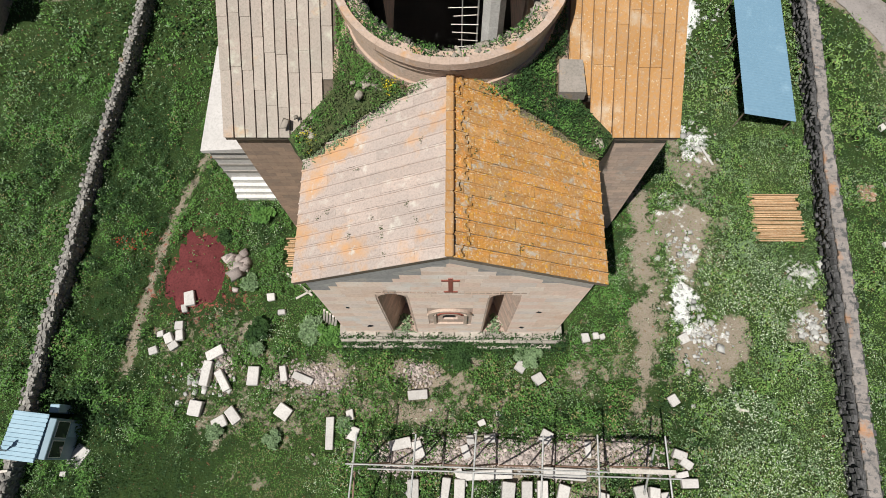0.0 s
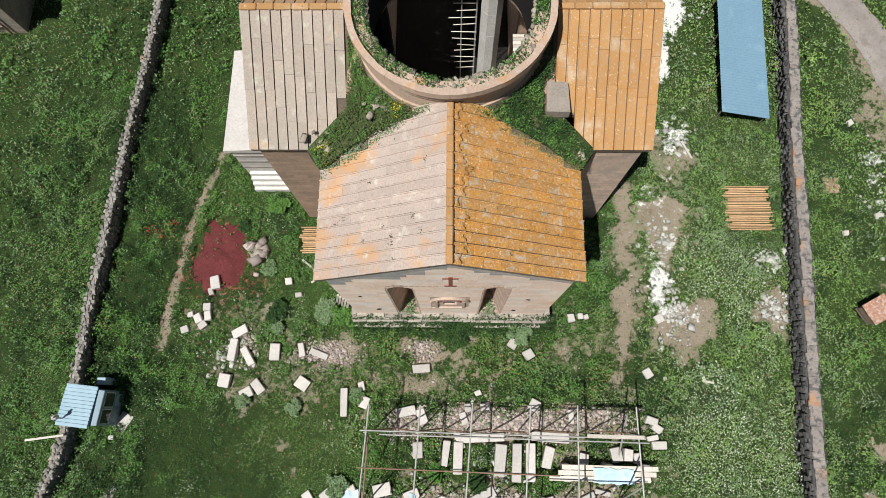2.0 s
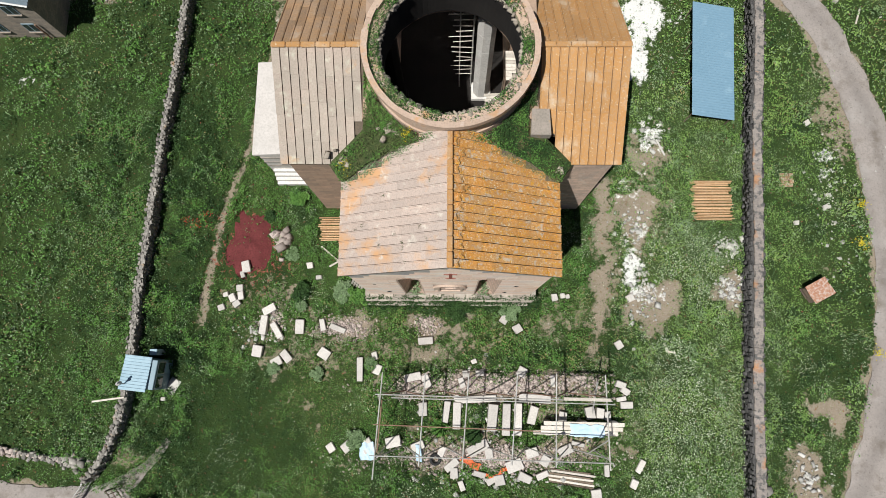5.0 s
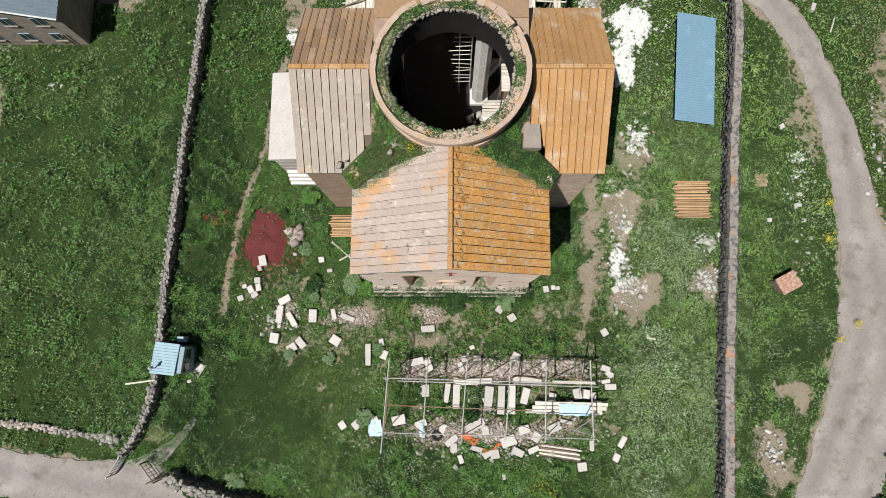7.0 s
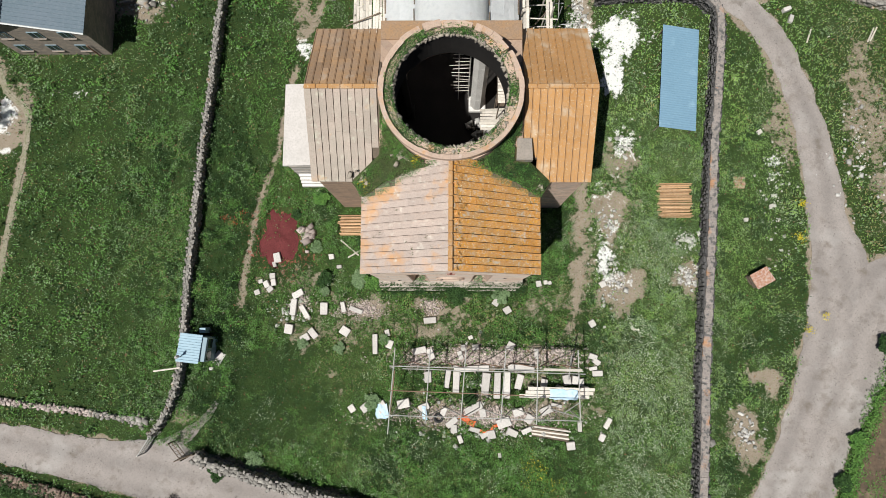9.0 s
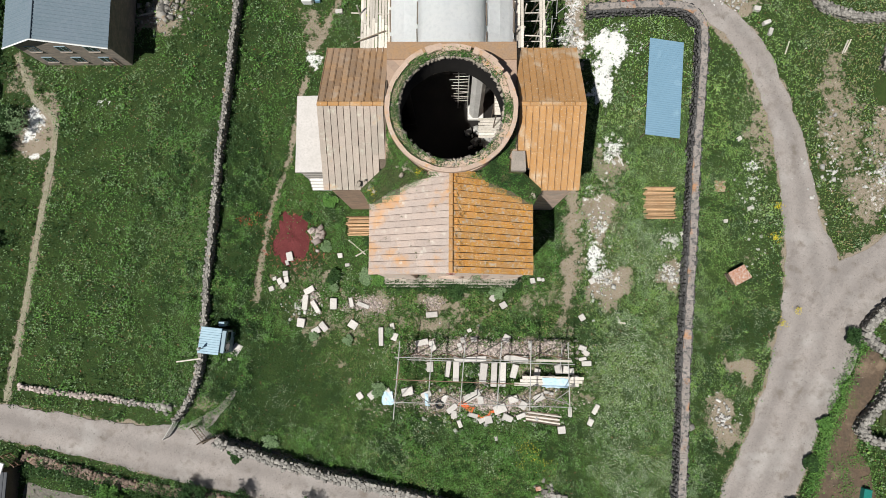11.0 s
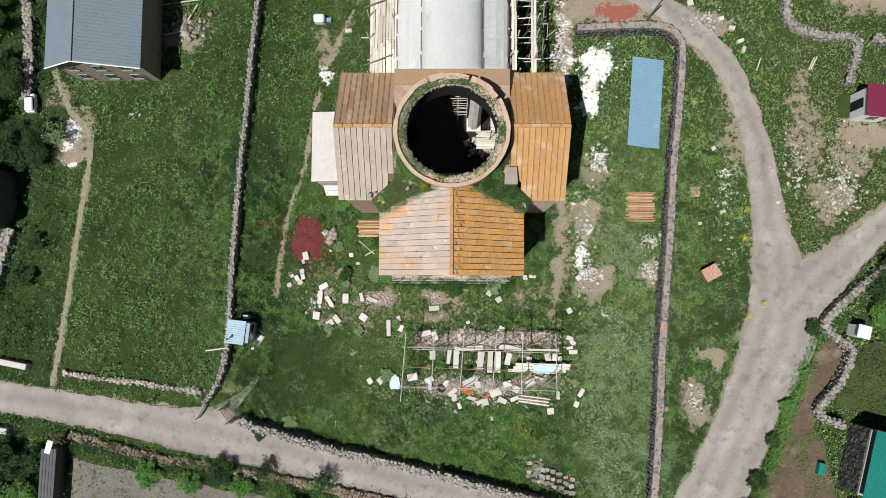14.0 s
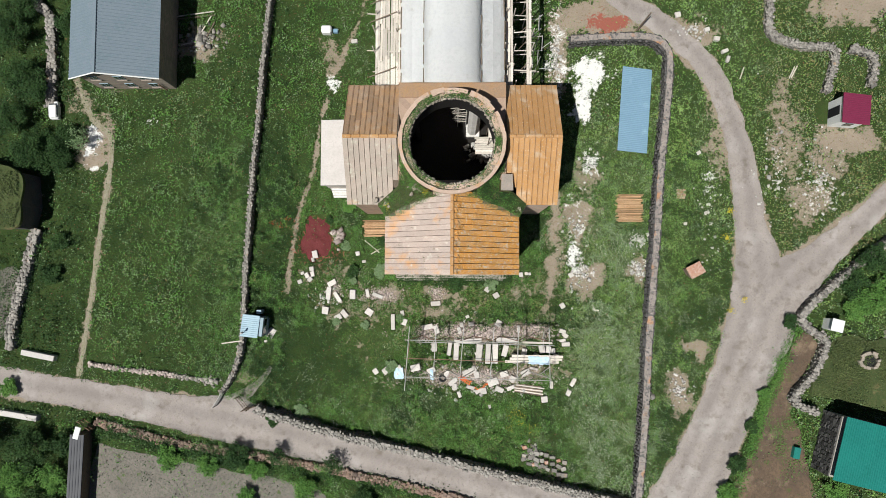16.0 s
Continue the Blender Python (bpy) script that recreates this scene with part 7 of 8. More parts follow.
def free_ground(x, y):
    """Where weeds may stand: off roads, buildings, soil plots and heaps."""
    ok = np.ones(x.shape, bool)
    for line, extra in ((ROAD_MAIN, 0.0), (ROAD_BRANCH, 0.0), (ROAD_LOW, 0.0)):
        P, _ = bent(line, 4.0)
        for i in range(len(P) - 1):
            (ax, ay, aw), (bx, by, bw) = P[i], P[i + 1]
            dx, dy = bx - ax, by - ay
            k = np.clip(((x - ax) * dx + (y - ay) * dy) / (dx * dx + dy * dy), 0, 1)
            ok &= np.hypot(x - ax - k * dx, y - ay - k * dy) > (aw + (bw - aw) * k) / 2 + extra - 0.15
    for x0, x1, y0, y1 in ((-7.9, 7.2, 4.2, 13), (-11.4, 10.6, 12.6, 25), (-6.2, 5.6, 24, 50), (-15.8, -11, 14.7, 23.2), (-45.8, -35.9, 28.8, 47), (45.5, 50.2, 23.6, 27.2), (-25.8, -23.5, -2.6, 0.1), (28.9, 30.8, 4.8, 6.7), (-47.3, -45.5, -28, -14.5)):
        ok &= ~((x > x0) & (x < x1) & (y > y0) & (y < y1))
    ok &= ~inside(x, y, [(43.4, -1.7), (45.2, -3.4), (43.2, -7.0), (41.0, -10.6), (42.6, -14), (43.6, -19), (44, -24), (33.8, -24), (36.6, -17), (38.6, -11), (41.2, -5.0)])
    ok &= ~(inside(x, y, [(-45.0, -16.4), (-38, -17.8), (-30, -19.3), (-22, -20.6), (-16, -22.6), (-18, -30), (-45, -30)]) & (rng.random(x.shape) > 0.12))
    ok &= (np.hypot((x + 17.6) / 2.0, (y - 9.6) / 3.1) > 1) | (rng.random(x.shape) < 0.05)
    for bx, by, sx, sy, turn in BLOCKS:
        near = np.flatnonzero((np.abs(x - bx) < 2.2) & (np.abs(y - by) < 2.2))
        c, s = math.cos(radians(turn)), math.sin(radians(turn))
        u, v = (x[near] - bx) * c + (y[near] - by) * s, (y[near] - by) * c - (x[near] - bx) * s
        ok[near] &= ~((np.abs(u) < sx / 2 + 0.06) & (np.abs(v) < sy / 2 + 0.06))
    ok &= ~((x < -52.8) & (y > 10.2) & (y < 18.2))
    ok &= ~inside(x, y, [(44.2, -9.6), (44.6, -7.2), (46.0, -5.0), (47.0, -3.0), (49.4, -2.2), (51.5, -3.0), (53.4, -2.8), (56, -6.5), (58, -12.0), (51.0, -10.9), (46.5, -9.9)])
    ok &= ~inside(x, y, [(45.5, -11.6), (58, -14.5), (56, -22), (43.5, -18.7)])
    return ok


def meadow(count, region=(-62, 60, -33, 46)):
    x, y = rng.uniform(region[0], region[1], count), rng.uniform(region[2], region[3], count)
    s, w, r = cover(x, y)
    bare = np.maximum(np.maximum(s, w * 1.05), r)
    keep = (rng.random(count) > np.minimum(bare * 1.25, 0.95)) & free_ground(x, y)
    return x[keep], y[keep]


def yard_y(x, y):
    """1 in the trampled yard before the church."""
    return np.clip((17 - np.abs(x + 1)) / 4, 0, 1) * np.clip((8 - y) / 3, 0, 1) * np.clip((y + 9) / 4, 0, 1)


far_x, far_y = meadow(420000)
near_x, near_y = meadow(760000, (-36, 34, -24, 26))
fade = np.clip(np.minimum((35 - np.abs(near_x + 1)) / 9, (25 - np.abs(near_y - 1)) / 8), 0, 1)
near_k = rng.random(len(near_x)) < fade
near_x, near_y = near_x[near_k], near_y[near_k]
x, y = np.concatenate([far_x, near_x]), np.concatenate([far_y, near_y])
clump = fbm(x, y, 0.55, 21) * 0.6 + fbm(x, y, 1.5, 22) * 0.6
# a mown lawn sweeps from the gate to the church; the shaded west yard and the wall feet grow tall
mown = np.clip(1.25 - np.hypot((x + 14.5) / 8.0, (y + 5.5) / 6.5) + 0.35 * fbm(x, y, 0.2, 30), 0, 1)
west = np.clip((-18.5 - x) / 3.0 + 0.4 * fbm(x, y, 0.2, 31), 0, 1) * np.where((x < -27) & (x > -47), 0.40, 1.0)
front = np.clip((9 - y) / 4, 0, 1) * np.clip((x + 9) / 3, 0, 1) * np.clip((15 - x) / 3, 0, 1)
tall = np.clip(0.42 + 1.15 * clump + 0.35 * fbm(x, y, 2.6, 23) + 0.25 * west + 0.15 * front, 0.04, 1.7) * (1 - 0.65 * np.clip(mown * 1.6, 0, 1))
z = 0.02 + tall * (0.1 + 0.55 * rng.random(len(x)) ** 0.7)
size = (0.036 + 0.036 * tall) * rng.uniform(0.7, 1.5, len(x))
size[: len(far_x)] *= 1.65 - 0.55 * np.clip(np.minimum((35 - np.abs(far_x + 1)) / 9, (25 - np.abs(far_y - 1)) / 8), 0, 1)
pick = rng.random(len(x))
# tone moves dark leaves into clump gaps: shade put into the leaf colour
tone = 0.6 * fbm(x, y, 0.3, 40) + 0.6 * fbm(x, y, 1.0, 41) + 0.5 * fbm(x, y, 2.4, 45) - 0.35 * clump
dark = pick < np.clip(0.04 + 0.6 * west + 1.5 * tone + 0.05 * front + 1.2 * np.clip(mown * 1.6, 0, 1) * np.clip((-12 - x) / 4, 0, 1) + 0.4 * ((x > 25) & (x < 36)) * np.clip((9 - y) / 5, 0, 1) + 0.6 * np.clip((-46 - x) / 4, 0, 1) + 0.5 * np.clip((x - 44) / 3, 0, 1) * np.clip((8 - y) / 4, 0, 1) - 0.5 * np.clip((x - 13) / 3, 0, 1) * np.clip((27 - x) / 3, 0, 1) - 0.6 * np.clip((x - 30) / 4, 0, 1) * np.clip((y - 8) / 5, 0, 1), 0, 0.95)
grey = ~dark & (pick > 0.95 - 0.5 * np.clip(fbm(x, y, 0.5, 43), 0, 1) - (0.30 + 0.6 * fbm(x, y, 1.1, 47)) * np.clip((x - 13) / 3, 0, 1) * np.clip((28 - x) / 3, 0, 1) - 0.2 * np.clip((x - 28) / 3, 0, 1) - 0.14 * (x < -27))
dry = ~dark & ~grey & (rng.random(len(x)) < np.clip(0.02 + 0.25 * fbm(x, y, 0.35, 44) + 0.5 * np.clip((x - 36) / 4, 0, 1) * np.clip((y - 5) / 4, 0, 1) + 0.12 * np.clip((yard_y(x, y)), 0, 1), 0, 0.55))
pale = ~dark & ~grey & ~dry & (rng.random(len(x)) < np.clip((x - 12) / 3, 0, 1) * np.clip(0.8 + 0.6 * fbm(x, y, 0.4, 48), 0.3, 1) * np.clip((y + 16) / 8, 0.3, 1))
light = ~dark & ~grey & ~dry & ~pale
for sel, nm, m, lab in ((dark, "tall_weeds", M_LEAF_DARK, "dark green weeds, also painted shade in the clump gaps"), (grey, "pale_weeds", M_LEAF_GREY, "pale grey-green weeds and thistles"),
                        (dry, "dry_grass", M_DRY, "tufts of dry yellowish grass"), (light, "meadow_grass", M_LEAF, "fresh green meadow grass and herbs"), (pale, "light_grass", M_LEAF_LIGHT, "light yellowish-green grass east of the church")):
    leaves_object(nm, np.stack([x[sel], y[sel], z[sel]], 1), size[sel], m, lab, cat="grass")

# blossoms
x, y = meadow(560000)
east = np.clip((x - 13) / 3, 0, 1)
band = np.clip(1.3 - np.abs(x - 19) / 6, 0, 1) * np.clip((16 - y) / 6, 0, 1)
patch = 1.5 * fbm(x, y, 0.28, 50) + 1.5 * fbm(x, y, 0.9, 51) + 1.2 * fbm(x, y, 2.4, 52) - 0.25
wl = np.clip(1.2 - np.hypot((x + 22.5) / 2.2, (y - 5.5) / 4.5), 0, 1)
front_strip = np.clip(1.2 - np.abs(y + 12) / 4, 0, 1) * ((x > -20) & (x < 23))
chance = np.clip(patch * 1.1 + 1.7 * band + 0.16 * east + 0.9 * wl + 0.4 * front_strip - 0.6, 0, 1) * np.where(x > -20, 1, 0.2) * 1.8
sel = rng.random(len(x)) < chance
leaves_object("white_blossom", np.stack([x[sel], y[sel], rng.uniform(0.38, 0.7, sel.sum())], 1), rng.uniform(0.018, 0.05, sel.sum()) * (1 + 0.5 * band[sel]), M_FLOWER, "white umbels of wild flowers in the meadow", 0.25, cat="flowers")
yel = np.clip(1.1 - np.hypot((x - 8) / 2.6, (y + 13) / 2.4), 0, 1) * (fbm(x, y, 0.9, 55) > 0.05)
sel = rng.random(len(x)) < yel * 0.6
leaves_object("yellow_blossom", np.stack([x[sel], y[sel], rng.uniform(0.35, 0.6, sel.sum())], 1), rng.uniform(0.03, 0.07, sel.sum()), M_YELLOW, "yellow wild flowers in the meadow", 0.25, cat="flowers")
P = np.concatenate([np.stack([rng.normal(cx, s, k), rng.normal(cy, s, k), rng.uniform(0.4, 0.7, k)], 1) for cx, cy, s, k in ((34.4, 13.2, 0.25, 60), (34.0, 9.8, 0.3, 70), (36.0, 2.2, 0.2, 40), (34.3, 0.8, 0.25, 50), (-9.5, 34.5, 0.3, 40))])
leaves_object("yellow_bush_blossom", P, np.full(len(P), 0.08), M_YELLOW, "bright yellow flowering clumps by the road", 0.4, cat="flowers")
P = np.concatenate([np.stack([rng.normal(cx, 0.25, 24), rng.normal(cy, 0.2, 24), rng.uniform(0.4, 0.7, 24)], 1) for cx, cy in ((-23.0, 11.6), (-22.2, 11.2), (-21.3, 12.0))])
leaves_object("red_blossom", P, np.full(len(P), 0.06), M_REDFLOWER, "few red poppies in tall weeds", 0.4, cat="flowers")

# weeds along the plinth, on the drum and in the roof corners
n = 7000
xx = rng.uniform(-7.6, 7.0, n)
yy = 4.45 + np.abs(rng.normal(0, 0.35, n)) * rng.choice([-1, 1], n)
kk = np.clip(0.5 + fbm(xx, yy, 0.8, 60), 0, 1)
sel = (rng.random(n) < kk) & (yy < 5.15)
leaves_object("plinth_weeds", np.stack([xx, yy, np.where(yy > 4.75, 1.2, np.where(yy > 4.4, 0.6, 0.25)) + rng.uniform(0, 0.35, n)], 1)[sel], rng.uniform(0.04, 0.11, sel.sum()), M_LEAF_DARK, "weeds growing from the plinth joints")
for mx in (CX - 2.83, CX + 2.7):
    n = 260
    P = np.stack([rng.normal(mx, 0.35, n), rng.uniform(5.1, 6.3, n), 1.25 + rng.uniform(0, 0.6, n)], 1)
    P[:, 0] = mx + np.clip(P[:, 0] - mx, -1, 1) * (6.9 - P[:, 1]) / 1.9
    leaves_object("niche_weeds", P, rng.uniform(0.05, 0.11, n), M_LEAF_GREY, "weeds growing in the foot of a niche")
n = 15000
tt = rng.uniform(0, 2 * np.pi, n)
rr = rng.uniform(4.2, 4.95, n)
kk = np.clip(0.5 + 1.0 * fbm(np.cos(tt) * 4, np.sin(tt) * 4, 0.6, 61) + 0.2 * np.sin(tt), 0.08, 1)
sel = rng.random(n) < kk
leaves_object("rim_weeds", np.stack([DX + rr * np.cos(tt), DY + rr * np.sin(tt), DH - 0.4 + rng.uniform(0, 0.35, n)], 1)[sel], rng.uniform(0.03, 0.075, sel.sum()), M_LEAF_DARK, "grass and weeds on the broken drum ledge")
sel = rng.random(n) < kk * 0.6
leaves_object("rim_grass", np.stack([DX + rr * np.cos(tt), DY + rr * np.sin(tt), DH - 0.4 + rng.uniform(0, 0.4, n)], 1)[sel], rng.uniform(0.03, 0.08, sel.sum()), M_LEAF, "green grass on the broken drum ledge")
for s in (-1, 1):
    n = 36000
    X0, Y0 = rng.uniform(1.4, 8.0, n), rng.uniform(11.0, 17.4, n)
    ok = inside(X0, Y0, [(7.0, 11.0), (7.6, 12.2), (5.45, 14.0), (5.3, 17.4), (3.0, 13.9), (1.4, 12.9), (2.5, 12.7), (5.0, 12.0)]) & (np.hypot(X0, Y0 - DY) > DR - 0.2)
    dd = np.clip((np.hypot(X0 - 7.4, Y0 - 11.8)) / 6.0, 0, 1)
    zz = 13.05 + 3.1 * dd + rng.uniform(0.0, 0.4, n)
    ok &= ~((s > 0) & (X0 > 4.85) & (X0 < 6.4) & (Y0 > 13.45) & (Y0 < 15.4))
    ok &= rng.random(n) < np.clip((0.7 if s > 0 else 0.62) + 0.8 * fbm(X0, Y0, 0.9, 62 + s), 0.1, 1)
    C = np.stack([CX + s * X0, Y0, zz], 1)
    half = rng.random(n) < np.clip(0.35 + 0.9 * fbm(X0, Y0, 1.2, 65 + s), 0, 1)
    leaves_object("roof_corner_weeds", C[ok & ~half], rng.uniform(0.03, 0.085, (ok & ~half).sum()), M_LEAF_DARK if s > 0 else M_LEAF_OLIVE, "dense weeds in the roof corner")
    leaves_object("roof_corner_weeds", C[ok & half], rng.uniform(0.03, 0.085, (ok & half).sum()), M_LEAF, "fresh green weeds in the roof corner")
V, F = stones([(CX - 6.2 + 0.9 * random.gauss(0, 1), 12.75 + 0.35 * random.gauss(0, 1), 13.62 + random.uniform(-0.1, 0.1)) for _ in range(22)] + [(CX - 3.6 + 0.8 * random.gauss(0, 1), 13.7 + 0.3 * random.gauss(0, 1), 15.35 + random.uniform(-0.1, 0.1)) for _ in range(14)]
              + [(CX + 6.9 + 0.2 * random.gauss(0, 1), 12.3 + 0.3 * random.gauss(0, 1), 13.3) for _ in range(8)], rng.uniform(0.12, 0.55, (44, 3)) * np.array([1, 0.8, 0.4]), rng.uniform(0, 6, 44), 0.12)
rubble = under(quads_object("corner_rubble", V, F, M_LEDGE), church, "loose stones in the roof corners")
rubble["kind"] = "stuff"
for s in (-1, 1):
    n = 1500
    d = rng.uniform(1.0, 7.0, n)
    C = np.stack([CX + s * d, 13.75 - 0.4 * d + rng.normal(0, 0.2, n), EAVE + (RIDGE - EAVE) * (7 - d) / 7 + rng.uniform(0.04, 0.22, n)], 1)
    ok = rng.random(n) < np.clip(0.6 + 0.7 * fbm(C[:, 0], C[:, 1], 0.9, 80), 0, 1)
    leaves_object("roof_edge_weeds", C[ok], rng.uniform(0.03, 0.08, ok.sum()), M_DRY if s > 0 else M_LEAF_GREY, "dry weeds along the broken roof edge")
P = []
for s, count in ((-1, 11), (1, 14)):
    for _ in range(count):
        d, yy = random.uniform(0.6, 6.6), random.uniform(5.6, 11.2)
        P.append(np.stack([rng.normal(CX + s * d, 0.07, 16), rng.normal(yy, 0.07, 16), EAVE + (RIDGE - EAVE) * (7 - d) / 7 + rng.uniform(0.06, 0.2, 16)], 1))
P = np.concatenate(P)
leaves_object("roof_tufts", P, rng.uniform(0.02, 0.045, len(P)), M_LEAF_OLIVE, "small dry tufts rooted between the roof slabs")
P = np.concatenate([np.stack([rng.normal(cx, 0.22, k), rng.normal(cy, 0.22, k), rng.normal(cz, 0.12, k)], 1) for cx, cy, cz, k in ((-7.0, 12.3, 13.6, 70), (-3.0, 13.3, 15.9, 60), (-6.9, 11.7, 13.5, 40))])
leaves_object("roof_yellow_blossom", P, np.full(len(P), 0.06), M_YELLOW, "yellow flowers in the roof corner", cat="flowers")

P, side = bent([(*p, 0) for p in ((-45.0, -14.2), (-35.5, -16.6), (-21.3, -18.8), (-7.3, -21.5), (6, -24.6))], 0.05)
k = rng.integers(0, len(P), 16000)
off = rng.normal(0.1, 0.65, 16000)
hx, hy = P[k, 0] + side[k, 0] * off, P[k, 1] + side[k, 1] * off
hz = np.clip(0.5 + 0.8 * fbm(hx, hy, 0.4, 70), 0.05, 1.4) * rng.uniform(0.2, 1.0, 16000)
ok = (rng.random(16000) < np.clip(0.75 + 0.7 * fbm(hx, hy, 0.3, 71), 0, 1))
leaves_object("roadside_hedge", np.stack([hx, hy, hz], 1)[ok], rng.uniform(0.06, 0.14, ok.sum()), M_LEAF_DARK, "dark overgrown hedge along the road bank", cat="hedge")


P, side = bent([(*p, 0) for p in ((43.2, 0.4), (40.6, -4.6), (38.0, -10.8), (36.0, -16.8), (33.2, -24))], 0.05)
k = rng.integers(0, len(P), 9000)
off = rng.normal(-0.35, 0.45, 9000)
hx, hy = P[k, 0] + side[k, 0] * off, P[k, 1] + side[k, 1] * off
ok = rng.random(9000) < np.clip(0.5 + 1.1 * fbm(hx, hy, 0.35, 73), 0, 1)
leaves_object("verge_weeds", np.stack([hx, hy, rng.uniform(0.05, 0.7, 9000)], 1)[ok], rng.uniform(0.06, 0.14, ok.sum()), M_LEAF, "green weeds along the yard edge", cat="hedge")
hx, hy = rng.normal(41.4, 1.5, 5000), rng.normal(-15.4, 2.2, 5000)
ok = (rng.random(5000) < np.clip(0.25 + 1.1 * fbm(hx, hy, 0.4, 74), 0, 1)) & (hx < 44.0)
leaves_object("yard_grass", np.stack([hx, hy, rng.uniform(0.05, 0.3, 5000)], 1)[ok], rng.uniform(0.05, 0.12, ok.sum()), M_LEAF, "patch of fresh grass in the yard", cat="grass")


def shrub(x, y, r, h, material, label, cat="bush", density=1.0, bare=False):
    """A shrub or small tree: forked tapered limbs and an uneven crown of leaf clumps with gaps."""
    ob = tagged(empty("bush" if h < 3 else "tree", x, y, 0), label, cat)
    bm = bmesh.new()
    tips = []
    for k in range(7):
        a = 2 * math.pi * k / 7 + random.uniform(-0.3, 0.3)
        root = Vector((x + 0.1 * math.cos(a), y + 0.1 * math.sin(a), -0.05))
        knee = Vector((x + 0.35 * r * math.cos(a), y + 0.35 * r * math.sin(a), h * random.uniform(0.35, 0.5)))
        tip = Vector((x + r * random.uniform(0.55, 0.9) * math.cos(a), y + r * random.uniform(0.55, 0.9) * math.sin(a), h * random.uniform(0.65, 0.95)))
        bar(bm, root, knee, 0.05 * h ** 0.5, 6, 0.03 * h ** 0.5)
        bar(bm, knee, tip, 0.03 * h ** 0.5, 5, 0.01)
        tips += [tip, (knee + tip) / 2, Vector((x + random.uniform(-0.4, 0.4) * r, y + random.uniform(-0.4, 0.4) * r, h * random.uniform(0.7, 1.0)))]
    part("trunk", bm, M_BARK, ob)
    C, S = [], []
    for tp in tips:
        k = int((26 if bare else 90) * density * r)
        q = rng.normal(0, 1, (k, 3))
        q /= np.linalg.norm(q, axis=1)[:, None]
        q *= (rng.random(k) ** 0.4)[:, None] * np.array([0.36 * r, 0.36 * r, 0.22 * h]) * random.uniform(0.7, 1.25)
        C.append(q + np.array(tp))
        S.append(rng.uniform(0.06, 0.15, k))
    leaves_object("crown", np.concatenate(C), np.concatenate(S), material, "", 0.8, ob)
    return ob


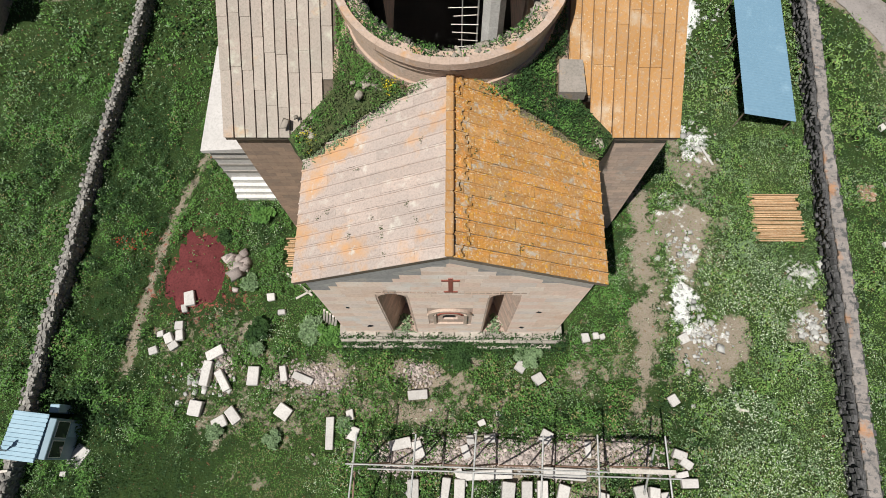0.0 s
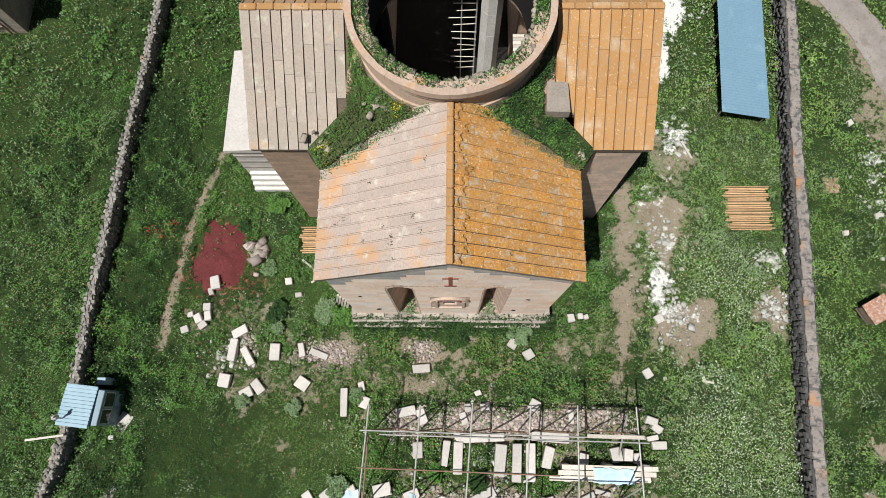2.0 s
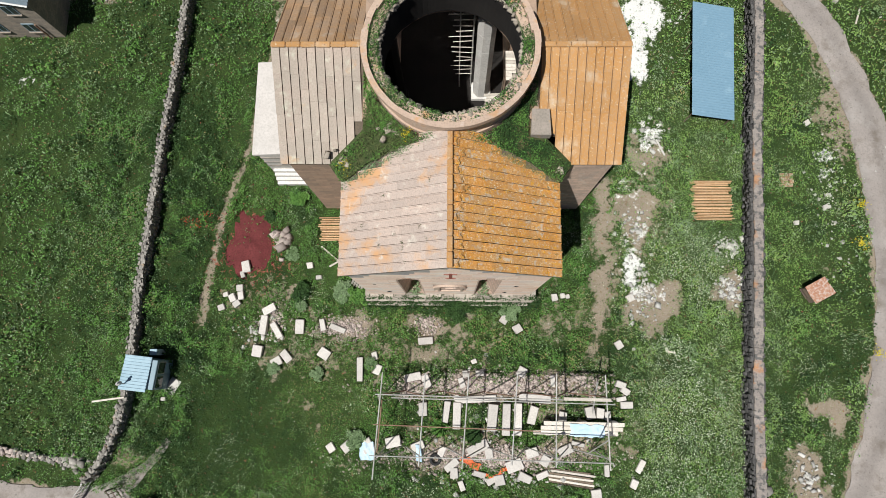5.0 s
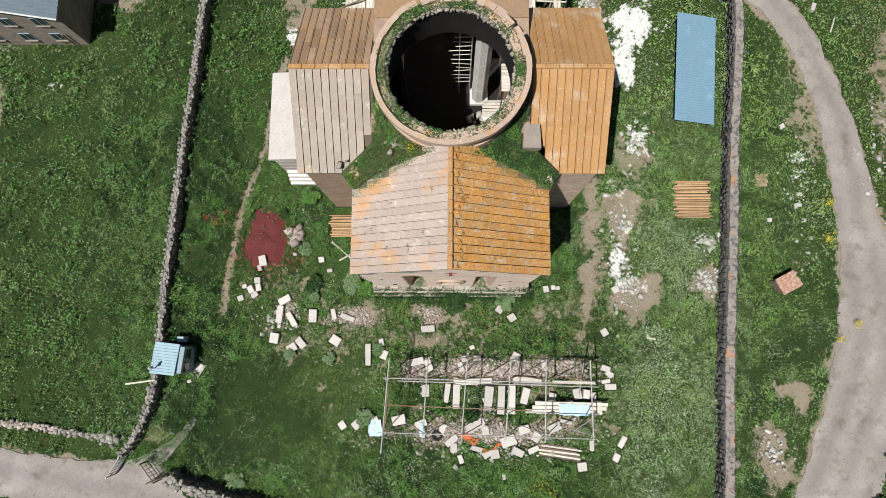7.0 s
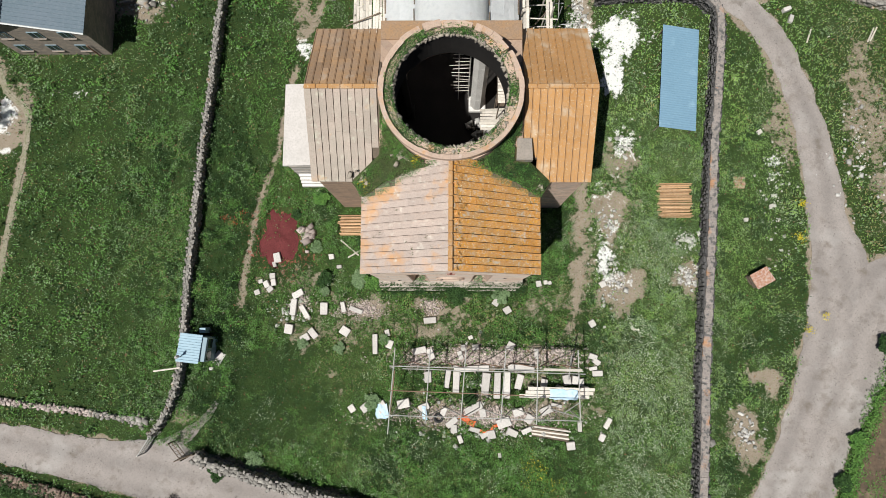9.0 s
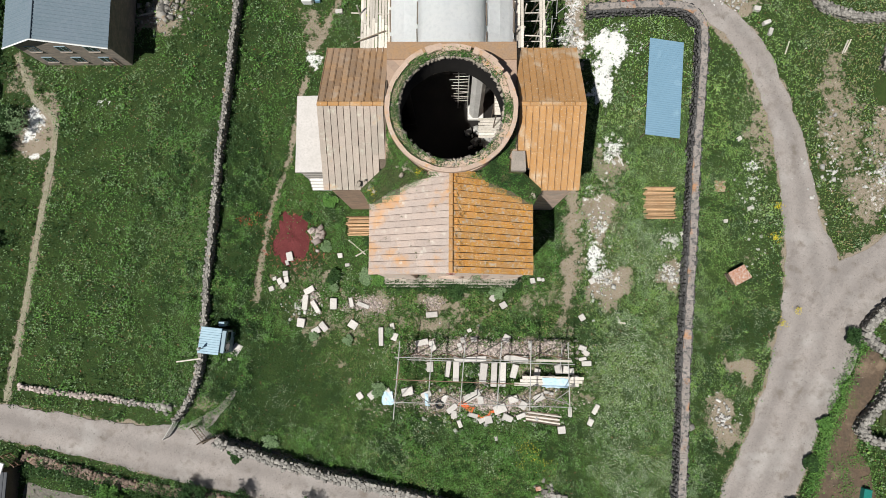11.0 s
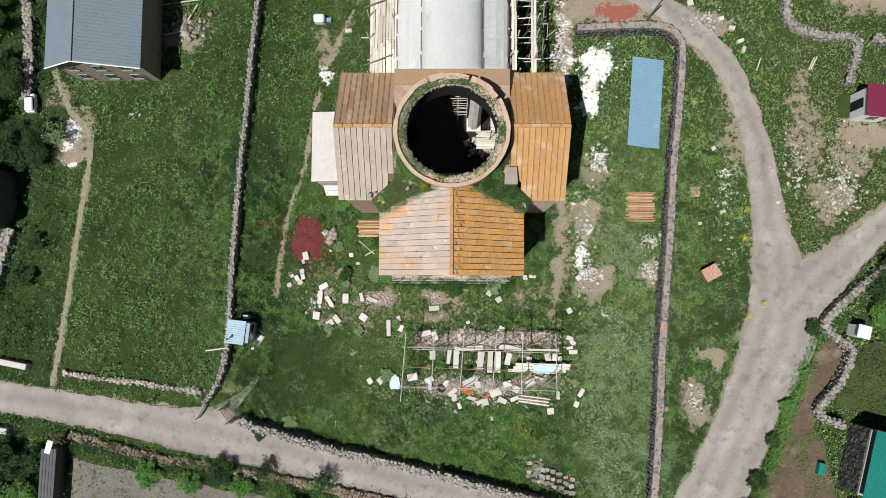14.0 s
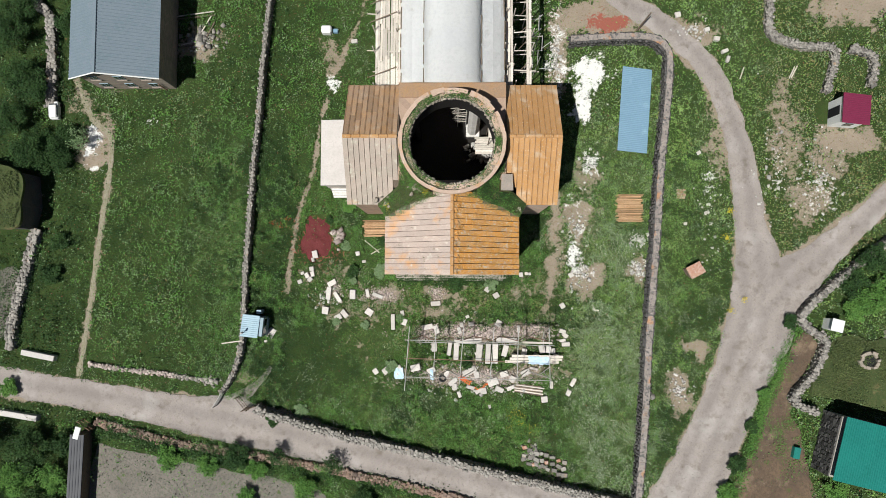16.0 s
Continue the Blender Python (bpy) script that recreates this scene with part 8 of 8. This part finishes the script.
for row in ((-57.5, -16.0, 2.4, 3.2, M_LEAF_DARK, False), (-50.8, -23.4, 2.4, 3.0, M_LEAF_DARK, False), (-48.6, -16.2, 1.5, 1.8, M_LEAF_DARK, False), (-57.5, -22.5, 2.6, 3.4, M_LEAF_DARK, False), (-25.6, -22.6, 1.3, 1.2, M_LEAF, False), (-11.0, -23.0, 1.6, 1.4, M_LEAF_DARK, False), (49.0, 4.2, 1.8, 2.0, M_LEAF_DARK, False), (-21.9, -17.3, 1.2, 2.2, M_LEAF_DARK, True), (-14.9, -18.3, 1.4, 2.3, M_LEAF_DARK, True), (-27.0, -17.6, 1.8, 1.4, M_LEAF_DARK, False), (-30.5, -18.6, 1.4, 1.3, M_LEAF, False), (-52.4, -16.5, 2.6, 2.8, M_LEAF_DARK, False),
            (-49.5, -20.5, 2.2, 2.4, M_LEAF, False), (-54.4, -20.4, 2.6, 2.8, M_LEAF, False), (-18.4, -21.4, 1.6, 1.3, M_LEAF, False), (-24.5, -19.2, 1.3, 1.2, M_LEAF, False), (-35.5, -17.8, 1.6, 1.2, M_LEAF, False),
            (51.6, 2.3, 2.2, 2.6, M_LEAF, False), (49.2, 1.0, 1.6, 1.5, M_LEAF, False), (51.3, 7.2, 2.0, 2.2, M_LEAF_DARK, False), (54.5, 5.0, 2.2, 2.4, M_LEAF, False),
            (-50.6, 19.6, 2.4, 2.6, M_LEAF_DARK, False), (-53.5, 20.2, 2.6, 3.4, M_LEAF_DARK, False), (-53.6, 28.6, 2.4, 2.6, M_LEAF_DARK, False), (-49.2, 22.6, 1.5, 2.0, M_LEAF_DARK, False), (-55.6, 39.6, 2.6, 2.8, M_LEAF_DARK, False), (-47.8, 34.0, 1.4, 1.6, M_LEAF_DARK, False), (-51.2, 5.0, 1.4, 1.0, M_LEAF_DARK, False), (-50.2, 9.0, 1.2, 1.0, M_LEAF_DARK, False), (-47.6, 22.0, 1.6, 2.2, M_LEAF_GREY, True), (-52.6, 21.6, 2.0, 2.2, M_LEAF_DARK, False), (-56.8, 35.8, 2.8, 3.2, M_LEAF_DARK, False),
            (-55.2, 30.2, 2.4, 2.8, M_LEAF_DARK, False), (-56.5, 24.5, 2.6, 3.0, M_LEAF_DARK, False), (-49.5, 37.0, 1.8, 2.0, M_LEAF_DARK, False), (-56.0, -9.5, 1.2, 1.0, M_LEAF, False), (41.5, -0.6, 1.0, 0.9, M_LEAF_DARK, False), (38.2, -9.6, 0.9, 0.7, M_LEAF, False), (36.6, -13.4, 0.9, 0.7, M_LEAF_DARK, False), (34.6, -18.0, 1.2, 0.9, M_LEAF_DARK, False), (33.4, -21.4, 1.3, 1.0, M_LEAF, False), (46.5, -20.8, 1.6, 1.2, M_LEAF, False)):
    shrub(row[0], row[1], row[2], row[3], row[4], ("bare-twigged dark shrub beside the road" if row[5] else "leafy green shrub with an uneven crown"), "bush", 1.0, row[5])
for bx, by, br, bh, m in ((-12.8, 5.4, 0.8, 0.7, M_LEAF_DARK), (-13.8, 8.6, 0.6, 0.5, M_LEAF_GREY), (-15.9, 11.9, 0.5, 0.5, M_LEAF_DARK), (-11.2, -1.3, 0.55, 0.45, M_LEAF_GREY), (-12.9, 4.3, 0.5, 0.4, M_LEAF_GREY), (-14.9, -0.9, 0.5, 0.45, M_LEAF_GREY), (-9.4, 5.4, 0.9, 0.6, M_LEAF_GREY), (-6.9, -0.4, 0.5, 0.5, M_LEAF_GREY), (-7.9, -6.4, 0.8, 0.6, M_LEAF_GREY), (-9.0, 9.2, 0.7, 0.7, M_LEAF_DARK), (-10.6, 14.0, 1.0, 0.8, M_LEAF), (-13.5, 13.6, 0.8, 0.6, M_LEAF),
                          (-22.6, -13.0, 0.9, 0.8, M_LEAF_DARK), (-19.2, -11.9, 0.9, 0.6, M_LEAF_GREY), (0.2, 3.9, 1.2, 0.9, M_LEAF_DARK), (-7.9, 5.2, 0.9, 0.9, M_LEAF), (4.6, 4.0, 0.8, 0.6, M_LEAF_GREY), (1.6, -6.0, 0.7, 0.5, M_LEAF_DARK), (-1.2, -5.4, 0.7, 0.5, M_LEAF)):
    shrub(bx, by, br, bh, m, "low leafy weed clump in the yard", "weed clump", 1.3)
